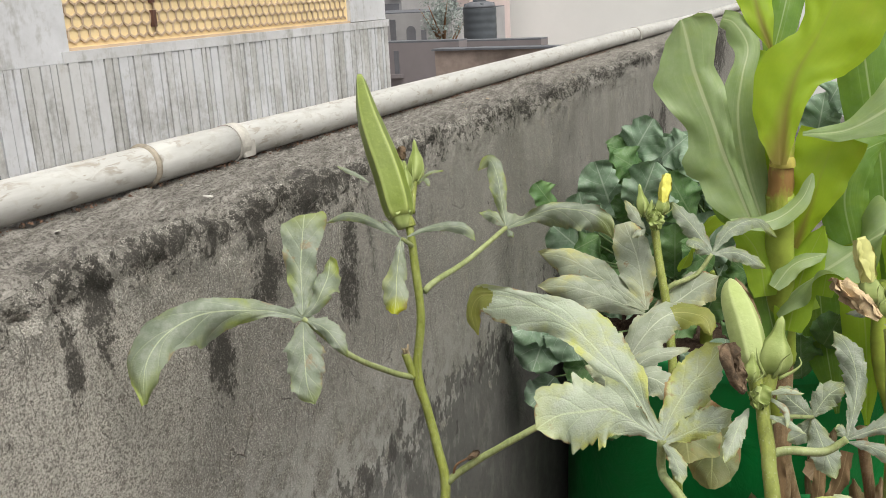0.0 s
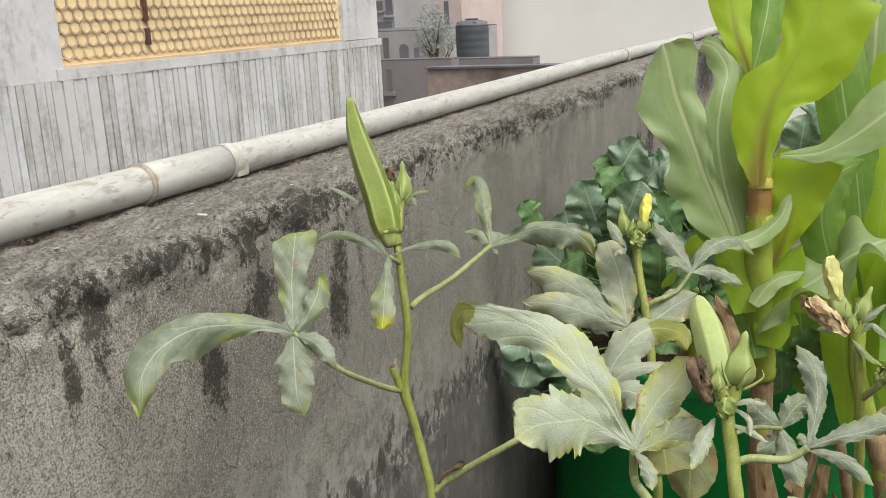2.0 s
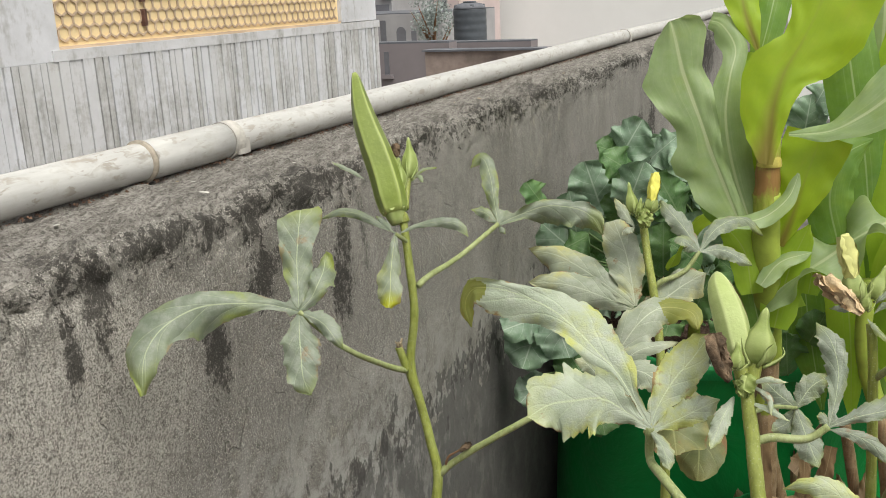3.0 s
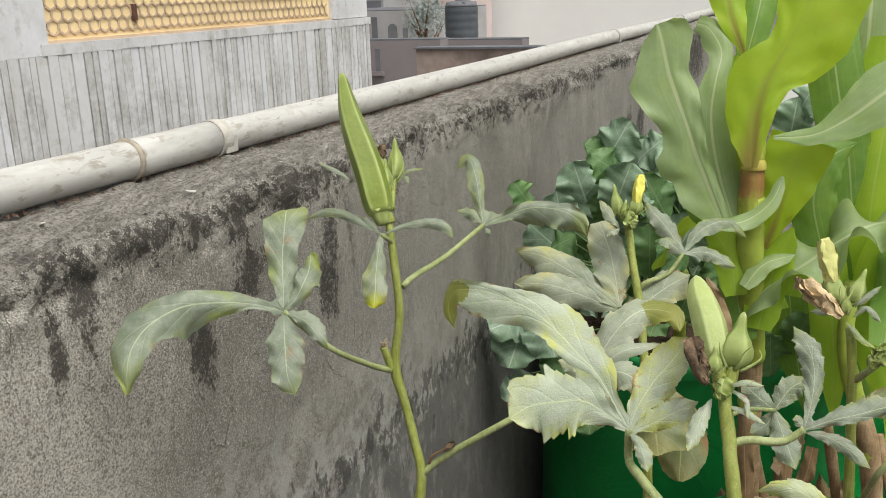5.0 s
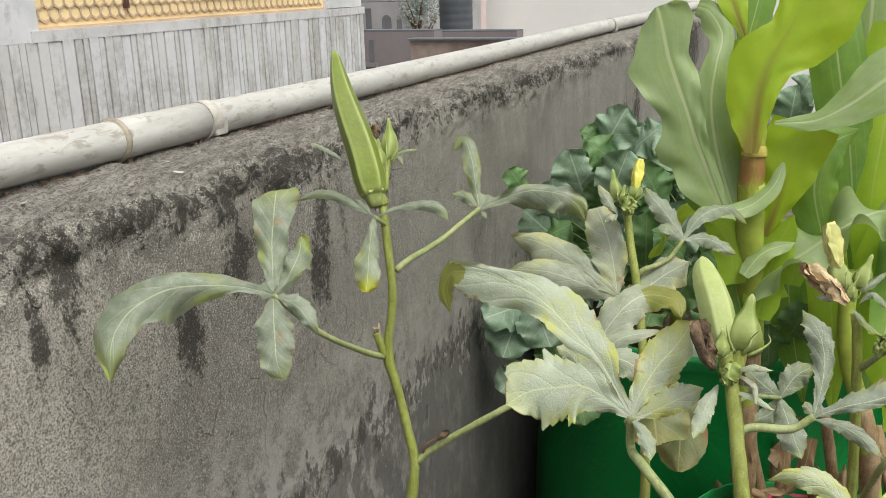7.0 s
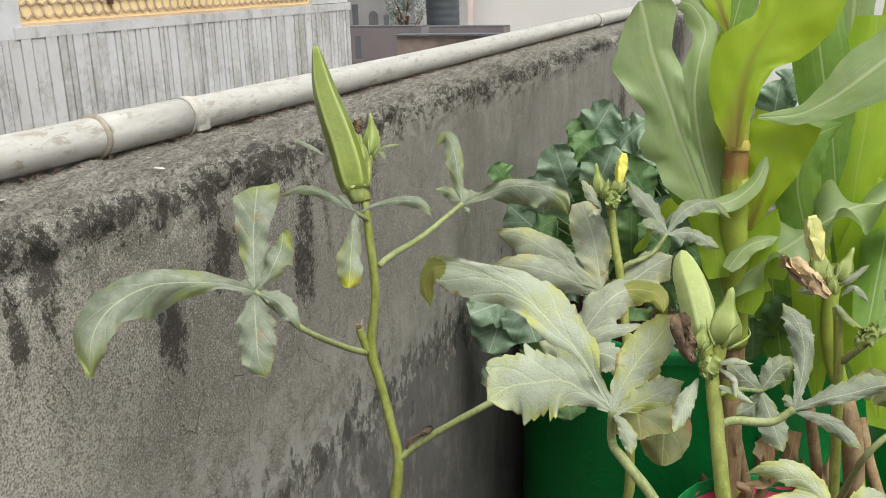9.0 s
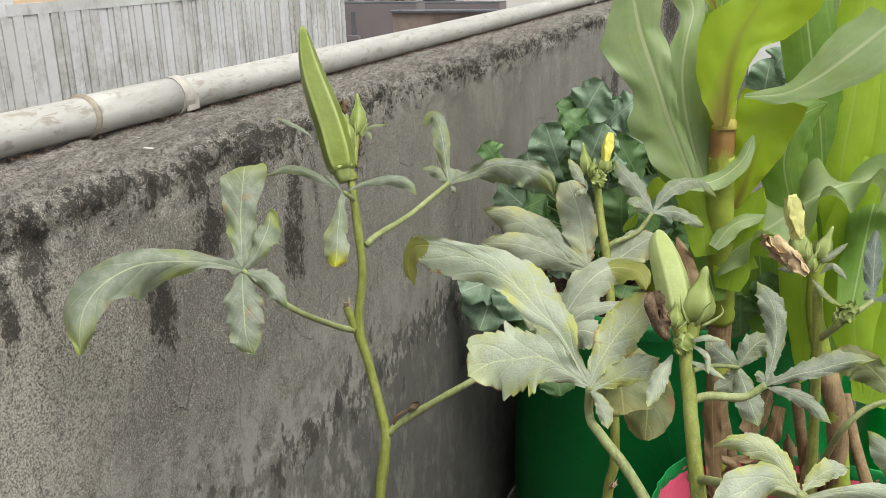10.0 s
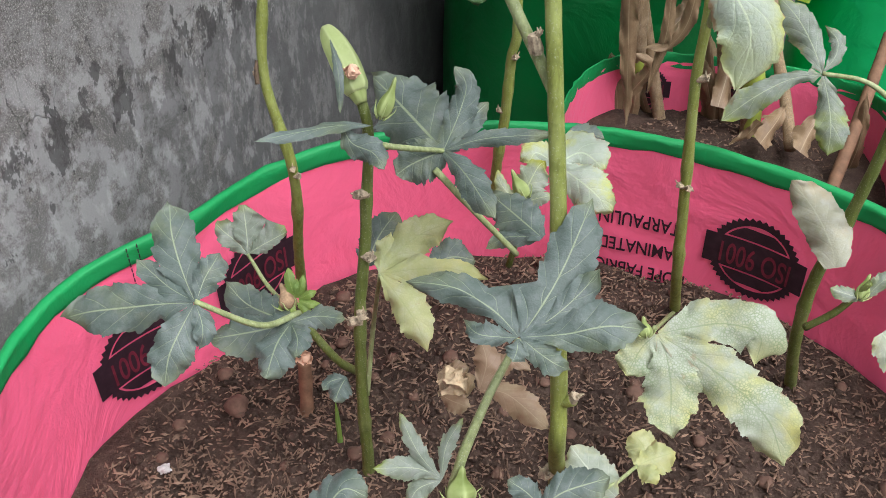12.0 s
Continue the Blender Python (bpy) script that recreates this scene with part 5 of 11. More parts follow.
# ---- litter on the soil ----
def litter(cx, cy, r, z, count, seed):
    """Rice husk and straw chips, each a thin bent sliver, joined as one mass."""
    rng = random.Random(seed)
    verts, faces = [], []
    for _ in range(count):
        a, q = rng.uniform(0, 2 * math.pi), r * math.sqrt(rng.random())
        x, y = q * math.cos(a), q * math.sin(a)
        zz = z + 0.022 * (1 - (q / (r + 0.02)) ** 2) + 0.014 * noise.fractal(Vector((x * 9, y * 9, 1.0)), 1.0, 2.0, 4) + 0.005 * noise.noise(Vector((x * 60, y * 60, 1.0))) + rng.uniform(0.0, 0.004)
        ln = rng.choice((0.004, 0.005, 0.007, 0.010, 0.016)) * rng.uniform(0.7, 1.2)
        w = rng.uniform(0.0007, 0.0019)
        t = rng.uniform(0, 2 * math.pi)
        tilt = rng.uniform(-0.5, 0.5)
        d = Vector((math.cos(t) * math.cos(tilt), math.sin(t) * math.cos(tilt), math.sin(tilt)))
        s = Vector((-math.sin(t), math.cos(t), 0))
        c = Vector((cx + x, cy + y, zz + 0.001))
        up = Vector((0, 0, w * 0.9))
        k = len(verts)
        verts += [c - d * ln / 2, c - s * w + up * 0.2, c + s * w + up * 0.2, c + up * 1.8, c + d * ln / 2]
        faces += [(k, k + 1, k + 3), (k, k + 3, k + 2), (k + 1, k + 4, k + 3), (k + 3, k + 4, k + 2), (k, k + 2, k + 1), (k + 1, k + 2, k + 4)]
    me = bpy.data.meshes.new("soil_litter")
    me.from_pydata(verts, [], faces)
    me.materials.append(MAT["husk"])
    return tagged(new("soil_litter", me), "scattered straw chips and husk on the soil", "litter", kind="stuff")


def clods(cx, cy, r, z, count, seed):
    """Small lumps of earth lying close together, joined as one mass."""
    rng = random.Random(seed)
    ball = bmesh.new()
    bmesh.ops.create_icosphere(ball, subdivisions=1, radius=1.0)
    pts, tri = [v.co.copy() for v in ball.verts], [tuple(v.index for v in f.verts) for f in ball.faces]
    ball.free()
    verts, faces = [], []
    for i in range(count):
        a, q = rng.uniform(0, 2 * math.pi), r * math.sqrt(rng.random())
        x, y = q * math.cos(a), q * math.sin(a)
        zz = z + 0.02 * (1 - (q / r) ** 2) + 0.014 * noise.fractal(Vector((x * 9, y * 9, 1.0)), 1.0, 2.0, 4) + 0.005 * noise.noise(Vector((x * 60, y * 60, 1.0)))
        s = rng.uniform(0.0018, 0.0090) * rng.random() ** 0.4
        k = len(verts)
        for p in pts:
            d = s * (1 + 0.45 * noise.noise(p * 1.7 + Vector((i * 1.3, 0, 0))))
            verts.append(Vector((cx + x + p.x * d, cy + y + p.y * d, zz + p.z * d * 0.75)))
        faces += [tuple(k + j for j in f) for f in tri]
    me = bpy.data.meshes.new("soil_crumbs")
    me.from_pydata(verts, [], faces)
    me.materials.append(MAT["soil"])
    return tagged(new("soil_crumbs", me), "dark crumbs of earth lying on the soil", "soil", kind="stuff")


clods(*A_C, A_R - 0.02, A_SOIL, 7000, 17)
litter(*A_C, A_R - 0.02, A_SOIL, 17000, 3)
litter(-0.17, 0.62, 0.25, A_SOIL - 0.004, 5200, 23)
litter(0.12, 1.46, 0.2, 0.335, 900, 5)

rng = random.Random(12)
for i in range(110):
    a, q = rng.uniform(0, 2 * math.pi), (A_R - 0.03) * math.sqrt(rng.random())
    s = rng.uniform(0.004, 0.011) if i > 16 else rng.uniform(0.010, 0.016)
    bm = bmesh.new()
    bmesh.ops.create_icosphere(bm, subdivisions=2, radius=s)
    for v in bm.verts:
        v.co *= 1 + 0.3 * noise.noise(v.co * (1.2 / s) + Vector((i * 3, 0, 0)))
        v.co.z *= 0.75
    ob = part("pebble", bm, MAT["pebble"])
    x, y = q * math.cos(a), q * math.sin(a)
    ob.location = (A_C[0] + x, A_C[1] + y, A_SOIL + 0.02 * (1 - (q / A_R) ** 2) + 0.014 * noise.fractal(Vector((x * 9, y * 9, 1.0)), 1.0, 2.0, 4) + 0.005 * noise.noise(Vector((x * 60, y * 60, 1.0))) + s * 0.3)
    tagged(ob, "small brown clod lying on the potting soil", "pebble", "clods on the soil")


# ---- plants ----

okra1 = thing("okra_plant", "tall okra plant with one long ripe pod near the wall", "okra plant", "okra plants in the bag")
S1 = [(-0.374, 0.989, 0.340), (-0.349, 0.949, 0.410), (-0.326, 0.915, 0.500), (-0.302, 0.890, 0.631), (-0.326, 0.900, 0.738), (-0.322, 0.914, 0.824), (-0.331, 0.920, 0.860), (-0.343, 0.925, 0.903), (-0.354, 0.929, 0.938), (-0.349, 0.935, 0.994), (-0.356, 0.943, 1.044), (-0.364, 0.952, 1.085)]
stalk(okra1, "stem", S1, 0.0066, 0.0040, "stem", knots=(0.34, 0.46, 0.62, 0.8))
pod(okra1, [(-0.372, 0.950, 1.093), (-0.389, 0.963, 1.133), (-0.419, 0.984, 1.185), (-0.439, 1.006, 1.226)], 0.0155, "pod", "long ridged ripe green okra pod")
stalk(okra1, "pod_stalk", [(-0.363, 0.952, 1.083), (-0.366, 0.953, 1.089), (-0.372, 0.950, 1.094)], 0.0058, 0.0062, "stem", "", knots=())
bud(okra1, [(-0.372, 0.984, 1.122), (-0.374, 0.994, 1.140), (-0.382, 1.009, 1.160)], 0.0078)
bud(okra1, [(-0.382, 0.977, 1.130), (-0.391, 0.983, 1.144), (-0.396, 0.990, 1.156)], 0.0055)
stalk(okra1, "bud_stalk", [(-0.365, 0.961, 1.095), (-0.370, 0.975, 1.109), (-0.372, 0.984, 1.122)], 0.0030, 0.0035, "stem", "", knots=())
bud(okra1, [(-0.373, 0.970, 1.115), (-0.377, 0.976, 1.130), (-0.382, 0.983, 1.143)], 0.0052)
crumple(okra1, "withered_flower", [(-0.386, 0.988, 1.143), (-0.391, 0.994, 1.155)], 0.0050, "wilt_dark", "")
leaf(okra1, "leaf", [
    ([(-0.392, 0.928, 1.131), (-0.405, 0.923, 1.141), (-0.420, 0.916, 1.149)], 0.0025, {}),
], "")
leaf(okra1, "leaf", [
    ([(-0.363, 0.976, 1.124), (-0.352, 0.979, 1.133), (-0.339, 0.984, 1.134)], 0.0022, {}),
    ([(-0.363, 0.976, 1.124), (-0.355, 0.975, 1.127), (-0.347, 0.966, 1.122)], 0.0023, {}),
], "")
lobes = []
lobes.append(([(-0.409, 0.820, 1.029), (-0.434, 0.811, 1.036), (-0.459, 0.799, 1.039), (-0.480, 0.777, 1.042), (-0.493, 0.758, 1.038), (-0.503, 0.740, 1.028), (-0.506, 0.724, 1.014), (-0.503, 0.713, 0.998), (-0.502, 0.710, 0.980)], 0.0265, {"profile": ((0, 0.10), (0.14, 0.18), (0.28, 0.42), (0.43, 0.89), (0.52, 1.00), (0.6, 0.81), (0.68, 0.58), (0.79, 0.61), (0.89, 0.39), (1, 0.04)), "right": ((0, 0.10), (0.14, 0.25), (0.28, 0.46), (0.43, 0.49), (0.52, 0.53), (0.6, 0.67), (0.68, 0.83), (0.79, 0.81), (0.89, 0.53), (1, 0.04)), "count": 4.5, "cup": 0.5, "teeth": 0.10, "nl": 84}))
lobes.append(([(-0.409, 0.820, 1.029), (-0.416, 0.832, 1.048), (-0.424, 0.846, 1.069), (-0.429, 0.860, 1.091), (-0.432, 0.870, 1.107), (-0.436, 0.878, 1.110)], 0.0226, {"profile": ((0, 0.10), (0.2, 0.34), (0.4, 0.62), (0.62, 0.79), (0.82, 0.93), (0.96, 1.00), (1, 0.79)), "right": ((0, 0.10), (0.2, 0.38), (0.4, 0.62), (0.62, 0.62), (0.82, 0.79), (0.96, 0.90), (1, 0.76)), "cup": 0.18, "teeth": 0.06, "count": 4}))
lobes.append(([(-0.409, 0.820, 1.030), (-0.401, 0.828, 1.039), (-0.397, 0.836, 1.051), (-0.400, 0.853, 1.060), (-0.407, 0.870, 1.071)], 0.0138, {"profile": ((0, 0.10), (0.3, 0.56), (0.55, 0.72), (0.8, 0.67), (0.93, 0.42), (1, 0.04)), "right": ((0, 0.10), (0.3, 0.61), (0.55, 1.00), (0.8, 0.72), (0.93, 0.50), (1, 0.04)), "cup": 0.5, "teeth": 0.2, "count": 5, "wave": 0.35}))
lobes.append(([(-0.409, 0.820, 1.028), (-0.404, 0.810, 1.013), (-0.397, 0.799, 0.996), (-0.390, 0.789, 0.980), (-0.384, 0.789, 0.963)], 0.0179, {"profile": ((0, 0.10), (0.15, 0.50), (0.35, 0.96), (0.55, 0.96), (0.75, 0.71), (0.9, 0.58), (1, 0.04)), "right": ((0, 0.10), (0.15, 0.50), (0.35, 1.00), (0.55, 0.96), (0.75, 0.79), (0.9, 0.62), (1, 0.04)), "cup": 0.35, "teeth": 0.22, "count": 4.5}))
lobes.append(([(-0.407, 0.821, 1.028), (-0.386, 0.819, 1.022), (-0.371, 0.814, 1.012), (-0.364, 0.817, 0.998)], 0.0098, {"profile": ((0, 0.10), (0.3, 0.92), (0.6, 1.00), (0.85, 0.54), (1, 0.04)), "right": ((0, 0.10), (0.3, 0.58), (0.6, 0.77), (0.85, 0.46), (1, 0.04)), "cup": 0.6}))
leaf(okra1, "leaf", lobes, "grey-green drooping leaf with long curled lobe", face=(0.38, -0.82, 0.42), web=0.1)
stalk(okra1, "petiole", [(-0.356, 0.926, 0.934), (-0.367, 0.892, 0.954), (-0.379, 0.842, 0.990), (-0.409, 0.820, 1.029)], 0.0032, 0.0024, "petiole", "", knots=())
stalk(okra1, "cut_stub", [(-0.356, 0.925, 0.936), (-0.359, 0.923, 0.950), (-0.362, 0.922, 0.961)], 0.0040, 0.0042, "stem", "", knots=())
scar(okra1, (-0.361, 0.922, 0.960), (-0.1, 0, 1), 0.0035)
lobes = []
lobes.append(([(-0.364, 0.933, 1.077), (-0.386, 0.937, 1.085), (-0.408, 0.940, 1.092), (-0.430, 0.939, 1.094), (-0.452, 0.939, 1.085)], 0.0055, {"profile": ((0, 0.10), (0.2, 0.54), (0.45, 0.85), (0.7, 1.00), (0.88, 0.62), (1, 0.04)), "right": ((0, 0.10), (0.2, 0.46), (0.45, 0.77), (0.7, 0.77), (0.88, 0.54), (1, 0.04)), "teeth": 0.12, "cup": 0.5}))
lobes.append(([(-0.360, 0.934, 1.077), (-0.343, 0.943, 1.084), (-0.323, 0.949, 1.087), (-0.303, 0.950, 1.085), (-0.294, 0.952, 1.073)], 0.0061, {"profile": ((0, 0.10), (0.2, 0.40), (0.45, 0.67), (0.7, 0.87), (0.88, 0.67), (1, 0.04)), "right": ((0, 0.10), (0.2, 0.40), (0.45, 0.73), (0.7, 1.00), (0.88, 0.80), (1, 0.04)), "teeth": 0.15, "cup": 0.5}))
lobes.append(([(-0.366, 0.932, 1.078), (-0.379, 0.938, 1.086), (-0.389, 0.941, 1.091)], 0.0037, {"profile": ((0, 0.10), (0.4, 1.00), (0.75, 0.89), (1, 0.04)), "right": ((0, 0.10), (0.4, 0.89), (0.75, 0.78), (1, 0.04))}))
leaf(okra1, "leaf", lobes, "", face=(0.33, -0.84, 0.43))
leaf(okra1, "leaf_tip", [
    ([(-0.364, 0.933, 1.076), (-0.363, 0.922, 1.058), (-0.361, 0.912, 1.041), (-0.358, 0.903, 1.027), (-0.356, 0.894, 1.013)], 0.0138, {"profile": ((0, 0.10), (0.2, 0.38), (0.42, 0.65), (0.56, 0.59), (0.75, 0.88), (0.9, 0.76), (1, 0.18)), "right": ((0, 0.10), (0.2, 0.35), (0.42, 0.65), (0.56, 1.00), (0.75, 1.00), (0.9, 0.82), (1, 0.24)), "teeth": 0.16, "count": 5}),
], "yellow-tipped hanging leaf lobe", face=(0.33, -0.87, 0.36))
stalk(okra1, "petiole", [(-0.359, 0.948, 1.064), (-0.360, 0.938, 1.071), (-0.364, 0.933, 1.076)], 0.0025, 0.0020, "petiole", "", knots=())
lobes = []
lobes.append(([(-0.302, 1.055, 1.060), (-0.312, 1.071, 1.082), (-0.324, 1.091, 1.107), (-0.339, 1.107, 1.122), (-0.353, 1.106, 1.110)], 0.0110, {"profile": ((0, 0.10), (0.25, 0.62), (0.5, 1.00), (0.75, 0.88), (0.9, 0.50), (1, 0.04)), "right": ((0, 0.10), (0.25, 0.44), (0.5, 0.75), (0.75, 0.75), (0.9, 0.50), (1, 0.04)), "count": 6, "teeth": 0.14}))
lobes.append(([(-0.301, 1.056, 1.060), (-0.276, 1.068, 1.071), (-0.252, 1.077, 1.078), (-0.221, 1.079, 1.076), (-0.203, 1.079, 1.066), (-0.193, 1.079, 1.049)], 0.0225, {"profile": ((0, 0.10), (0.2, 0.24), (0.42, 0.38), (0.65, 0.47), (0.85, 0.47), (1, 0.04)), "right": ((0, 0.10), (0.2, 0.29), (0.42, 0.82), (0.65, 1.00), (0.85, 0.65), (1, 0.04)), "count": 6, "teeth": 0.2, "wave": 0.35, "cup": 0.6}))
lobes.append(([(-0.302, 1.055, 1.060), (-0.319, 1.061, 1.070), (-0.336, 1.062, 1.073)], 0.0068, {"profile": ((0, 0.10), (0.35, 0.90), (0.7, 0.90), (1, 0.04)), "right": ((0, 0.10), (0.35, 1.00), (0.7, 0.90), (1, 0.04)), "teeth": 0.25}))
lobes.append(([(-0.301, 1.055, 1.058), (-0.296, 1.052, 1.054), (-0.292, 1.050, 1.051)], 0.0040, {"profile": ((0, 0.10), (0.5, 1.00), (1, 0.04)), "right": ((0, 0.10), (0.5, 1.00), (1, 0.04))}))
leaf(okra1, "leaf", lobes, "", face=(0.26, -0.88, 0.40), web=0.12)
stalk(okra1, "petiole", [(-0.348, 0.944, 1.020), (-0.342, 0.960, 1.027), (-0.327, 1.003, 1.036), (-0.302, 1.055, 1.060)], 0.0034, 0.0026, "petiole", "", knots=())
stalk(okra1, "petiole", [(-0.321, 0.916, 0.828), (-0.307, 0.921, 0.842), (-0.267, 0.929, 0.871), (-0.214, 0.945, 0.904), (-0.162, 0.969, 0.928)], 0.0038, 0.0028, "petiole", "", knots=())
crumple(okra1, "dry_flower", [(-0.298, 0.918, 0.858), (-0.288, 0.922, 0.865)], 0.0040, "wilt_dark", "dry brown flower remnant")
stalk(okra1, "dry_stalk", [(-0.315, 0.919, 0.836), (-0.310, 0.916, 0.850), (-0.298, 0.918, 0.859)], 0.0014, 0.0010, "stem_wood", "", knots=())
leaf(okra1, "leaf_mildew", [
    ([(-0.163, 0.969, 0.928), (-0.152, 0.983, 0.959), (-0.134, 0.999, 0.987), (-0.117, 1.020, 0.995), (-0.090, 1.020, 0.993), (-0.081, 1.008, 0.980)], 0.0178, {"profile": BROAD_LOBE, "turn": 0.66}),
    ([(-0.163, 0.969, 0.928), (-0.135, 0.980, 0.961), (-0.098, 0.997, 0.969)], 0.0084, {}),
    ([(-0.163, 0.969, 0.928), (-0.131, 0.966, 0.948), (-0.099, 0.963, 0.934)], 0.0167, {}),
    ([(-0.163, 0.969, 0.928), (-0.179, 0.968, 0.947), (-0.191, 0.965, 0.952)], 0.0089, {}),
], "whitish drooping leaf half hidden behind another", face=(0.1, -0.7, 0.65))
scar(okra1, (-0.331, 0.899, 0.740), (-1, -0.3, 0.4), 0.0035)
scar(okra1, (-0.298, 0.888, 0.632), (0.9, -0.5, 0.2), 0.0035)
scar(okra1, (-0.300, 0.886, 0.641), (0.5, -0.8, 0.5), 0.0035)
stalk(okra1, "dry_stub", [(-0.328, 0.889, 0.734), (-0.330, 0.893, 0.744), (-0.331, 0.899, 0.755)], 0.0024, 0.0019, "wilt_dark", "shrivelled brown flower stalk", knots=())

okra3 = thing("okra_plant", "okra plant with pale pod and withered brown flower", "okra plant", "okra plants in the bag")
S3 = [(0.019, 0.798, 0.335), (0.043, 0.647, 0.593), (0.042, 0.641, 0.662), (0.037, 0.642, 0.738), (0.031, 0.650, 0.808), (0.019, 0.669, 0.902), (0.009, 0.688, 0.964), (-0.002, 0.708, 1.018), (-0.001, 0.707, 1.016), (-0.006, 0.717, 1.038), (-0.010, 0.725, 1.056)]
stalk(okra3, "stem", S3, 0.0082, 0.0043, "stem", knots=())
stalk(okra3, "petiole_stub", [(0.042, 0.641, 0.659), (0.049, 0.639, 0.661), (0.053, 0.638, 0.665)], 0.0052, 0.0046, "stem", "", knots=())
scar(okra3, (0.053, 0.638, 0.665), (0.3, -0.2, 0.9), 0.0042)
scar(okra3, (0.033, 0.677, 0.529), (-0.45, -0.85, 0.25), 0.0062)
pod(okra3, [(-0.015, 0.731, 1.069), (-0.023, 0.745, 1.089), (-0.032, 0.761, 1.104), (-0.036, 0.770, 1.113)], 0.0112, "pod_pale", "pale green plump okra pod", 6, "pod", True)
stalk(okra3, "pod_stalk", [(-0.010, 0.724, 1.053), (-0.013, 0.727, 1.063), (-0.015, 0.731, 1.069)], 0.0050, 0.0050, "stem", "", knots=())
bud(okra3, [(-0.005, 0.731, 1.066), (-0.003, 0.737, 1.083), (-0.001, 0.746, 1.099)], 0.0098)
stalk(okra3, "bud_stalk", [(-0.009, 0.724, 1.049), (-0.006, 0.727, 1.058), (-0.005, 0.731, 1.066)], 0.0045, 0.0050, "stem", "", knots=())
bud(okra3, [(-0.015, 0.713, 1.068), (-0.015, 0.717, 1.078), (-0.015, 0.719, 1.084)], 0.0045)
crumple(okra3, "withered_flower", [(-0.018, 0.705, 1.063), (-0.024, 0.703, 1.073), (-0.030, 0.707, 1.085), (-0.029, 0.714, 1.088)], 0.0062, "wilt_dark", "withered dark brown flower")
crumple(okra3, "calyx", [(-0.010, 0.716, 1.048), (-0.009, 0.721, 1.061)], 0.0065, "calyx", "")
leaf(okra3, "leaf_pale", [
    ([(-0.009, 0.723, 1.054), (0.003, 0.719, 1.061), (0.016, 0.718, 1.061)], 0.0023, {}),
], "")
leaf(okra3, "leaf_pale", [
    ([(-0.010, 0.721, 1.043), (0.004, 0.714, 1.044), (0.019, 0.707, 1.040)], 0.0023, {}),
], "")
leaf(okra3, "leaf_pale", [
    ([(-0.007, 0.724, 1.054), (0.005, 0.716, 1.051), (0.008, 0.709, 1.041)], 0.0021, {}),
], "")
leaf(okra3, "leaf_pale", [
    ([(-0.016, 0.720, 1.046), (-0.021, 0.707, 1.036), (-0.026, 0.694, 1.020)], 0.0057, {}),
], "")
lobes = []
lobes.append(([(-0.069, 0.720, 1.015), (-0.081, 0.729, 1.028), (-0.097, 0.740, 1.044), (-0.113, 0.747, 1.055), (-0.135, 0.756, 1.070), (-0.156, 0.762, 1.080), (-0.181, 0.764, 1.087), (-0.200, 0.764, 1.089), (-0.216, 0.769, 1.084), (-0.223, 0.771, 1.070), (-0.218, 0.770, 1.053)], 0.0224, {"profile": ((0, 0.10), (0.105, 0.16), (0.2, 0.30), (0.3, 0.51), (0.4, 0.49), (0.5, 0.54), (0.6, 0.78), (0.68, 0.89), (0.75, 0.84), (0.85, 0.54), (0.94, 0.32), (1, 0.04)), "right": ((0, 0.10), (0.105, 0.22), (0.2, 0.59), (0.3, 0.81), (0.4, 1.00), (0.5, 0.84), (0.6, 0.43), (0.68, 0.30), (0.75, 0.27), (0.85, 0.35), (0.94, 0.24), (1, 0.04)), "count": 8, "teeth": 0.16, "turn": 0.77, "cup": 0.25, "nl": 96}))
lobes.append(([(-0.069, 0.720, 1.015), (-0.087, 0.724, 1.023), (-0.104, 0.726, 1.029), (-0.124, 0.722, 1.026), (-0.139, 0.717, 1.023), (-0.152, 0.709, 1.015)], 0.0241, {"profile": ((0, 0.10), (0.12, 0.21), (0.25, 0.45), (0.42, 1.00), (0.65, 0.98), (0.82, 0.88), (0.93, 0.48), (1, 0.04)), "right": ((0, 0.10), (0.12, 0.19), (0.25, 0.43), (0.42, 0.79), (0.65, 1.00), (0.82, 0.95), (0.93, 0.55), (1, 0.04)), "count": 4.6, "teeth": 0.3, "cup": 0.2, "nl": 84}))
lobes.append(([(-0.069, 0.720, 1.015), (-0.066, 0.730, 1.027), (-0.058, 0.744, 1.042), (-0.048, 0.755, 1.054), (-0.039, 0.768, 1.068)], 0.0165, {"profile": ((0, 0.10), (0.21, 0.45), (0.49, 0.86), (0.74, 0.97), (0.92, 0.59), (1, 0.04)), "right": ((0, 0.10), (0.21, 0.41), (0.49, 1.00), (0.74, 0.72), (0.92, 0.34), (1, 0.04)), "count": 5, "teeth": 0.16, "cup": 0.3}))
lobes.append(([(-0.068, 0.720, 1.014), (-0.057, 0.725, 1.018), (-0.043, 0.733, 1.025), (-0.027, 0.741, 1.033)], 0.0112, {"profile": ((0, 0.10), (0.35, 0.85), (0.6, 1.00), (0.82, 0.70), (1, 0.04)), "right": ((0, 0.10), (0.35, 0.55), (0.6, 0.75), (0.82, 0.65), (1, 0.04)), "count": 5, "teeth": 0.3, "cup": 0.3}))
lobes.append(([(-0.069, 0.719, 1.014), (-0.061, 0.715, 1.008), (-0.056, 0.710, 1.001), (-0.053, 0.705, 0.994)], 0.0061, {"profile": ((0, 0.10), (0.3, 0.73), (0.6, 1.00), (0.85, 0.64), (1, 0.04)), "right": ((0, 0.10), (0.3, 0.55), (0.6, 0.91), (0.85, 0.64), (1, 0.04)), "teeth": 0.2}))
leaf(okra3, "leaf_pale", lobes, "large pale yellowing leaf with toothed lobes", face=(0.15, -0.84, 0.52), web=0.12)
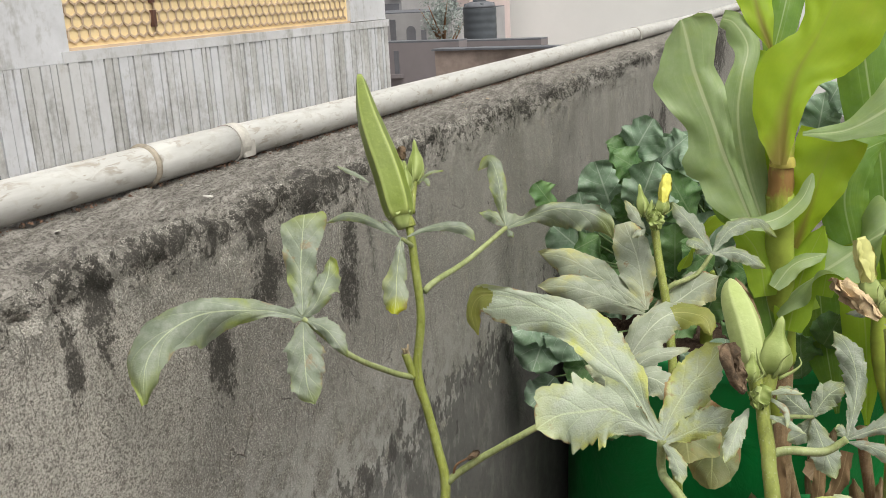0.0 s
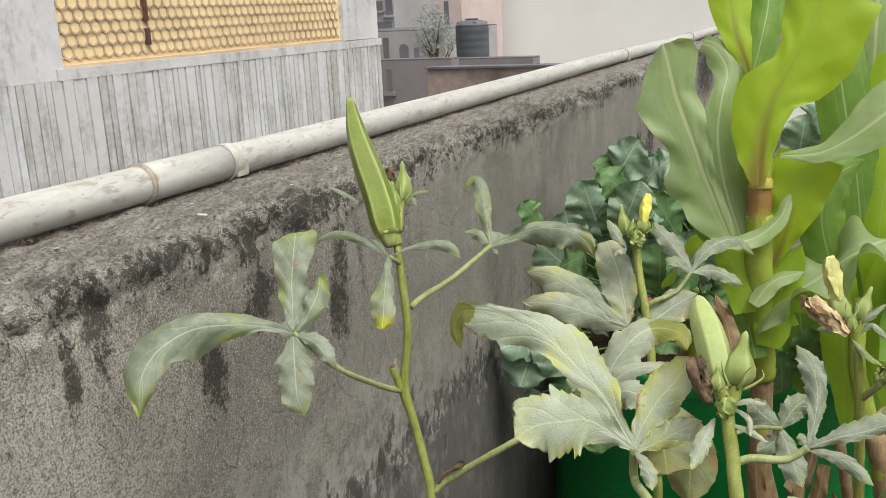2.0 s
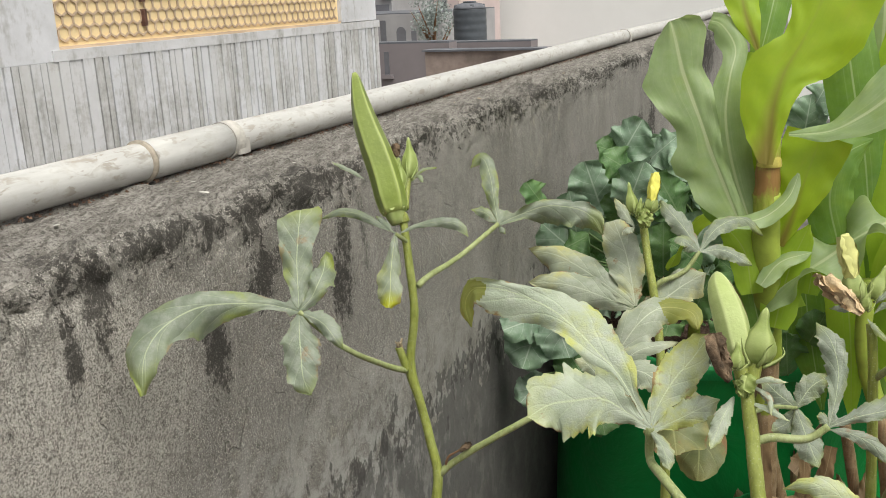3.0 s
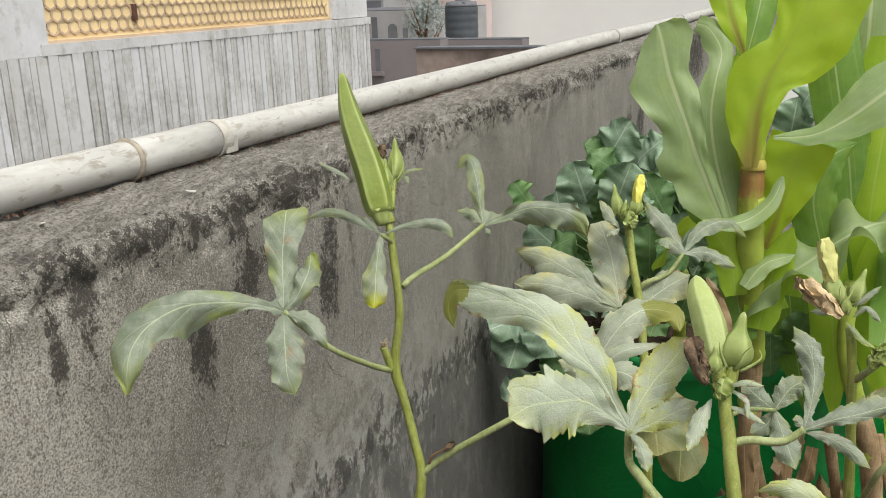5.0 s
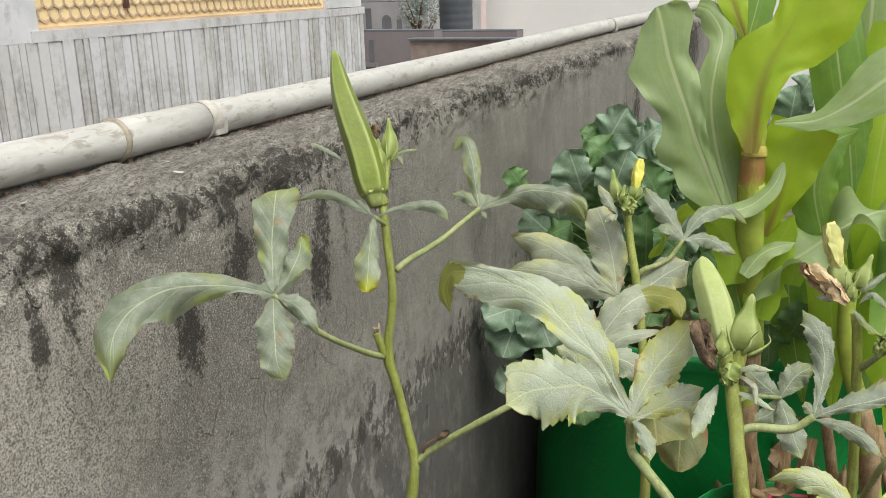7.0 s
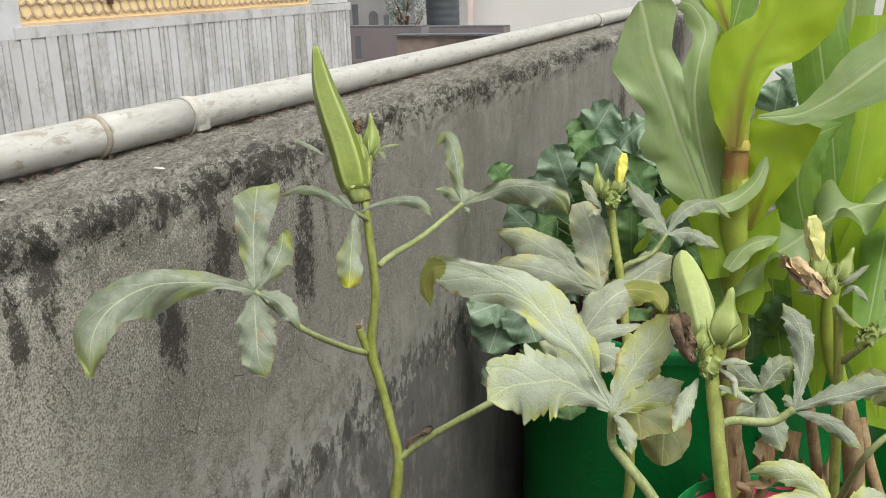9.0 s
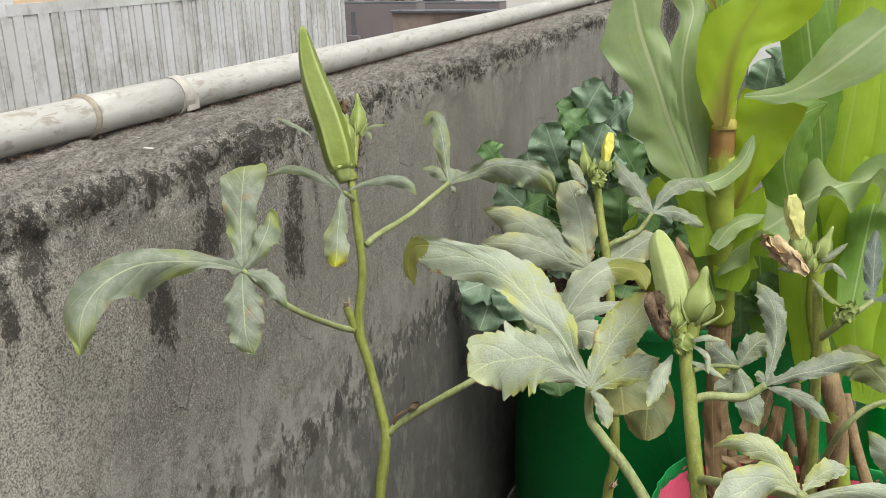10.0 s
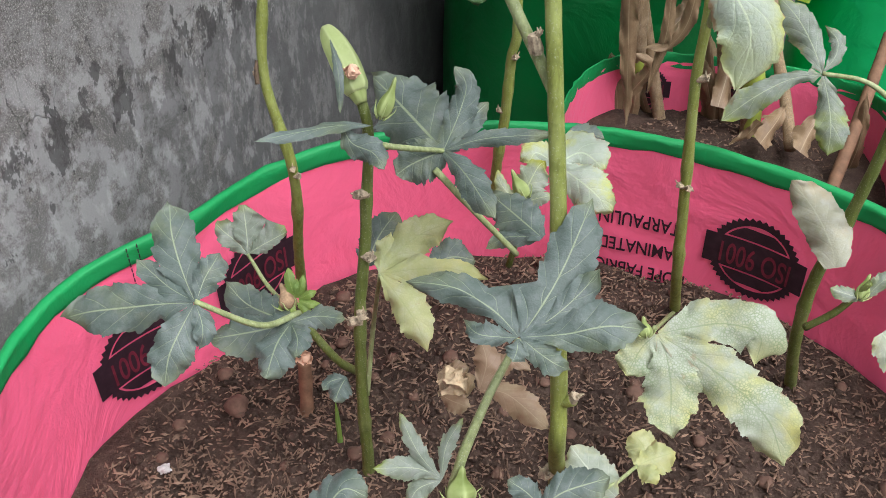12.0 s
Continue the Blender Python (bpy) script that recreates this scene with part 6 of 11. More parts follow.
stalk(okra3, "petiole", [(0.019, 0.672, 0.890), (-0.028, 0.690, 0.962), (-0.055, 0.700, 0.990), (-0.070, 0.727, 0.988), (-0.069, 0.720, 1.015)], 0.0042, 0.0030, "petiole", "", knots=())
scar(okra3, (0.005, 0.675, 0.919), (-0.2, -0.1, 0.9), 0.0045)
lobes = []
lobes.append(([(0.041, 0.745, 1.022), (0.044, 0.759, 1.038), (0.044, 0.772, 1.053), (0.038, 0.784, 1.067), (0.028, 0.800, 1.073)], 0.0091, {"profile": ((0, 0.10), (0.2, 0.41), (0.45, 0.82), (0.7, 1.00), (0.88, 0.73), (1, 0.04)), "right": ((0, 0.10), (0.2, 0.41), (0.45, 0.64), (0.7, 0.82), (0.88, 0.64), (1, 0.04)), "teeth": 0.3, "count": 9, "wave": 0.3}))
lobes.append(([(0.041, 0.745, 1.022), (0.057, 0.752, 1.028), (0.073, 0.758, 1.032), (0.089, 0.764, 1.037), (0.105, 0.769, 1.039)], 0.0096, {"profile": ((0, 0.10), (0.15, 0.33), (0.4, 0.83), (0.65, 1.00), (0.88, 0.50), (1, 0.04)), "right": ((0, 0.10), (0.15, 0.29), (0.4, 0.50), (0.65, 0.54), (0.88, 0.33), (1, 0.04)), "teeth": 0.2, "count": 9}))
lobes.append(([(0.042, 0.745, 1.020), (0.055, 0.745, 1.019), (0.068, 0.743, 1.014), (0.082, 0.737, 1.005)], 0.0055, {"profile": ((0, 0.10), (0.2, 0.57), (0.5, 1.00), (0.8, 0.71), (1, 0.04)), "right": ((0, 0.10), (0.2, 0.64), (0.5, 1.00), (0.8, 0.79), (1, 0.04)), "teeth": 0.25}))
lobes.append(([(0.040, 0.745, 1.022), (0.037, 0.748, 1.026), (0.033, 0.748, 1.027)], 0.0036, {"profile": ((0, 0.10), (0.4, 1.00), (0.75, 0.78), (1, 0.04)), "right": ((0, 0.10), (0.4, 1.00), (0.75, 0.89), (1, 0.04))}))
leaf(okra3, "leaf", lobes, "narrow lobed grey-green leaf", face=(0.04, -0.85, 0.52), web=0.1)
stalk(okra3, "petiole", [(-0.003, 0.729, 1.012), (0.008, 0.734, 1.014), (0.028, 0.741, 1.013), (0.041, 0.745, 1.022)], 0.0030, 0.0024, "petiole", "", knots=())
leaf(okra3, "leaf", [
    ([(0.016, 0.876, 0.972), (0.026, 0.885, 0.988), (0.039, 0.893, 0.996)], 0.0100, {}),
    ([(0.016, 0.876, 0.972), (0.001, 0.874, 0.984), (-0.010, 0.873, 0.995)], 0.0108, {}),
    ([(0.016, 0.876, 0.972), (0.025, 0.863, 0.956), (0.036, 0.850, 0.936)], 0.0112, {}),
    ([(0.016, 0.876, 0.972), (0.011, 0.871, 0.961), (-0.001, 0.864, 0.955)], 0.0076, {}),
], "", face=(0.2, -0.8, 0.5))
stalk(okra3, "petiole", [(-0.008, 0.747, 1.023), (0.001, 0.811, 1.000), (0.016, 0.876, 0.972)], 0.0018, 0.0016, "petiole", "", knots=())
lobes = []
lobes.append(([(0.066, 0.591, 1.039), (0.053, 0.594, 1.044), (0.042, 0.589, 1.040), (0.034, 0.579, 1.032), (0.032, 0.580, 1.019), (0.038, 0.588, 1.006)], 0.0134, {"profile": ((0, 0.10), (0.2, 0.50), (0.45, 0.82), (0.7, 1.00), (0.88, 0.64), (1, 0.04)), "right": ((0, 0.10), (0.2, 0.59), (0.45, 0.86), (0.7, 0.64), (0.88, 0.36), (1, 0.04)), "count": 5, "teeth": 0.15, "cup": 0.35}))
lobes.append(([(0.064, 0.592, 1.041), (0.055, 0.599, 1.049), (0.045, 0.603, 1.055), (0.034, 0.603, 1.056), (0.022, 0.607, 1.049)], 0.0073, {"profile": ((0, 0.10), (0.3, 0.58), (0.55, 1.00), (0.8, 0.58), (1, 0.04)), "right": ((0, 0.10), (0.3, 0.83), (0.55, 0.83), (0.8, 0.50), (1, 0.04)), "count": 6, "cup": 0.5}))
lobes.append(([(0.066, 0.592, 1.041), (0.070, 0.597, 1.045), (0.077, 0.602, 1.049), (0.086, 0.613, 1.045)], 0.0060, {"profile": ((0, 0.10), (0.3, 0.70), (0.6, 1.00), (0.85, 0.60), (1, 0.04)), "right": ((0, 0.10), (0.3, 0.80), (0.6, 0.80), (0.85, 0.50), (1, 0.04)), "count": 5, "cup": 0.4}))
lobes.append(([(0.067, 0.591, 1.038), (0.081, 0.596, 1.041), (0.098, 0.600, 1.043), (0.116, 0.601, 1.041), (0.132, 0.599, 1.037), (0.142, 0.605, 1.027), (0.144, 0.616, 1.009)], 0.0101, {"profile": ((0, 0.10), (0.12, 0.21), (0.35, 0.41), (0.55, 0.53), (0.72, 0.88), (0.84, 0.88), (0.94, 0.47), (1, 0.04)), "right": ((0, 0.10), (0.12, 0.24), (0.35, 0.53), (0.55, 0.71), (0.72, 0.71), (0.84, 1.00), (0.94, 0.59), (1, 0.04)), "count": 7, "teeth": 0.14, "cup": 0.55, "nl": 84}))
lobes.append(([(0.066, 0.589, 1.036), (0.077, 0.589, 1.034), (0.090, 0.584, 1.028), (0.104, 0.575, 1.016), (0.116, 0.561, 1.008), (0.125, 0.555, 0.994), (0.123, 0.553, 0.970)], 0.0157, {"profile": ((0, 0.10), (0.12, 0.13), (0.27, 0.33), (0.45, 0.63), (0.62, 0.85), (0.78, 1.00), (0.9, 0.78), (1, 0.04)), "right": ((0, 0.10), (0.12, 0.13), (0.27, 0.30), (0.45, 0.48), (0.62, 0.78), (0.78, 0.85), (0.9, 0.63), (1, 0.04)), "count": 8, "teeth": 0.16, "cup": 0.4, "nl": 96}))
leaf(okra3, "leaf_pale", lobes, "pale yellow-blotched drooping leaf", face=(0.10, -0.86, 0.50), web=0.08)
stalk(okra3, "petiole", [(0.002, 0.700, 0.972), (0.023, 0.670, 0.990), (0.066, 0.591, 1.039)], 0.0030, 0.0026, "petiole", "", knots=())

okra5 = thing("okra_plant", "okra plant with yellow flower bud and whitish leaves", "okra plant", "okra plants in the bag")
S5 = [(-0.183, 1.216, 0.335), (-0.157, 1.157, 0.501), (-0.145, 1.152, 0.590), (-0.140, 1.156, 0.666), (-0.135, 1.160, 0.693), (-0.141, 1.175, 0.771), (-0.153, 1.205, 0.867), (-0.166, 1.230, 0.929), (-0.181, 1.254, 0.979), (-0.190, 1.273, 1.013)]
stalk(okra5, "stem", S5, 0.0072, 0.0050, "stem", knots=(0.3, 0.42, 0.7))
bud(okra5, [(-0.183, 1.275, 1.029), (-0.182, 1.279, 1.041), (-0.181, 1.285, 1.057)], 0.0078)
furled(okra5, [(-0.182, 1.276, 1.038), (-0.181, 1.283, 1.058), (-0.179, 1.289, 1.072)], 0.0088, "petal", "yellow furled petals")
crumple(okra5, "calyx", [(-0.184, 1.253, 1.013), (-0.188, 1.258, 1.036)], 0.0105, "calyx", "")
bud(okra5, [(-0.202, 1.267, 1.028), (-0.206, 1.271, 1.045), (-0.211, 1.280, 1.064)], 0.0075)
bud(okra5, [(-0.190, 1.259, 1.023), (-0.193, 1.262, 1.037), (-0.192, 1.266, 1.048)], 0.0060)
leaf(okra5, "leaf_mildew", [
    ([(-0.197, 1.253, 1.014), (-0.209, 1.253, 1.030), (-0.222, 1.254, 1.049)], 0.0074, {}),
    ([(-0.197, 1.253, 1.014), (-0.203, 1.239, 1.013), (-0.208, 1.235, 1.007)], 0.0060, {}),
], "")
lobes = []
lobes.append(([(-0.190, 1.226, 0.920), (-0.230, 1.242, 0.939), (-0.272, 1.257, 0.957), (-0.305, 1.266, 0.967), (-0.341, 1.277, 0.966)], 0.0272, {"profile": ((0, 0.10), (0.2, 0.47), (0.5, 1.00), (0.75, 1.00), (0.92, 0.53), (1, 0.04)), "right": ((0, 0.10), (0.2, 0.41), (0.5, 0.71), (0.75, 0.59), (0.92, 0.29), (1, 0.04)), "teeth": 0.08}))
lobes.append(([(-0.191, 1.224, 0.916), (-0.235, 1.233, 0.927), (-0.279, 1.232, 0.938), (-0.329, 1.231, 0.937)], 0.0220, {"profile": ((0, 0.10), (0.2, 0.57), (0.45, 1.00), (0.7, 0.86), (0.88, 0.50), (1, 0.04)), "right": ((0, 0.10), (0.2, 0.50), (0.45, 1.00), (0.7, 0.86), (0.88, 0.50), (1, 0.04)), "teeth": 0.12}))
lobes.append(([(-0.189, 1.226, 0.920), (-0.200, 1.251, 0.948), (-0.214, 1.276, 0.977), (-0.235, 1.302, 1.008)], 0.0284, {"profile": ((0, 0.10), (0.2, 0.56), (0.45, 0.94), (0.7, 1.00), (0.88, 0.78), (1, 0.44)), "right": ((0, 0.10), (0.2, 0.44), (0.45, 0.67), (0.7, 0.67), (0.88, 0.56), (1, 0.44)), "teeth": 0.10, "cup": 0.2}))
lobes.append(([(-0.185, 1.227, 0.917), (-0.158, 1.237, 0.928), (-0.134, 1.252, 0.945), (-0.110, 1.263, 0.959)], 0.0245, {"profile": ((0, 0.10), (0.2, 0.44), (0.5, 1.00), (0.8, 0.81), (1, 0.04)), "right": ((0, 0.10), (0.2, 0.38), (0.5, 0.88), (0.8, 0.88), (1, 0.04)), "teeth": 0.14}))
leaf(okra5, "leaf_mildew", lobes, "large whitish leaf with browned edges", face=(0.13, -0.88, 0.46), web=0.15)
leaf(okra5, "leaf", [
    ([(-0.121, 1.274, 0.982), (-0.106, 1.321, 1.002), (-0.080, 1.366, 1.004), (-0.057, 1.390, 0.976)], 0.0114, {}),
    ([(-0.121, 1.274, 0.982), (-0.092, 1.286, 0.982), (-0.059, 1.284, 0.966)], 0.0102, {}),
    ([(-0.121, 1.274, 0.982), (-0.142, 1.285, 1.008), (-0.172, 1.284, 1.042)], 0.0130, {}),
    ([(-0.121, 1.274, 0.982), (-0.138, 1.261, 0.998), (-0.139, 1.248, 0.994)], 0.0109, {}),
], "", face=(0.1, -0.7, 0.7))
stalk(okra5, "petiole", [(-0.170, 1.246, 0.940), (-0.161, 1.247, 0.948), (-0.136, 1.261, 0.959), (-0.121, 1.274, 0.982)], 0.0036, 0.0026, "petiole", "", knots=())
leaf(okra5, "leaf_olive", [
    ([(-0.131, 1.076, 0.875), (-0.112, 1.051, 0.858), (-0.100, 1.020, 0.836)], 0.0335, {"profile": ROUND_LEAF, "teeth": 0.05}),
    ([(-0.131, 1.076, 0.875), (-0.092, 1.091, 0.827), (-0.085, 1.070, 0.782)], 0.0302, {"profile": ROUND_LEAF, "teeth": 0.05}),
], "", face=(0, -0.9, 0.45))
scar(okra5, (-0.149, 1.150, 0.593), (-0.8, -0.4, 0.4), 0.0040)
scar(okra5, (-0.136, 1.153, 0.667), (0.7, -0.6, 0.3), 0.0040)

okra4 = thing("okra_plant", "okra plant with cream flower and wilted petals", "okra plant", "okra plants in the bag")
S4 = [(0.099, 1.140, 0.335), (0.095, 1.075, 0.463), (0.089, 1.057, 0.588), (0.082, 1.046, 0.724), (0.083, 1.044, 0.801), (0.075, 1.047, 0.946), (0.070, 1.050, 0.987)]
stalk(okra4, "stem", S4, 0.0072, 0.0044, "stem", knots=(0.25, 0.45))
bud(okra4, [(0.057, 1.047, 1.011), (0.051, 1.056, 1.029), (0.046, 1.062, 1.047)], 0.0098)
furled(okra4, [(0.051, 1.052, 1.030), (0.046, 1.056, 1.049), (0.042, 1.060, 1.066)], 0.0104, "petal_pale", "cream furled petals")
crumple(okra4, "wilted_flower", [(0.061, 1.029, 1.004), (0.044, 1.028, 1.022), (0.025, 1.027, 1.035)], 0.0085, "wilt", "drooping tan wilted petals")
bud(okra4, [(0.070, 1.058, 1.009), (0.074, 1.063, 1.022), (0.080, 1.074, 1.039)], 0.0078)
bud(okra4, [(0.065, 1.047, 1.001), (0.063, 1.050, 1.014), (0.062, 1.054, 1.026)], 0.0050)
leaf(okra4, "leaf", [
    ([(0.072, 1.051, 1.006), (0.078, 1.051, 1.015), (0.094, 1.062, 1.027)], 0.0031, {}),
], "")
leaf(okra4, "leaf", [
    ([(0.072, 1.049, 0.998), (0.083, 1.051, 1.008), (0.096, 1.047, 0.996)], 0.0037, {}),
], "")
leaf(okra4, "leaf", [
    ([(0.066, 1.045, 0.994), (0.081, 1.041, 0.980), (0.094, 1.038, 0.972)], 0.0035, {}),
], "")
leaf(okra4, "leaf", [
    ([(0.060, 1.045, 1.001), (0.045, 1.040, 1.004), (0.033, 1.035, 1.004)], 0.0036, {}),
], "")
leaf(okra4, "leaf_dark", [
    ([(0.120, 1.052, 0.976), (0.119, 1.072, 1.000), (0.119, 1.098, 1.033)], 0.0087, {"face": (0.2, -0.95, 0.2)}),
    ([(0.120, 1.052, 0.976), (0.144, 1.064, 0.984), (0.178, 1.080, 0.987)], 0.0068, {}),
    ([(0.120, 1.052, 0.976), (0.144, 1.052, 0.982), (0.165, 1.055, 0.970)], 0.0062, {}),
    ([(0.120, 1.052, 0.976), (0.116, 1.052, 0.981), (0.112, 1.052, 0.985)], 0.0048, {}),
], "")
stalk(okra4, "petiole", [(0.079, 1.046, 0.936), (0.093, 1.032, 0.957), (0.120, 1.052, 0.976)], 0.0034, 0.0024, "petiole", "", knots=())
crumple(okra4, "dry_pod", [(0.088, 1.020, 0.961), (0.103, 1.028, 0.979)], 0.0080, "calyx", "")
lobes = []
lobes.append(([(0.144, 0.987, 0.911), (0.166, 1.004, 0.936), (0.186, 1.022, 0.962), (0.201, 1.036, 0.983)], 0.0238, {"profile": ((0, 0.10), (0.2, 0.39), (0.5, 1.00), (0.8, 0.79), (1, 0.04)), "right": ((0, 0.10), (0.2, 0.30), (0.5, 0.67), (0.8, 0.61), (1, 0.04)), "count": 5, "teeth": 0.12, "cup": 0.2}))
lobes.append(([(0.144, 0.987, 0.911), (0.175, 0.992, 0.918), (0.205, 0.998, 0.927), (0.233, 0.999, 0.929)], 0.0266, {"profile": ((0, 0.10), (0.2, 0.30), (0.5, 0.76), (0.8, 0.59), (1, 0.04)), "right": ((0, 0.10), (0.2, 0.41), (0.5, 1.00), (0.8, 0.70), (1, 0.04)), "count": 5, "teeth": 0.12, "cup": 0.25}))
lobes.append(([(0.144, 0.987, 0.911), (0.124, 0.999, 0.929), (0.108, 1.004, 0.937), (0.085, 1.004, 0.936)], 0.0192, {"profile": ((0, 0.10), (0.25, 0.54), (0.55, 1.00), (0.8, 0.85), (1, 0.04)), "right": ((0, 0.10), (0.25, 0.38), (0.55, 0.65), (0.8, 0.58), (1, 0.04)), "count": 4, "teeth": 0.14, "cup": 0.2}))
lobes.append(([(0.145, 0.986, 0.910), (0.163, 0.981, 0.902), (0.180, 0.977, 0.896), (0.196, 0.974, 0.892)], 0.0145, {"profile": ((0, 0.10), (0.25, 0.55), (0.55, 1.00), (0.8, 0.85), (1, 0.04)), "right": ((0, 0.10), (0.25, 0.65), (0.55, 0.90), (0.8, 0.75), (1, 0.04)), "count": 4, "teeth": 0.16}))
leaf(okra4, "leaf_olive", lobes, "old greyish leaf with browned edges", face=(-0.02, -0.90, 0.43), web=0.3)
stalk(okra4, "petiole", [(0.086, 1.044, 0.782), (0.099, 0.975, 0.871), (0.119, 0.974, 0.903), (0.144, 0.987, 0.911)], 0.0036, 0.0026, "petiole", "", knots=())
scar(okra4, (0.092, 1.052, 0.590), (0.5, -0.8, 0.3), 0.0042)
scar(okra4, (0.085, 1.053, 0.591), (-0.6, -0.7, 0.4), 0.0042)
scar(okra4, (0.088, 1.044, 0.726), (0.9, -0.3, 0.4), 0.0042)

okra2 = thing("okra_plant", "short okra plant with one small pale pod", "okra plant", "okra plants in the bag")
S2 = [(-0.178, 0.748, 0.335), (-0.172, 0.740, 0.404), (-0.168, 0.735, 0.504), (-0.161, 0.735, 0.610), (-0.153, 0.738, 0.674), (-0.148, 0.743, 0.737), (-0.140, 0.738, 0.795), (-0.142, 0.735, 0.826)]
stalk(okra2, "stem", S2, 0.0068, 0.0042, "stem_low", knots=(0.25, 0.5, 0.8))
pod(okra2, [(-0.145, 0.735, 0.833), (-0.158, 0.745, 0.851), (-0.175, 0.758, 0.865), (-0.183, 0.763, 0.867)], 0.0115, "pod_pale", "small pale plump okra pod", 6, "pod", True)
crumple(okra2, "dry_flower", [(-0.145, 0.727, 0.848), (-0.145, 0.731, 0.858)], 0.0068, "wilt_pink", "withered pink flower remnant", sheets=4)
leaf(okra2, "leaf_dark", [
    ([(-0.131, 0.724, 0.813), (-0.149, 0.708, 0.819), (-0.171, 0.679, 0.825), (-0.192, 0.658, 0.826)], 0.0064, {}),
], "", face=(0, -0.5, 0.85))
leaf(okra2, "leaf_dark", [
    ([(-0.151, 0.716, 0.813), (-0.141, 0.711, 0.803), (-0.125, 0.712, 0.797), (-0.115, 0.708, 0.787)], 0.0112, {}),
], "", face=(0.3, -0.85, 0.4))
bud(okra2, [(-0.124, 0.728, 0.819), (-0.120, 0.739, 0.832), (-0.118, 0.747, 0.844)], 0.0056)
leaf(okra2, "leaf_dark", [
    ([(-0.109, 0.822, 0.737), (-0.102, 0.846, 0.763), (-0.101, 0.862, 0.782), (-0.113, 0.868, 0.795)], 0.0134, {"profile": BROAD_LOBE}),
    ([(-0.109, 0.822, 0.737), (-0.101, 0.869, 0.742), (-0.090, 0.894, 0.750)], 0.0135, {"profile": BROAD_LOBE}),
    ([(-0.109, 0.822, 0.737), (-0.171, 0.867, 0.754), (-0.200, 0.885, 0.763)], 0.0345, {"profile": BROAD_LOBE}),
    ([(-0.109, 0.822, 0.737), (-0.132, 0.806, 0.729), (-0.144, 0.796, 0.721)], 0.0200, {"profile": BROAD_LOBE}),
    ([(-0.109, 0.822, 0.737), (-0.073, 0.832, 0.750), (-0.013, 0.846, 0.757)], 0.0078, {}),
    ([(-0.109, 0.822, 0.737), (-0.078, 0.792, 0.736), (-0.043, 0.756, 0.725)], 0.0142, {}),
], "blue-green lobed leaf with curled tip", face=(0.1, -0.75, 0.6))
stalk(okra2, "petiole", [(-0.153, 0.787, 0.755), (-0.135, 0.801, 0.747), (-0.109, 0.822, 0.737)], 0.0030, 0.0022, "petiole", "", knots=())
scar(okra2, (-0.150, 0.738, 0.738), (-0.4, -0.9, 0.2), 0.0047)
scar(okra2, (-0.158, 0.730, 0.611), (0.5, -0.85, 0.2), 0.0047)
scar(okra2, (-0.164, 0.730, 0.601), (-0.5, -0.8, 0.2), 0.0047)
scar(okra2, (-0.148, 0.735, 0.676), (0.8, -0.5, 0.3), 0.0047)

okra6 = thing("okra_plant", "young okra plant with brown-tinged leaf by the bag edge", "okra plant", "okra plants in the bag")
S6 = [(0.251, 1.040, 0.335), (0.236, 1.002, 0.450), (0.235, 0.990, 0.541), (0.248, 0.983, 0.628), (0.259, 0.979, 0.719), (0.263, 0.980, 0.826)]
stalk(okra6, "stem", S6, 0.0075, 0.0048, "stem_low", knots=(0.35, 0.6))
leaf(okra6, "leaf_tan", [
    ([(0.244, 0.944, 0.598), (0.235, 0.957, 0.617), (0.215, 0.979, 0.637), (0.190, 0.997, 0.654)], 0.0217, {"profile": BROAD_LOBE, "teeth": 0.08}),
], "pale brownish drooping leaf", face=(-0.2, -0.85, 0.5))
stalk(okra6, "side_shoot", [(0.233, 0.942, 0.519), (0.256, 0.937, 0.552), (0.277, 0.938, 0.593)], 0.0040, 0.0030, "stem_low", "", knots=())
bud(okra6, [(0.271, 0.934, 0.574), (0.274, 0.942, 0.582), (0.277, 0.952, 0.593)], 0.0060)
leaf(okra6, "leaf", [
    ([(0.276, 0.936, 0.574), (0.260, 0.933, 0.578), (0.243, 0.931, 0.583)], 0.0079, {}),
    ([(0.276, 0.936, 0.574), (0.287, 0.942, 0.593), (0.300, 0.953, 0.601)], 0.0081, {}),
], "")
leaf(okra6, "leaf_mildew", [
    ([(0.292, 0.897, 0.569), (0.307, 0.884, 0.563), (0.331, 0.878, 0.562)], 0.0213, {"profile": BROAD_LOBE}),
], "")
lobes = []
lobes.append(([(0.211, 1.208, 0.670), (0.195, 1.227, 0.693), (0.174, 1.246, 0.715), (0.148, 1.273, 0.729)], 0.0185, {"profile": ((0, 0.10), (0.2, 0.62), (0.5, 1.00), (0.75, 1.00), (0.9, 0.54), (1, 0.04)), "right": ((0, 0.10), (0.2, 0.54), (0.5, 0.92), (0.75, 0.92), (0.9, 0.46), (1, 0.04)), "count": 5, "teeth": 0.12}))
lobes.append(([(0.212, 1.209, 0.671), (0.221, 1.222, 0.686), (0.220, 1.234, 0.700), (0.205, 1.254, 0.707)], 0.0099, {"profile": ((0, 0.10), (0.3, 0.71), (0.7, 0.86), (1, 0.04)), "right": ((0, 0.10), (0.3, 0.86), (0.7, 1.00), (1, 0.04)), "cup": 0.6}))
lobes.append(([(0.210, 1.206, 0.669), (0.179, 1.200, 0.662), (0.145, 1.184, 0.643), (0.112, 1.171, 0.612)], 0.0172, {"profile": ((0, 0.10), (0.2, 0.42), (0.5, 0.92), (0.75, 1.00), (0.9, 0.58), (1, 0.04)), "right": ((0, 0.10), (0.2, 0.42), (0.5, 0.83), (0.75, 1.00), (0.9, 0.58), (1, 0.04)), "count": 6, "teeth": 0.14}))
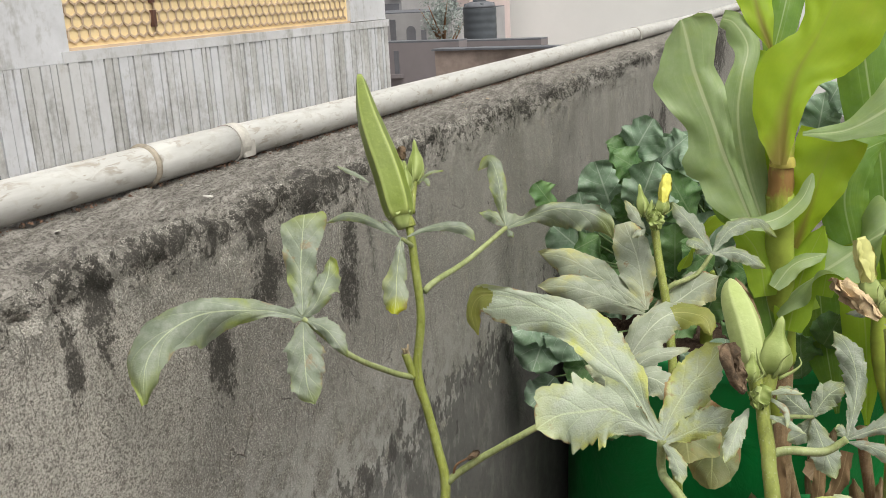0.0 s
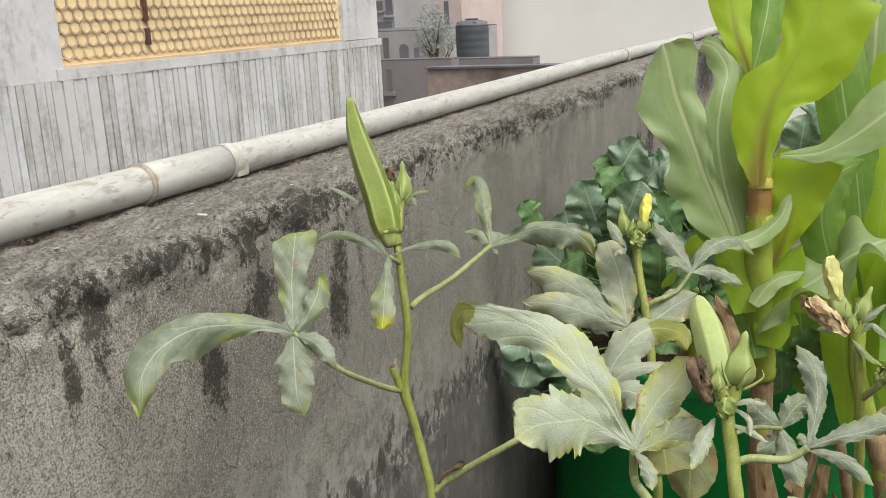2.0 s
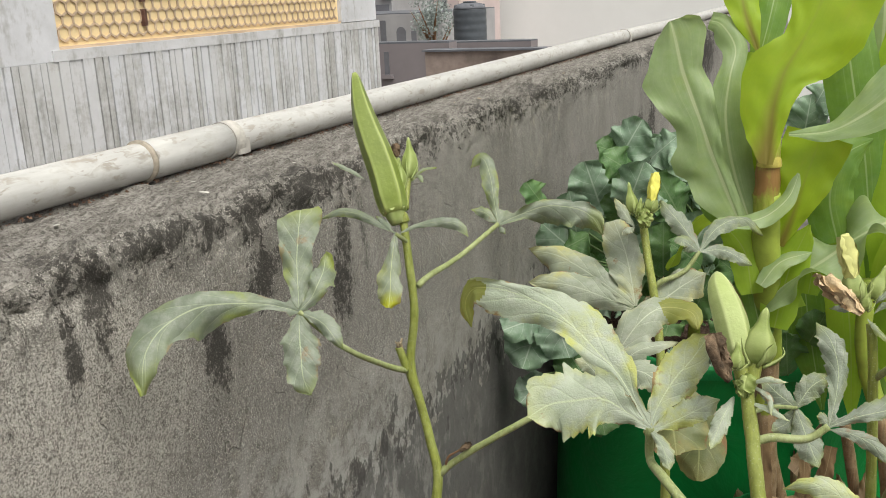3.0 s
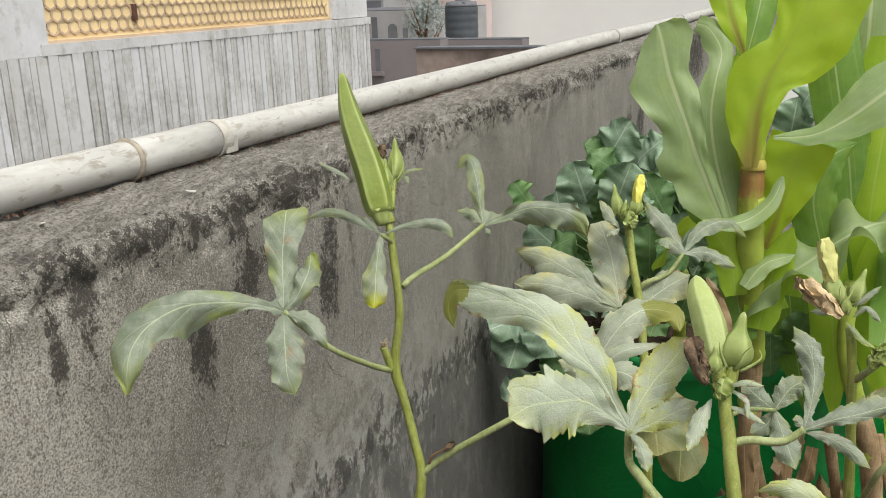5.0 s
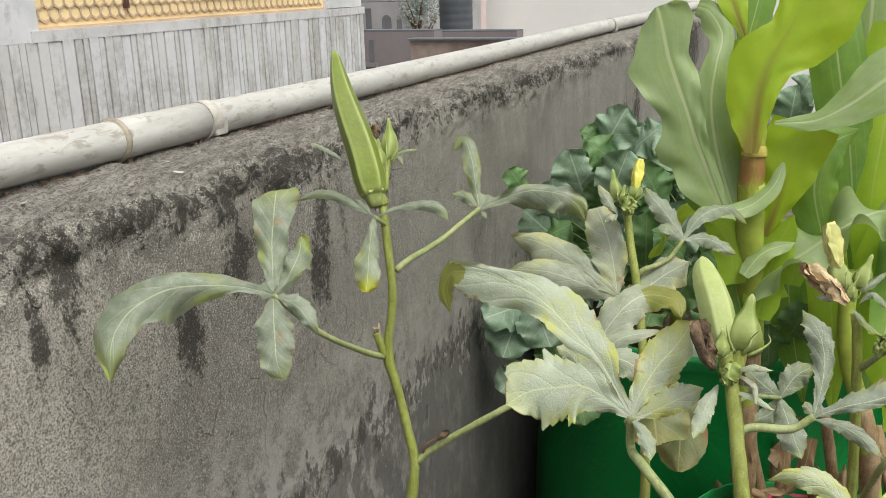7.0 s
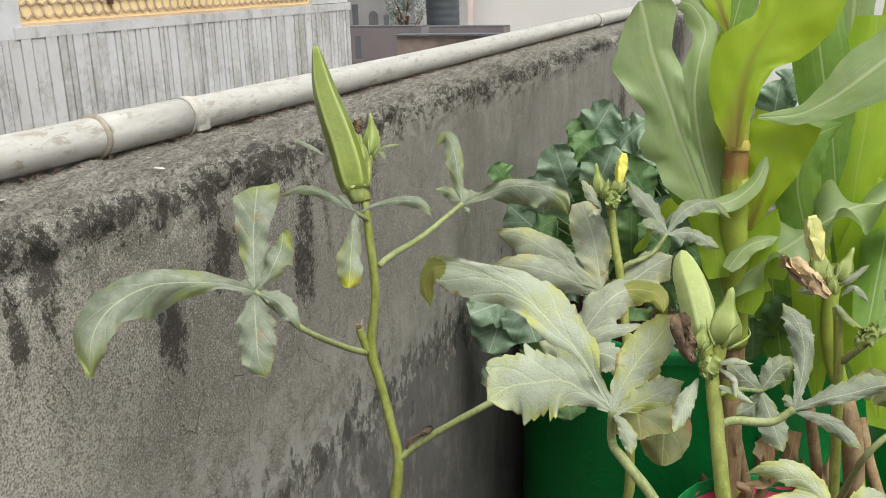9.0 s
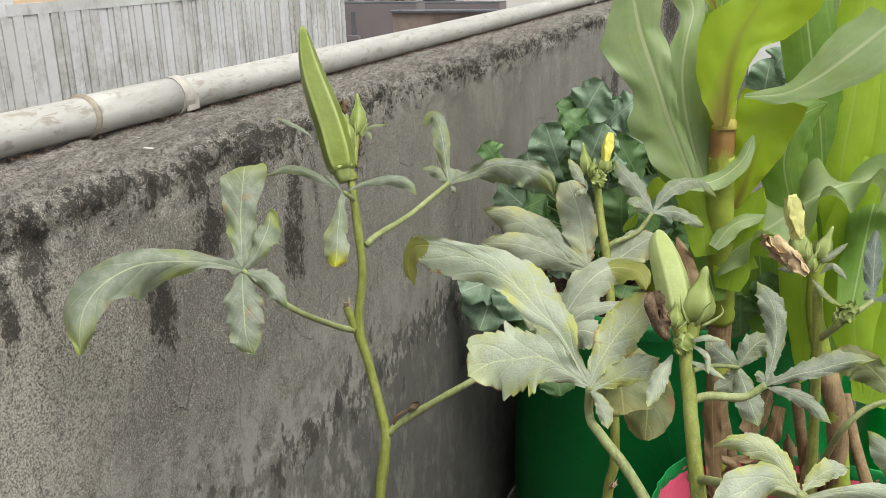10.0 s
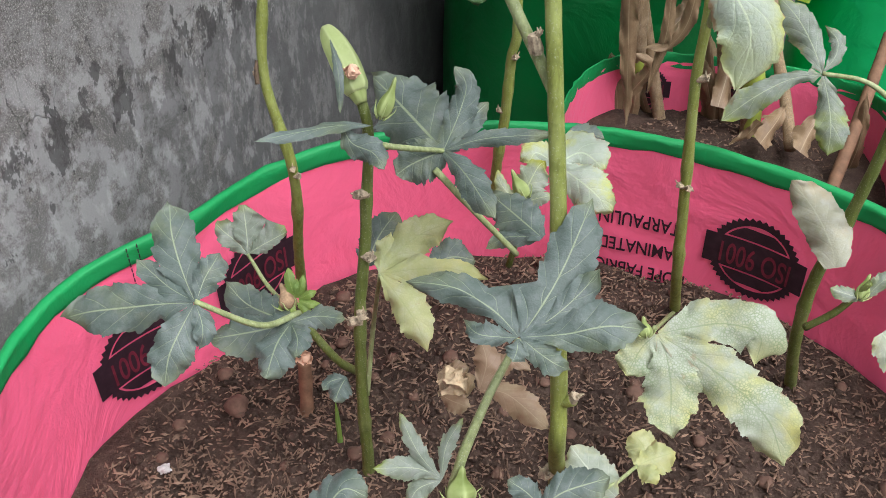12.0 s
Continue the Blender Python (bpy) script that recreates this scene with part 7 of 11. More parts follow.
lobes.append(([(0.212, 1.207, 0.669), (0.223, 1.188, 0.647), (0.231, 1.168, 0.624), (0.234, 1.157, 0.595)], 0.0190, {"profile": ((0, 0.10), (0.2, 0.52), (0.5, 1.00), (0.75, 0.96), (0.9, 0.74), (1, 0.04)), "right": ((0, 0.10), (0.2, 0.52), (0.5, 0.89), (0.75, 0.89), (0.9, 0.67), (1, 0.04)), "count": 6, "teeth": 0.2}))
leaf(okra6, "leaf", lobes, "hanging grey leaf with yellow tip", face=(-0.05, -0.85, 0.52), web=0.1)
stalk(okra6, "petiole", [(0.319, 1.184, 0.631), (0.265, 1.210, 0.663), (0.211, 1.208, 0.670)], 0.0034, 0.0026, "petiole", "", knots=())

shoot1 = thing("okra_shoot", "low okra shoot with blue-green lobed leaves", "okra shoot", "okra shoots in the bag")
lobes = []
lobes.append(([(-0.274, 0.655, 0.657), (-0.289, 0.668, 0.667), (-0.304, 0.683, 0.680), (-0.317, 0.699, 0.692), (-0.331, 0.722, 0.700)], 0.0214, {"profile": ((0, 0.10), (0.2, 0.55), (0.5, 1.00), (0.72, 0.85), (0.9, 0.65), (1, 0.04)), "right": ((0, 0.10), (0.2, 0.60), (0.5, 0.90), (0.72, 0.95), (0.9, 0.75), (1, 0.04)), "count": 4.5, "teeth": 0.18}))
lobes.append(([(-0.275, 0.655, 0.657), (-0.299, 0.659, 0.662), (-0.320, 0.666, 0.668), (-0.338, 0.672, 0.674)], 0.0116, {"profile": ((0, 0.10), (0.3, 0.91), (0.6, 1.00), (0.85, 0.82), (1, 0.04)), "right": ((0, 0.10), (0.3, 0.64), (0.6, 0.82), (0.85, 0.73), (1, 0.04)), "count": 4}))
lobes.append(([(-0.275, 0.654, 0.656), (-0.301, 0.648, 0.653), (-0.334, 0.638, 0.648), (-0.364, 0.629, 0.643), (-0.391, 0.626, 0.631)], 0.0233, {"profile": ((0, 0.10), (0.2, 0.45), (0.45, 0.95), (0.7, 1.00), (0.88, 0.68), (1, 0.04)), "right": ((0, 0.10), (0.2, 0.55), (0.45, 0.91), (0.7, 1.00), (0.88, 0.73), (1, 0.04)), "count": 4.5, "teeth": 0.18}))
lobes.append(([(-0.274, 0.653, 0.655), (-0.278, 0.636, 0.643), (-0.281, 0.616, 0.628), (-0.282, 0.602, 0.605)], 0.0197, {"profile": ((0, 0.10), (0.2, 0.58), (0.45, 1.00), (0.7, 1.00), (0.88, 0.58), (1, 0.04)), "right": ((0, 0.10), (0.2, 0.53), (0.45, 0.89), (0.7, 0.95), (0.88, 0.58), (1, 0.04)), "count": 4.5, "teeth": 0.18}))
lobes.append(([(-0.273, 0.654, 0.655), (-0.263, 0.644, 0.647), (-0.258, 0.635, 0.640), (-0.263, 0.632, 0.626)], 0.0114, {"profile": ((0, 0.10), (0.3, 0.82), (0.6, 1.00), (1, 0.04)), "right": ((0, 0.10), (0.3, 0.73), (0.6, 0.82), (1, 0.04))}))
lobes.append(([(-0.273, 0.656, 0.657), (-0.272, 0.671, 0.669), (-0.269, 0.683, 0.677), (-0.266, 0.691, 0.684)], 0.0147, {"profile": ((0, 0.10), (0.3, 0.71), (0.6, 0.86), (0.85, 0.57), (1, 0.04)), "right": ((0, 0.10), (0.3, 0.86), (0.6, 1.00), (0.85, 0.79), (1, 0.04)), "count": 4}))
leaf(shoot1, "leaf_dark", lobes, "grey-green five-lobed leaf", face=(0.34, -0.61, 0.71), web=0.36, cup=0.25)
stalk(shoot1, "petiole", [(-0.213, 0.717, 0.608), (-0.232, 0.680, 0.620), (-0.274, 0.655, 0.657)], 0.0032, 0.0024, "petiole", "", knots=())
leaf(shoot1, "leaf_dark", [
    ([(-0.215, 0.703, 0.608), (-0.240, 0.690, 0.603), (-0.281, 0.670, 0.598)], 0.0223, {"profile": MID_LOBE}),
    ([(-0.215, 0.703, 0.608), (-0.215, 0.675, 0.607), (-0.214, 0.648, 0.591)], 0.0219, {"profile": MID_LOBE}),
    ([(-0.215, 0.703, 0.608), (-0.194, 0.714, 0.612), (-0.166, 0.714, 0.616)], 0.0116, {}),
    ([(-0.215, 0.703, 0.608), (-0.199, 0.684, 0.610), (-0.193, 0.667, 0.604)], 0.0120, {}),
    ([(-0.215, 0.703, 0.608), (-0.272, 0.725, 0.595), (-0.301, 0.737, 0.606)], 0.0214, {"profile": MID_LOBE}),
], "", face=(0, -0.5, 0.87))
lobes = []
lobes.append(([(-0.300, 0.779, 0.608), (-0.314, 0.785, 0.615), (-0.330, 0.789, 0.622), (-0.341, 0.793, 0.627)], 0.0157, {"profile": ((0, 0.10), (0.3, 0.62), (0.6, 0.77), (0.85, 0.54), (1, 0.04)), "right": ((0, 0.10), (0.3, 0.77), (0.6, 1.00), (0.85, 0.69), (1, 0.04))}))
lobes.append(([(-0.300, 0.780, 0.609), (-0.305, 0.790, 0.621), (-0.310, 0.799, 0.632), (-0.316, 0.809, 0.644)], 0.0156, {"profile": ((0, 0.10), (0.3, 0.77), (0.6, 1.00), (0.85, 0.65), (1, 0.04)), "right": ((0, 0.10), (0.3, 0.77), (0.6, 0.92), (0.85, 0.62), (1, 0.04))}))
lobes.append(([(-0.299, 0.780, 0.609), (-0.288, 0.787, 0.616), (-0.277, 0.793, 0.622), (-0.265, 0.800, 0.629)], 0.0101, {"profile": ((0, 0.10), (0.3, 0.94), (0.6, 1.00), (0.85, 0.47), (1, 0.04)), "right": ((0, 0.10), (0.3, 0.94), (0.6, 0.71), (0.85, 0.35), (1, 0.04))}))
leaf(shoot1, "leaf", lobes, "", face=(0.29, -0.70, 0.66), web=0.7, cup=0.15)
stalk(shoot1, "petiole", [(-0.247, 0.744, 0.590), (-0.274, 0.762, 0.592), (-0.300, 0.779, 0.608)], 0.0024, 0.0018, "petiole", "", knots=())
bud(shoot1, [(-0.227, 0.722, 0.605), (-0.231, 0.727, 0.614), (-0.238, 0.732, 0.625)], 0.0075, "bud_brown", "small brown withering flower bud")
leaf(shoot1, "leaf_young", [([(-0.223, 0.729, 0.613), (-0.227, 0.731, 0.629), (-0.232, 0.740, 0.638)], 0.0062, {"nl": 24})], "", "leaflet")
leaf(shoot1, "leaf_young", [([(-0.221, 0.730, 0.613), (-0.217, 0.733, 0.626), (-0.218, 0.741, 0.633)], 0.0040, {"nl": 24})], "", "leaflet")
leaf(shoot1, "leaf_young", [([(-0.220, 0.730, 0.612), (-0.209, 0.731, 0.620), (-0.205, 0.738, 0.619)], 0.0048, {"nl": 24})], "", "leaflet")
leaf(shoot1, "leaf_young", [([(-0.220, 0.729, 0.611), (-0.207, 0.727, 0.612), (-0.200, 0.733, 0.609)], 0.0046, {"nl": 24})], "", "leaflet")
leaf(shoot1, "leaf_young", [([(-0.221, 0.728, 0.609), (-0.210, 0.723, 0.607), (-0.206, 0.724, 0.599)], 0.0044, {"nl": 24})], "", "leaflet")
leaf(shoot1, "leaf_young", [([(-0.224, 0.727, 0.610), (-0.222, 0.718, 0.606), (-0.219, 0.718, 0.598)], 0.0042, {"nl": 24})], "", "leaflet")
leaf(shoot1, "leaf_young", [([(-0.222, 0.730, 0.613), (-0.222, 0.730, 0.625), (-0.223, 0.738, 0.629)], 0.0036, {"nl": 24})], "", "leaflet")
leaf(shoot1, "leaf_young", [([(-0.226, 0.727, 0.611), (-0.229, 0.719, 0.613), (-0.236, 0.717, 0.606)], 0.0034, {"nl": 24})], "", "leaflet")
stalk(shoot1, "stem", [(-0.244, 0.883, 0.360), (-0.248, 0.839, 0.420), (-0.283, 0.842, 0.460), (-0.297, 0.850, 0.470)], 0.0055, 0.0042, "stem_low", "", knots=())
leaf(shoot1, "leaf_dark", [
    ([(-0.166, 0.703, 0.554), (-0.168, 0.691, 0.549), (-0.168, 0.680, 0.544)], 0.0121, {}),
    ([(-0.166, 0.703, 0.554), (-0.179, 0.696, 0.551), (-0.184, 0.689, 0.545)], 0.0076, {}),
], "", face=(0, -0.6, 0.8))

stake = thing("plant_stump", "cut brown okra stump standing in the soil", "stump", "")
stalk(stake, "stump", [(-0.277, 0.801, 0.350), (-0.280, 0.812, 0.390), (-0.280, 0.818, 0.430)], 0.0085, 0.0078, "stem_wood", "", knots=())
crumple(stake, "torn_top", [(-0.214, 0.711, 0.552), (-0.213, 0.716, 0.558)], 0.0090, "wilt_pink", "")

shoot2 = thing("okra_shoot", "low okra shoot with broad dark green leaf", "okra shoot", "okra shoots in the bag")
lobes = []
lobes.append(([(0.027, 0.576, 0.775), (0.036, 0.596, 0.788), (0.043, 0.619, 0.803), (0.047, 0.640, 0.816), (0.049, 0.666, 0.822)], 0.0178, {"profile": ((0, 0.10), (0.2, 0.39), (0.45, 0.74), (0.65, 0.87), (0.85, 0.61), (1, 0.04)), "right": ((0, 0.10), (0.2, 0.48), (0.45, 1.00), (0.65, 0.96), (0.85, 0.65), (1, 0.04)), "count": 4.5, "teeth": 0.2}))
lobes.append(([(0.026, 0.576, 0.775), (0.009, 0.585, 0.782), (-0.015, 0.592, 0.788), (-0.033, 0.592, 0.789), (-0.055, 0.596, 0.782)], 0.0116, {"profile": ((0, 0.10), (0.2, 0.40), (0.45, 0.80), (0.7, 0.87), (0.88, 0.47), (1, 0.04)), "right": ((0, 0.10), (0.2, 0.60), (0.45, 1.00), (0.7, 0.93), (0.88, 0.53), (1, 0.04)), "count": 4, "cup": 0.7}))
lobes.append(([(0.025, 0.575, 0.775), (0.013, 0.573, 0.774), (0.001, 0.572, 0.774), (-0.011, 0.583, 0.771)], 0.0099, {"profile": ((0, 0.10), (0.3, 0.54), (0.6, 0.62), (0.85, 0.38), (1, 0.04)), "right": ((0, 0.10), (0.3, 0.69), (0.6, 1.00), (0.85, 0.54), (1, 0.04)), "count": 4}))
lobes.append(([(0.027, 0.576, 0.775), (0.053, 0.584, 0.778), (0.076, 0.593, 0.783), (0.097, 0.604, 0.777)], 0.0173, {"profile": ((0, 0.10), (0.2, 0.35), (0.45, 0.74), (0.7, 1.00), (0.88, 0.57), (1, 0.04)), "right": ((0, 0.10), (0.2, 0.35), (0.45, 0.74), (0.7, 0.87), (0.88, 0.57), (1, 0.04)), "count": 4.5, "teeth": 0.2}))
lobes.append(([(0.028, 0.576, 0.774), (0.041, 0.571, 0.770), (0.052, 0.568, 0.767), (0.060, 0.574, 0.759)], 0.0090, {"profile": ((0, 0.10), (0.3, 0.83), (0.6, 1.00), (1, 0.04)), "right": ((0, 0.10), (0.3, 0.92), (0.6, 1.00), (1, 0.04))}))
lobes.append(([(0.027, 0.576, 0.775), (0.044, 0.591, 0.784), (0.057, 0.608, 0.794), (0.065, 0.617, 0.806)], 0.0114, {"profile": ((0, 0.10), (0.3, 0.60), (0.6, 0.80), (0.85, 0.67), (1, 0.04)), "right": ((0, 0.10), (0.3, 0.73), (0.6, 1.00), (0.85, 0.73), (1, 0.04)), "count": 4, "teeth": 0.2}))
lobes.append(([(0.026, 0.575, 0.774), (0.027, 0.569, 0.770), (0.026, 0.563, 0.766)], 0.0083, {"profile": ((0, 0.10), (0.4, 1.00), (0.75, 0.73), (1, 0.04)), "right": ((0, 0.10), (0.4, 0.91), (0.75, 0.73), (1, 0.04))}))
leaf(shoot2, "leaf_dark", lobes, "dark blue-green broad lobed leaf", face=(0.13, -0.65, 0.75), web=0.3, cup=0.25)
stalk(shoot2, "petiole", [(-0.025, 0.591, 0.585), (-0.022, 0.612, 0.608), (-0.011, 0.647, 0.645), (0.002, 0.677, 0.675)], 0.0045, 0.0030, "petiole", "", knots=())
bud(shoot2, [(-0.015, 0.582, 0.586), (-0.018, 0.590, 0.596), (-0.019, 0.599, 0.608)], 0.0100, "calyx")
stalk(shoot2, "stem", [(-0.059, 0.681, 0.360), (-0.060, 0.692, 0.400), (-0.025, 0.591, 0.585)], 0.0060, 0.0050, "stem_low", "", knots=())
leaf(shoot2, "leaf_dark", [
    ([(-0.102, 0.514, 0.591), (-0.099, 0.531, 0.610), (-0.090, 0.543, 0.621), (-0.073, 0.545, 0.616)], 0.0184, {"profile": MID_LOBE}),
], "", face=(0, -0.5, 0.87))
leaf(shoot2, "leaf", [
    ([(-0.030, 0.582, 0.608), (-0.050, 0.588, 0.625), (-0.072, 0.607, 0.641)], 0.0067, {"teeth": 0.3}),
    ([(-0.030, 0.582, 0.608), (-0.031, 0.598, 0.628), (-0.023, 0.614, 0.644)], 0.0060, {"teeth": 0.3}),
    ([(-0.030, 0.582, 0.608), (-0.048, 0.581, 0.615), (-0.079, 0.570, 0.616)], 0.0090, {}),
    ([(-0.030, 0.582, 0.608), (-0.045, 0.572, 0.603), (-0.050, 0.561, 0.592)], 0.0084, {}),
], "", face=(0, -0.6, 0.8))
leaf(shoot2, "leaf_dark", [
    ([(0.047, 0.582, 0.607), (0.060, 0.594, 0.616), (0.089, 0.611, 0.623)], 0.0160, {"profile": MID_LOBE}),
    ([(0.047, 0.582, 0.607), (0.034, 0.585, 0.616), (0.020, 0.586, 0.623)], 0.0105, {}),
], "", face=(0, -0.5, 0.87))
leaf(shoot2, "leaf_mildew", [
    ([(0.093, 0.643, 0.562), (0.072, 0.660, 0.560), (0.049, 0.674, 0.571)], 0.0187, {"profile": MID_LOBE}),
], "", face=(0, -0.5, 0.87))
leaf(shoot2, "leaf_yellow", [
    ([(0.103, 0.689, 0.549), (0.112, 0.696, 0.552), (0.131, 0.707, 0.557)], 0.0141, {"profile": MID_LOBE}),
    ([(0.103, 0.689, 0.549), (0.106, 0.706, 0.552), (0.094, 0.712, 0.563)], 0.0145, {"profile": MID_LOBE}),
    ([(0.103, 0.689, 0.549), (0.115, 0.682, 0.551), (0.121, 0.679, 0.544)], 0.0093, {}),
], "small pale yellow leaf", face=(0, -0.5, 0.87))
stalk(shoot2, "petiole", [(0.058, 0.615, 0.576), (0.087, 0.653, 0.561), (0.103, 0.689, 0.549)], 0.0020, 0.0015, "petiole", "", knots=())

shoot3 = thing("okra_shoot", "bleached yellow okra leaf on a low side shoot", "okra shoot", "okra shoots in the bag")
lobes = []
lobes.append(([(0.098, 0.796, 0.602), (0.123, 0.805, 0.608), (0.152, 0.813, 0.614), (0.181, 0.810, 0.612), (0.183, 0.801, 0.586)], 0.0249, {"profile": ((0, 0.10), (0.15, 0.52), (0.3, 0.96), (0.5, 0.91), (0.7, 1.00), (0.86, 0.87), (1, 0.04)), "right": ((0, 0.10), (0.15, 0.30), (0.3, 0.52), (0.5, 0.65), (0.7, 0.87), (0.86, 0.57), (1, 0.04)), "count": 6, "teeth": 0.12, "cup": 0.25, "nl": 84}))
lobes.append(([(0.097, 0.796, 0.601), (0.109, 0.781, 0.590), (0.118, 0.759, 0.574), (0.122, 0.740, 0.560), (0.127, 0.727, 0.550)], 0.0269, {"profile": ((0, 0.10), (0.15, 0.40), (0.4, 0.88), (0.65, 0.88), (0.85, 0.56), (1, 0.04)), "right": ((0, 0.10), (0.15, 0.40), (0.4, 0.80), (0.65, 1.00), (0.85, 0.60), (1, 0.04)), "count": 5.5, "teeth": 0.2, "nl": 84}))
lobes.append(([(0.098, 0.796, 0.601), (0.132, 0.786, 0.593), (0.169, 0.771, 0.582), (0.200, 0.754, 0.569), (0.219, 0.734, 0.541)], 0.0266, {"profile": ((0, 0.10), (0.15, 0.48), (0.35, 0.88), (0.55, 0.88), (0.75, 1.00), (0.9, 0.68), (1, 0.04)), "right": ((0, 0.10), (0.15, 0.48), (0.35, 0.80), (0.55, 0.92), (0.75, 0.92), (0.9, 0.68), (1, 0.04)), "count": 7, "teeth": 0.16, "cup": 0.2, "nl": 96}))
lobes.append(([(0.096, 0.795, 0.601), (0.086, 0.783, 0.592), (0.078, 0.762, 0.576)], 0.0197, {"profile": ((0, 0.10), (0.25, 0.72), (0.55, 1.00), (0.82, 0.78), (1, 0.04)), "right": ((0, 0.10), (0.25, 0.67), (0.55, 0.94), (0.82, 0.78), (1, 0.04)), "count": 4, "teeth": 0.2}))
leaf(shoot3, "leaf_chloro", lobes, "bleached pale yellow leaf with net veins", face=(0.02, -0.69, 0.72), web=0.36, cup=0.2)
stalk(shoot3, "petiole", [(0.099, 1.140, 0.335), (0.080, 0.896, 0.500), (0.094, 0.798, 0.606)], 0.0030, 0.0024, "petiole", "", knots=())
bud(shoot3, [(0.088, 0.783, 0.607), (0.085, 0.789, 0.615), (0.083, 0.793, 0.621)], 0.0060)

shoot4 = thing("okra_shoot", "yellowed okra leaf on a low side shoot", "okra shoot", "okra shoots in the bag")
lobes = []
lobes.append(([(-0.161, 0.783, 0.615), (-0.149, 0.802, 0.631), (-0.130, 0.818, 0.645), (-0.104, 0.830, 0.656)], 0.0210, {"profile": ((0, 0.10), (0.25, 0.67), (0.5, 1.00), (0.75, 0.83), (1, 0.04)), "right": ((0, 0.10), (0.25, 0.50), (0.5, 0.83), (0.75, 0.72), (1, 0.04)), "count": 6, "teeth": 0.22}))
lobes.append(([(-0.161, 0.783, 0.615), (-0.126, 0.792, 0.623), (-0.094, 0.797, 0.627), (-0.059, 0.795, 0.625)], 0.0150, {"profile": ((0, 0.10), (0.25, 0.54), (0.5, 0.62), (0.75, 0.69), (1, 0.04)), "right": ((0, 0.10), (0.25, 0.77), (0.5, 1.00), (0.75, 0.85), (1, 0.04)), "count": 5}))
lobes.append(([(-0.161, 0.783, 0.615), (-0.136, 0.769, 0.602), (-0.114, 0.754, 0.589), (-0.101, 0.744, 0.568)], 0.0184, {"profile": ((0, 0.10), (0.25, 0.62), (0.5, 1.00), (0.75, 0.88), (1, 0.04)), "right": ((0, 0.10), (0.25, 0.56), (0.5, 0.88), (0.75, 0.88), (1, 0.04)), "count": 7, "teeth": 0.2}))
lobes.append(([(-0.161, 0.783, 0.615), (-0.162, 0.798, 0.628), (-0.161, 0.814, 0.642)], 0.0141, {"profile": ((0, 0.10), (0.3, 0.67), (0.65, 0.75), (1, 0.04)), "right": ((0, 0.10), (0.3, 0.92), (0.65, 1.00), (1, 0.04)), "count": 4}))
leaf(shoot4, "leaf_yellow", lobes, "pale yellow leaf with toothed lobes", face=(0.21, -0.70, 0.69), web=0.45)
leaf(shoot4, "leaf_dark", [
    ([(-0.195, 0.826, 0.584), (-0.193, 0.853, 0.600), (-0.184, 0.882, 0.614)], 0.0207, {"profile": ROUND_LEAF}),
], "", face=(0, -0.7, 0.7))
leaf(shoot4, "leaf_dark", [
    ([(-0.153, 0.890, 0.545), (-0.134, 0.910, 0.546), (-0.113, 0.924, 0.536)], 0.0223, {"profile": MID_LOBE}),
], "", face=(0, -0.7, 0.7))
stalk(shoot4, "petiole", [(-0.197, 0.801, 0.420), (-0.194, 0.825, 0.500), (-0.161, 0.783, 0.615)], 0.0030, 0.0020, "petiole", "", knots=())
leaf(shoot4, "leaf_dry", [
    ([(-0.040, 0.710, 0.572), (-0.039, 0.726, 0.591), (-0.050, 0.743, 0.600)], 0.0130, {}),
    ([(-0.040, 0.710, 0.572), (-0.014, 0.709, 0.575), (0.027, 0.690, 0.566)], 0.0136, {}),
    ([(-0.040, 0.710, 0.572), (-0.021, 0.733, 0.591), (-0.001, 0.735, 0.584)], 0.0089, {}),
], "dry brown leaf lying low", face=(0, -0.6, 0.8))
crumple(shoot4, "dry_leaf", [(-0.078, 0.732, 0.566), (-0.057, 0.716, 0.553)], 0.0180, "wilt", "")
leaf(shoot4, "leaf_dry", [
    ([(-0.076, 0.709, 0.554), (-0.070, 0.724, 0.570), (-0.057, 0.732, 0.573)], 0.0126, {}),
    ([(-0.076, 0.709, 0.554), (-0.063, 0.703, 0.557), (-0.046, 0.698, 0.560)], 0.0100, {}),
], "", face=(0, -0.5, 0.87))

shoot5 = thing("okra_shoot", "low okra shoot with pale green leaves at the back", "okra shoot", "okra shoots in the bag")
leaf(shoot5, "leaf_pale", [
    ([(-0.045, 0.998, 0.628), (-0.021, 1.014, 0.637), (0.006, 1.003, 0.628)], 0.0266, {"profile": MID_LOBE}),
    ([(-0.045, 0.998, 0.628), (-0.032, 1.036, 0.636), (-0.022, 1.046, 0.643)], 0.0228, {"profile": MID_LOBE}),
    ([(-0.045, 0.998, 0.628), (-0.005, 0.970, 0.625), (0.026, 0.955, 0.610)], 0.0237, {"profile": MID_LOBE}),
    ([(-0.045, 0.998, 0.628), (-0.067, 0.998, 0.638), (-0.071, 0.980, 0.634)], 0.0162, {}),
], "", face=(0, -0.7, 0.7))
leaf(shoot5, "leaf_dark", [
    ([(-0.053, 1.079, 0.615), (-0.036, 1.087, 0.618), (-0.010, 1.092, 0.612)], 0.0133, {}),
], "", face=(0, -0.7, 0.7))
bud(shoot5, [(-0.063, 0.942, 0.617), (-0.075, 0.949, 0.631), (-0.082, 0.954, 0.641)], 0.0080)
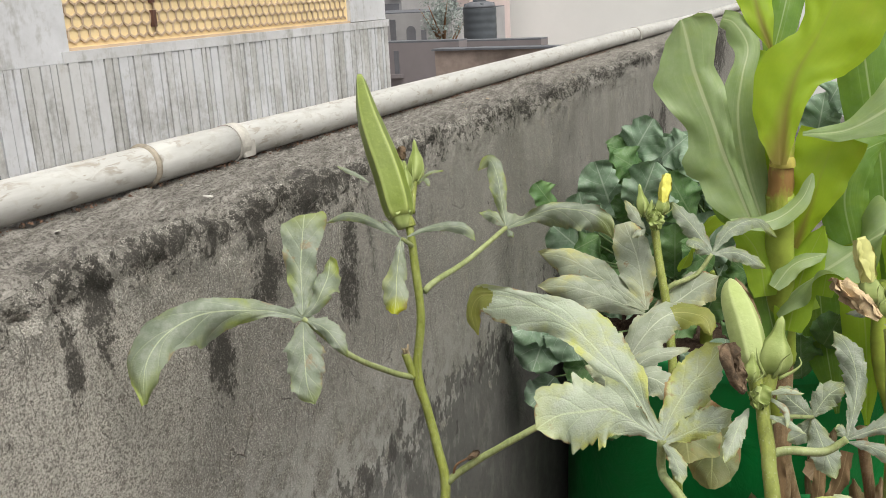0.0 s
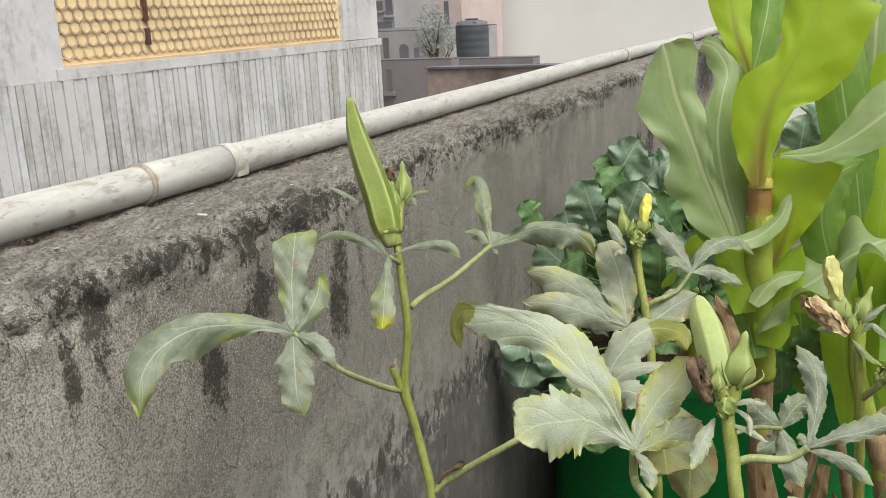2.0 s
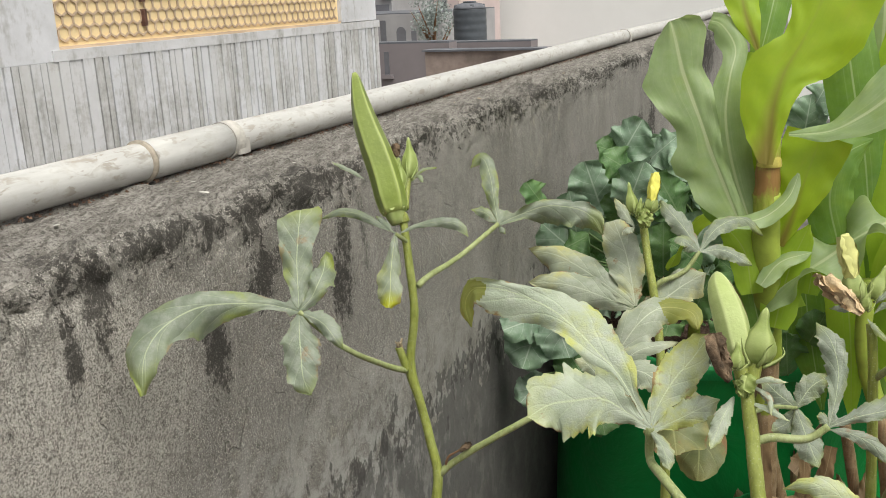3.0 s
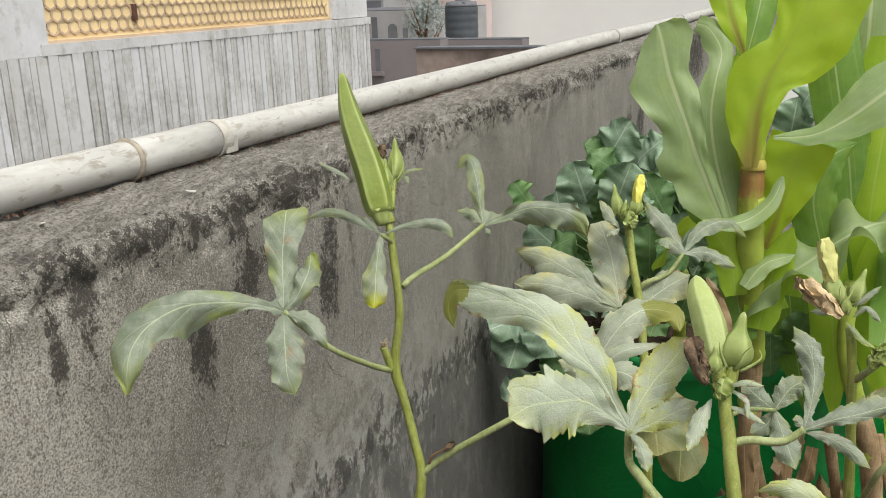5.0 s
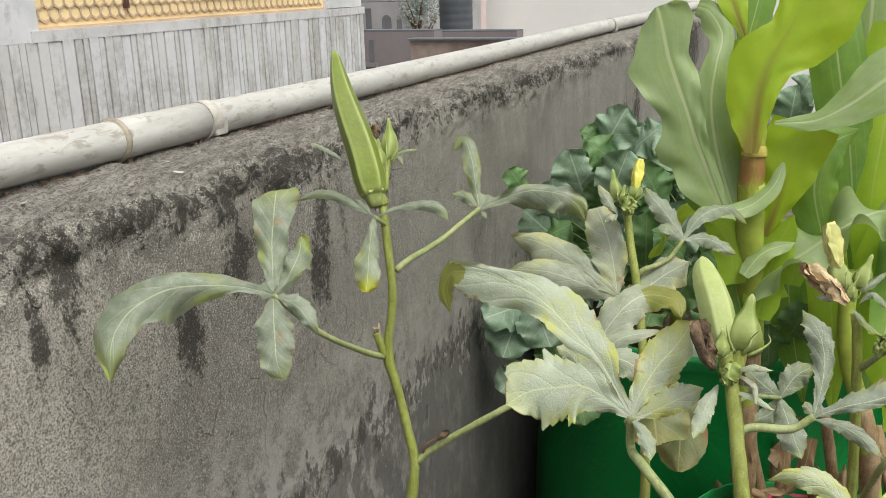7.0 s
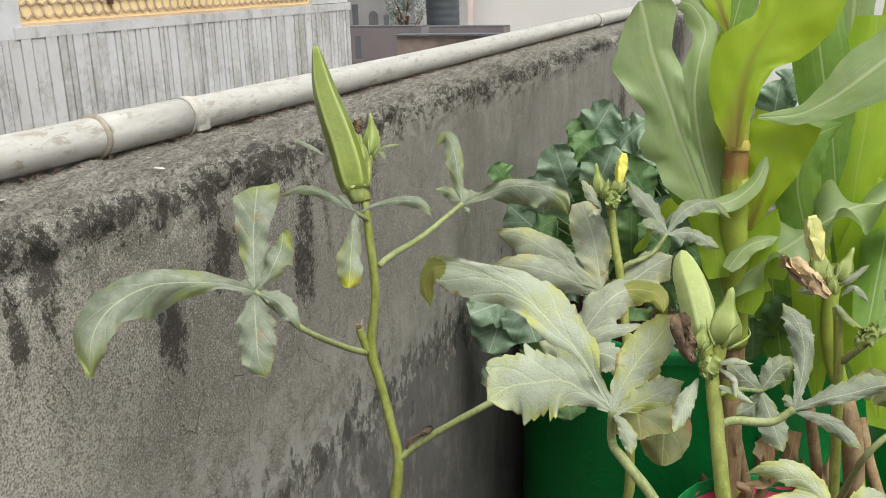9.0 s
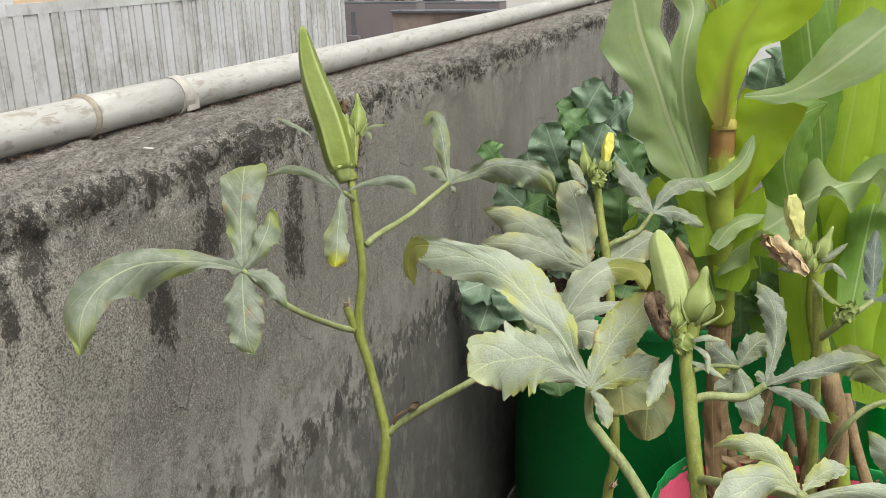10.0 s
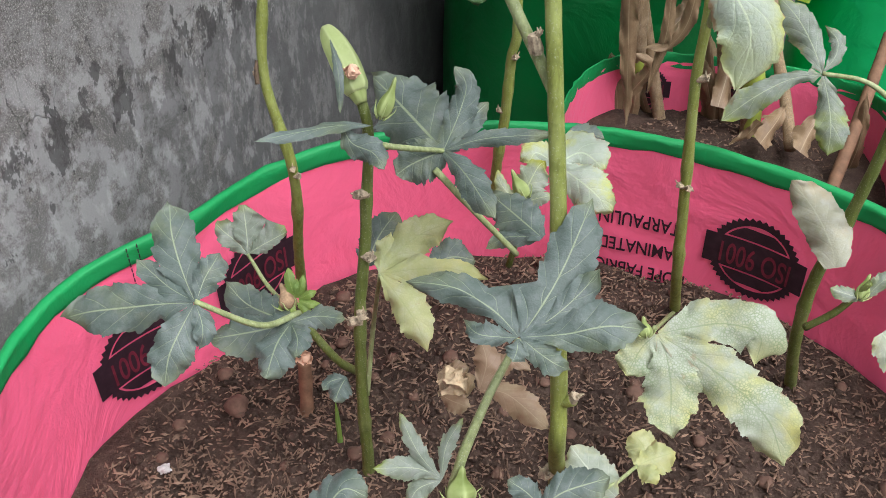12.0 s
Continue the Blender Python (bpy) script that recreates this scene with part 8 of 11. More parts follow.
leaf(shoot5, "leaf_tip", [
    ([(-0.068, 0.937, 0.613), (-0.088, 0.941, 0.627), (-0.096, 0.949, 0.641)], 0.0071, {}),
    ([(-0.068, 0.937, 0.613), (-0.058, 0.963, 0.640), (-0.051, 0.971, 0.647)], 0.0171, {"profile": MID_LOBE}),
    ([(-0.068, 0.937, 0.613), (-0.045, 0.940, 0.623), (-0.032, 0.946, 0.625)], 0.0072, {}),
], "")
leaf(shoot5, "leaf_dark", [
    ([(-0.020, 0.837, 0.651), (-0.052, 0.857, 0.657), (-0.081, 0.877, 0.660)], 0.0216, {"profile": MID_LOBE}),
    ([(-0.020, 0.837, 0.651), (-0.054, 0.843, 0.640), (-0.074, 0.837, 0.626)], 0.0097, {}),
], "", face=(0.1, -0.7, 0.7))
stalk(shoot5, "stem", [(-0.131, 1.137, 0.360), (-0.118, 1.126, 0.420), (-0.118, 1.134, 0.470)], 0.0050, 0.0040, "stem_low", "", knots=())
stalk(shoot5, "long_petiole", [(-0.113, 0.810, 0.724), (-0.078, 0.815, 0.683), (-0.043, 0.836, 0.627)], 0.0032, 0.0028, "petiole", "", knots=())

blade = thing("grass_blade", "bright green grass blade standing in the soil", "grass", "")
leaf(blade, "corn", [([(-0.208, 0.745, 0.335), (-0.217, 0.763, 0.370), (-0.226, 0.781, 0.420)], 0.0036, {"profile": MAIZE, "teeth": 0.0, "cup": 0.6})], face=(0.1, -0.8, 0.5))

petal = thing("fallen_petal", "shrivelled whitish petal lying on the soil", "petal", "")
crumple(petal, "petal_sheet", [(-0.397, 0.677, 0.362), (-0.385, 0.681, 0.365)], 0.006, "flake")
leaf(okra2, "leaf_dark", [
    ([(-0.162, 0.733, 0.874), (-0.151, 0.719, 0.856), (-0.146, 0.706, 0.831)], 0.0037, {}),
], "")

maize1 = thing("maize_plant", "broad leaved maize plant with reddish stalk node", "maize plant", "maize plants in the bag")
stalk(maize1, "stalk", [(-0.048, 1.736, 0.260), (-0.051, 1.600, 0.511), (-0.056, 1.580, 0.730), (-0.062, 1.560, 0.913), (-0.067, 1.555, 0.984), (-0.069, 1.550, 1.046), (-0.065, 1.555, 1.079)], 0.017, 0.013, "stalk", knots=(0.25, 0.5))
stalk(maize1, "stalk_node", [(-0.064, 1.514, 0.975), (-0.064, 1.511, 1.022), (-0.065, 1.515, 1.057), (-0.065, 1.525, 1.085)], 0.0192, 0.0158, "stalk_red", "reddish brown stalk node")
stalk(maize1, "stalk_ring", [(-0.064, 1.512, 1.047), (-0.064, 1.512, 1.050), (-0.065, 1.513, 1.053)], 0.0184, 0.0180, "corn_ring", "yellow ring above the node")
stalk(maize1, "sheath", [(-0.056, 1.580, 0.730), (-0.059, 1.535, 0.848), (-0.060, 1.525, 0.887), (-0.062, 1.518, 0.933), (-0.064, 1.514, 1.006)], 0.0225, 0.0198, "stalk", "green leaf sheath")
leaf(maize1, "corn_pale", [
    ([(-0.098, 1.481, 0.973), (-0.117, 1.487, 1.016), (-0.138, 1.493, 1.063), (-0.157, 1.500, 1.110), (-0.173, 1.505, 1.149), (-0.188, 1.511, 1.188), (-0.200, 1.518, 1.227), (-0.208, 1.522, 1.250)], 0.0604, {"profile": ((0, 0.35), (0.16, 0.74), (0.26, 0.74), (0.31, 0.97), (0.37, 1.00), (0.43, 0.74), (0.5, 0.65), (0.65, 0.88), (0.75, 1.00), (0.82, 0.74), (0.92, 0.50), (0.98, 0.21), (1, 0.06)), "right": ((0, 0.18), (0.16, 0.21), (0.26, 0.24), (0.31, 0.24), (0.37, 0.26), (0.43, 0.32), (0.5, 0.38), (0.65, 0.50), (0.75, 0.44), (0.82, 0.56), (0.92, 0.74), (0.98, 0.65), (1, 0.38)), "teeth": 0.0, "cup": 0.12, "wave": 0.12, "nl": 84, "nw": 14}),
], "broad wavy maize leaf with pale midrib", face=(0.18, -0.95, 0.24))
leaf(maize1, "corn_pale", [
    ([(-0.086, 1.504, 0.970), (-0.107, 1.512, 1.025), (-0.121, 1.521, 1.075), (-0.128, 1.532, 1.123), (-0.125, 1.546, 1.170), (-0.122, 1.569, 1.208), (-0.143, 1.582, 1.240), (-0.162, 1.589, 1.247)], 0.0307, {"profile": ((0, 0.41), (0.2, 0.76), (0.4, 0.88), (0.58, 0.71), (0.72, 0.47), (0.88, 0.71), (1, 0.41)), "right": ((0, 0.47), (0.2, 0.88), (0.4, 1.00), (0.58, 0.82), (0.72, 0.53), (0.88, 0.59), (1, 0.41)), "teeth": 0.0, "cup": 0.3, "wave": 0.1, "nl": 60}),
], "", face=(0.17, -0.96, 0.24))
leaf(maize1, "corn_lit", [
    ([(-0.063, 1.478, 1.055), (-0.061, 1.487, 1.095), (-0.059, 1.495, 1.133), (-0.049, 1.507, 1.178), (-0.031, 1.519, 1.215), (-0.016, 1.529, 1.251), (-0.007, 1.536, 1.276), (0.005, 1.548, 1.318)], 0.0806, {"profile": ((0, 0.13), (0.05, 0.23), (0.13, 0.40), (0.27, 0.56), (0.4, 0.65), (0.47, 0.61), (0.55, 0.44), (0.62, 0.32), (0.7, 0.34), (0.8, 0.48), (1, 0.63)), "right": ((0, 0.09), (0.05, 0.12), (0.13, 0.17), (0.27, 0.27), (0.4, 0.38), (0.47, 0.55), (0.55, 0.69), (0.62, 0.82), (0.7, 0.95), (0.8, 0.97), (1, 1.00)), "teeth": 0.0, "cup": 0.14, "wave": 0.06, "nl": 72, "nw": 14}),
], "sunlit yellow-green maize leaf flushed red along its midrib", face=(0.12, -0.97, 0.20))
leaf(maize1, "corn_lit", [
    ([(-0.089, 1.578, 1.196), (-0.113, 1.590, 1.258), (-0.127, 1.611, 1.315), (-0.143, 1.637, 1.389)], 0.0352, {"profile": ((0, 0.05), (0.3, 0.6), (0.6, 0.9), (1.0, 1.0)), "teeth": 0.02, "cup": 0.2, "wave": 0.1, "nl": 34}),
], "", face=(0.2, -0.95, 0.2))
leaf(maize1, "corn", [
    ([(-0.093, 1.601, 1.182), (-0.080, 1.627, 1.255), (-0.075, 1.657, 1.312), (-0.079, 1.688, 1.387)], 0.0277, {"profile": FOLDED, "teeth": 0.02, "cup": 0.4, "wave": 0.1, "nl": 34}),
], "", face=(0.2, -0.95, 0.2))
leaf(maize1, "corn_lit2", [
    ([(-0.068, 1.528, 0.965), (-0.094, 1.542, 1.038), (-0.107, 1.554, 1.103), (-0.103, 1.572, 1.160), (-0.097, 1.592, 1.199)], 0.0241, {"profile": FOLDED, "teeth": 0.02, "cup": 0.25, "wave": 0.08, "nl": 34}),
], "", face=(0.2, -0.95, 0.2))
leaf(maize1, "corn", [
    ([(-0.101, 1.534, 0.961), (-0.132, 1.527, 0.987), (-0.154, 1.523, 1.031)], 0.0280, {"profile": MAIZE, "teeth": 0.02, "cup": 0.2, "wave": 0.1, "nl": 34}),
], "", face=(0.2, -0.95, 0.2))
leaf(maize1, "corn_pale", [
    ([(-0.119, 1.440, 0.979), (-0.070, 1.473, 0.978), (-0.035, 1.497, 1.004), (-0.022, 1.524, 1.040)], 0.0138, {"profile": MAIZE, "teeth": 0.02, "cup": 0.3, "wave": 0.1, "nl": 34}),
], "", face=(0.1, -0.6, 0.8))
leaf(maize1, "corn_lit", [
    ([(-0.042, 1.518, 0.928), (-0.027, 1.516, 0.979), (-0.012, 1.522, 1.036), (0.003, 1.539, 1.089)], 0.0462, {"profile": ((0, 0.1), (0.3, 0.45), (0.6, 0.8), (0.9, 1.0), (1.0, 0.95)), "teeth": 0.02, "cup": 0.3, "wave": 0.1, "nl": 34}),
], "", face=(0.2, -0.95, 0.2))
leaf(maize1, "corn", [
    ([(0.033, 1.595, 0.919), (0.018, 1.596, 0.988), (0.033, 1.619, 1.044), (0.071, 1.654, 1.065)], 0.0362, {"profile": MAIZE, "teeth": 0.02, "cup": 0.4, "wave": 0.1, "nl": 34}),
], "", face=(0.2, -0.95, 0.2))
leaf(maize1, "corn_pale", [
    ([(-0.039, 1.509, 1.093), (0.012, 1.511, 1.098), (0.053, 1.514, 1.120), (0.092, 1.518, 1.152), (0.139, 1.540, 1.193)], 0.0447, {"profile": ((0, 0.08), (0.25, 0.35), (0.5, 0.75), (0.75, 1.0), (1.0, 1.0)), "teeth": 0.02, "cup": 0.2, "wave": 0.06, "nl": 34}),
], "", face=(-0.1, -0.75, 0.65))
leaf(maize1, "husk_leaf", [
    ([(-0.081, 1.412, 0.819), (-0.093, 1.420, 0.866), (-0.110, 1.423, 0.907)], 0.0146, {"profile": HUSK, "teeth": 0.02, "cup": 0.3, "wave": 0.3, "nl": 34}),
], "dry tan maize leaf", face=(0.2, -0.95, 0.2))
leaf(maize1, "corn_lit2", [
    ([(-0.076, 1.494, 0.860), (-0.089, 1.504, 0.918), (-0.113, 1.503, 0.951), (-0.132, 1.497, 0.960)], 0.0245, {"profile": MAIZE, "teeth": 0.02, "cup": 0.3, "wave": 0.1, "nl": 34}),
], "", face=(0.2, -0.95, 0.2))
leaf(maize1, "corn_lit2", [
    ([(-0.044, 1.515, 0.803), (-0.029, 1.524, 0.890), (-0.005, 1.532, 0.959)], 0.0286, {"profile": MAIZE, "teeth": 0.02, "cup": 0.3, "wave": 0.1, "nl": 34}),
], "", face=(0.2, -0.95, 0.2))
leaf(maize1, "corn_pale", [
    ([(-0.064, 1.482, 0.878), (-0.040, 1.502, 0.909), (0.001, 1.524, 0.921)], 0.0145, {"profile": MAIZE, "teeth": 0.02, "cup": 0.3, "wave": 0.1, "nl": 34}),
], "", face=(0, -0.6, 0.8))
leaf(maize1, "corn", [
    ([(-0.060, 1.514, 0.783), (-0.080, 1.528, 0.867), (-0.076, 1.546, 0.924)], 0.0245, {"profile": MAIZE, "teeth": 0.02, "cup": 0.3, "wave": 0.1, "nl": 34}),
], "", face=(0.2, -0.95, 0.2))

maize2 = thing("maize_plant", "second maize plant with upright leaves", "maize plant", "maize plants in the bag")
stalk(maize2, "stalk", [(0.165, 1.640, 0.260), (0.131, 1.600, 0.565), (0.082, 1.600, 0.744), (0.080, 1.600, 0.862)], 0.018, 0.012, "stalk", knots=(0.3, 0.55))
leaf(maize2, "corn", [
    ([(0.078, 1.741, 0.911), (0.063, 1.743, 1.022), (0.043, 1.748, 1.113), (0.029, 1.751, 1.184), (0.015, 1.769, 1.272), (0.002, 1.793, 1.377)], 0.0418, {"profile": FOLDED, "teeth": 0.02, "cup": 0.25, "wave": 0.1, "nl": 34}),
], "upright maize leaf with pale midrib", face=(0.2, -0.95, 0.2))
leaf(maize2, "corn_pale", [
    ([(0.077, 1.836, 1.167), (0.077, 1.837, 1.249), (0.077, 1.868, 1.356)], 0.0395, {"profile": FOLDED, "teeth": 0.02, "cup": 0.3, "wave": 0.1, "nl": 34}),
], "", face=(0.2, -0.95, 0.2))
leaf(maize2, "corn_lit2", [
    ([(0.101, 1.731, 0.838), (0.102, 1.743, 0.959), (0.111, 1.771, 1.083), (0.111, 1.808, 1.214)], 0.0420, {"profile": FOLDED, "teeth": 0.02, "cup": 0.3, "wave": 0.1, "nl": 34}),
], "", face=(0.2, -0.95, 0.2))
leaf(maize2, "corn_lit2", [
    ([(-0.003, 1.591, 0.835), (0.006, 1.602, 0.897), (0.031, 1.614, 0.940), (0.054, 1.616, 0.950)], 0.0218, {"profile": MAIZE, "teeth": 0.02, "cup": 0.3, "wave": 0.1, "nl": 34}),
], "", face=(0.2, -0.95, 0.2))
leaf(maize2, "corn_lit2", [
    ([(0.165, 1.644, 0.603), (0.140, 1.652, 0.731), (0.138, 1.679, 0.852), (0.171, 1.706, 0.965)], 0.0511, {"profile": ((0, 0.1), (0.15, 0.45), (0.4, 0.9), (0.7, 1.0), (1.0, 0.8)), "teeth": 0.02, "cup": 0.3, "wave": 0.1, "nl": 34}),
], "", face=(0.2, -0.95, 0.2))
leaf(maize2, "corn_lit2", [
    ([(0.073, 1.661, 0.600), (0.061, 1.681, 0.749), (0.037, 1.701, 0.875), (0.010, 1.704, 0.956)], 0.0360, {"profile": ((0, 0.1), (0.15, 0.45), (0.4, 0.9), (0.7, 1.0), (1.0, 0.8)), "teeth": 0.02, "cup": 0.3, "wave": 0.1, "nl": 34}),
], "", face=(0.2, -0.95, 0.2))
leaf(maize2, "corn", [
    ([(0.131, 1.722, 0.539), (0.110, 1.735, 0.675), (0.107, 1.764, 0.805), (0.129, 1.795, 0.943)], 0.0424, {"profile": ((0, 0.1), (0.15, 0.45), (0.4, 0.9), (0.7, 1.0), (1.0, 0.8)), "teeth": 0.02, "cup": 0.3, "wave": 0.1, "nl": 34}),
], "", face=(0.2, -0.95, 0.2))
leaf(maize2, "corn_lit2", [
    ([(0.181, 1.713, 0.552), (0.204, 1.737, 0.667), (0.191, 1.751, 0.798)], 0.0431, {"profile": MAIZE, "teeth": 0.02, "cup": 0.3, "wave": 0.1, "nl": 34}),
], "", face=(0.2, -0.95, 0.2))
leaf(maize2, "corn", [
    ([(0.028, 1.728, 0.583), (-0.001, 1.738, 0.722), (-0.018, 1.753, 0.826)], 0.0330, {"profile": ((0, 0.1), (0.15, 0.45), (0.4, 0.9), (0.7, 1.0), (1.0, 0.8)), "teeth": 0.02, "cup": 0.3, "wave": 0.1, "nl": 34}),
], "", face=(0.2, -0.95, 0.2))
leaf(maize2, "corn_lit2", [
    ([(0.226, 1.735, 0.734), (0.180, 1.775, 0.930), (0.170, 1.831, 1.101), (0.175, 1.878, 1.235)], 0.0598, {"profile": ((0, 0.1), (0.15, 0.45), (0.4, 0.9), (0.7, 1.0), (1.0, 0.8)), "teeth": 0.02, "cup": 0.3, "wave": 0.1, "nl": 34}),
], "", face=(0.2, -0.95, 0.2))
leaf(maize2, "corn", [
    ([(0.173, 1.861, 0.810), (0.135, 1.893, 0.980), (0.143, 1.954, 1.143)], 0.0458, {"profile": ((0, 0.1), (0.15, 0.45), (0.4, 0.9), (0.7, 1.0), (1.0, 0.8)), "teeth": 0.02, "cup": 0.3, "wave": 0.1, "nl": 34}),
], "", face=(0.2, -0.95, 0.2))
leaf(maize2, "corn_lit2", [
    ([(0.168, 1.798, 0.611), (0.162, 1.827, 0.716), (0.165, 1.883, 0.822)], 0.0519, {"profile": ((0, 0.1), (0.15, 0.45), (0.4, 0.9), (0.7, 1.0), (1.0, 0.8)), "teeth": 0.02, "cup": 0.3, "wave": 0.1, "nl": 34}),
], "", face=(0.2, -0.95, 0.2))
leaf(maize2, "corn", [([(0.130, 1.560, 0.780), (0.150, 1.678, 0.900), (0.171, 1.797, 0.880), (0.186, 1.885, 0.760)], 0.0340, {"profile": MAIZE, "teeth": 0.02, "wave": 0.25})], face=(0, -0.2, 0.98))
leaf(maize1, "corn_lit2", [([(-0.020, 1.560, 0.820), (-0.103, 1.636, 0.940), (-0.185, 1.711, 0.920), (-0.247, 1.768, 0.800)], 0.0340, {"profile": MAIZE, "teeth": 0.02, "wave": 0.25})], face=(0, -0.2, 0.98))
stalk(maize1, "old_sheath", [(-0.048, 1.736, 0.260), (-0.051, 1.600, 0.511), (-0.055, 1.585, 0.680), (-0.056, 1.579, 0.750)], 0.0190, 0.0182, "stalk_low", "tan withered sheath", knots=())
stalk(maize2, "old_sheath", [(0.165, 1.640, 0.260), (0.131, 1.600, 0.565), (0.107, 1.600, 0.655)], 0.0172, 0.0165, "stalk_low", "tan withered sheath", knots=())

leaf(maize2, "corn_lit2", [([(0.224, 1.820, 0.610), (0.240, 1.886, 0.726), (0.257, 2.001, 0.841), (0.271, 2.145, 0.969)], 0.0480, {"profile": MAIZE, "teeth": 0.0, "cup": 0.25, "wave": 0.12})], "", face=(0.1, -0.95, 0.25))
ruffled(maize2, "corn_pale", [(-0.064, 1.52, 0.829), (-0.035, 1.522, 0.868), (0.012, 1.541, 0.901), (0.062, 1.573, 0.936), (0.114, 1.612, 0.955), (0.169, 1.641, 0.941), (0.221, 1.659, 0.892)], 0.040, 4.3, 0.036, (-0.05, -0.35, 0.94), "drooping maize leaf with rippled margins")

maize3 = thing("maize_stubble", "dry tan maize stubble standing in the pink bag", "maize stubble", "")
leaf(maize3, "husk_leaf", [([(-0.098, 1.706, 0.280), (-0.090, 1.686, 0.354), (-0.102, 1.686, 0.428)], 0.0259, {"profile": HUSK, "teeth": 0.3, "count": 3, "cup": 0.9, "wave": 0.4})], "", "dry_sheath", face=(0.1, -0.95, 0.2))
leaf(maize3, "husk_leaf", [([(-0.049, 1.699, 0.280), (-0.054, 1.679, 0.407), (-0.080, 1.679, 0.533)], 0.0220, {"profile": HUSK, "teeth": 0.3, "count": 3, "cup": 0.9, "wave": 0.4})], "", "dry_sheath", face=(0.1, -0.95, 0.2))
leaf(maize3, "husk_leaf", [([(-0.038, 1.829, 0.280), (-0.016, 1.809, 0.368), (-0.015, 1.809, 0.457)], 0.0129, {"profile": HUSK, "teeth": 0.3, "count": 3, "cup": 0.9, "wave": 0.4})], "", "dry_sheath", face=(0.1, -0.95, 0.2))
leaf(maize3, "husk_leaf", [([(0.085, 1.709, 0.280), (0.082, 1.689, 0.383), (0.060, 1.689, 0.486)], 0.0233, {"profile": HUSK, "teeth": 0.3, "count": 3, "cup": 0.9, "wave": 0.4})], "", "dry_sheath", face=(0.1, -0.95, 0.2))
leaf(maize3, "husk_leaf", [([(0.133, 1.734, 0.280), (0.139, 1.714, 0.361), (0.126, 1.714, 0.442)], 0.0285, {"profile": HUSK, "teeth": 0.3, "count": 3, "cup": 0.9, "wave": 0.4})], "", "dry_sheath", face=(0.1, -0.95, 0.2))
leaf(maize3, "husk_leaf", [([(0.182, 1.739, 0.280), (0.183, 1.719, 0.319), (0.165, 1.719, 0.358)], 0.0337, {"profile": HUSK, "teeth": 0.3, "count": 3, "cup": 0.9, "wave": 0.4})], "", "dry_sheath", face=(0.1, -0.95, 0.2))
leaf(maize3, "husk_leaf", [([(-0.037, 1.692, 0.280), (-0.056, 1.672, 0.352), (-0.094, 1.672, 0.425)], 0.0117, {"profile": HUSK, "teeth": 0.3, "count": 3, "cup": 0.9, "wave": 0.4})], "", "dry_sheath", face=(0.1, -0.95, 0.2))
leaf(maize3, "husk_leaf", [([(0.034, 1.951, 0.280), (0.053, 1.931, 0.358), (0.051, 1.931, 0.436)], 0.0207, {"profile": HUSK, "teeth": 0.3, "count": 3, "cup": 0.9, "wave": 0.4})], "", "dry_sheath", face=(0.1, -0.95, 0.2))
leaf(maize3, "husk_leaf", [([(0.092, 1.690, 0.280), (0.082, 1.670, 0.369), (0.052, 1.670, 0.457)], 0.0194, {"profile": HUSK, "teeth": 0.3, "count": 3, "cup": 0.9, "wave": 0.4})], "", "dry_sheath", face=(0.1, -0.95, 0.2))
leaf(maize3, "husk_leaf", [([(0.166, 1.689, 0.280), (0.150, 1.669, 0.360), (0.113, 1.669, 0.440)], 0.0194, {"profile": HUSK, "teeth": 0.3, "count": 3, "cup": 0.9, "wave": 0.4})], "", "dry_sheath", face=(0.1, -0.95, 0.2))
leaf(maize3, "husk_leaf", [([(0.311, 1.588, 0.280), (0.321, 1.568, 0.378), (0.311, 1.568, 0.476)], 0.0142, {"profile": HUSK, "teeth": 0.3, "count": 3, "cup": 0.9, "wave": 0.4})], "", "dry_sheath", face=(0.1, -0.95, 0.2))
leaf(maize3, "husk_leaf", [([(-0.072, 1.659, 0.275), (-0.075, 1.642, 0.357), (-0.090, 1.649, 0.438)], 0.0240, {"profile": HUSK, "teeth": 0.2, "count": 3, "cup": 0.7, "wave": 0.18})], "", "dry_sheath", face=(0.1, -0.95, 0.2))
leaf(maize3, "husk_leaf", [([(-0.006, 1.675, 0.275), (-0.028, 1.658, 0.350), (-0.061, 1.665, 0.426)], 0.0083, {"profile": HUSK, "teeth": 0.2, "count": 3, "cup": 0.7, "wave": 0.18})], "", "dry_sheath", face=(0.1, -0.95, 0.2))
leaf(maize3, "husk_leaf", [([(-0.055, 1.654, 0.275), (-0.044, 1.637, 0.351), (-0.045, 1.644, 0.428)], 0.0111, {"profile": HUSK, "teeth": 0.2, "count": 3, "cup": 0.7, "wave": 0.18})], "", "dry_sheath", face=(0.1, -0.95, 0.2))
leaf(maize3, "husk_leaf", [([(0.090, 1.683, 0.275), (0.093, 1.666, 0.349), (0.084, 1.673, 0.423)], 0.0139, {"profile": HUSK, "teeth": 0.2, "count": 3, "cup": 0.7, "wave": 0.18})], "", "dry_sheath", face=(0.1, -0.95, 0.2))
leaf(maize3, "husk_leaf", [([(-0.041, 1.859, 0.275), (-0.030, 1.842, 0.368), (-0.031, 1.849, 0.461)], 0.0083, {"profile": HUSK, "teeth": 0.2, "count": 3, "cup": 0.7, "wave": 0.18})], "", "dry_sheath", face=(0.1, -0.95, 0.2))
leaf(maize3, "husk_leaf", [([(0.012, 1.440, 0.649), (0.012, 1.440, 0.590), (0.003, 1.440, 0.535), (-0.005, 1.440, 0.492)], 0.0092, {"profile": HUSK, "teeth": 0.15, "cup": 0.5, "wave": 0.5})], "", "dry_leaf", face=(0.1, -0.95, 0.2))
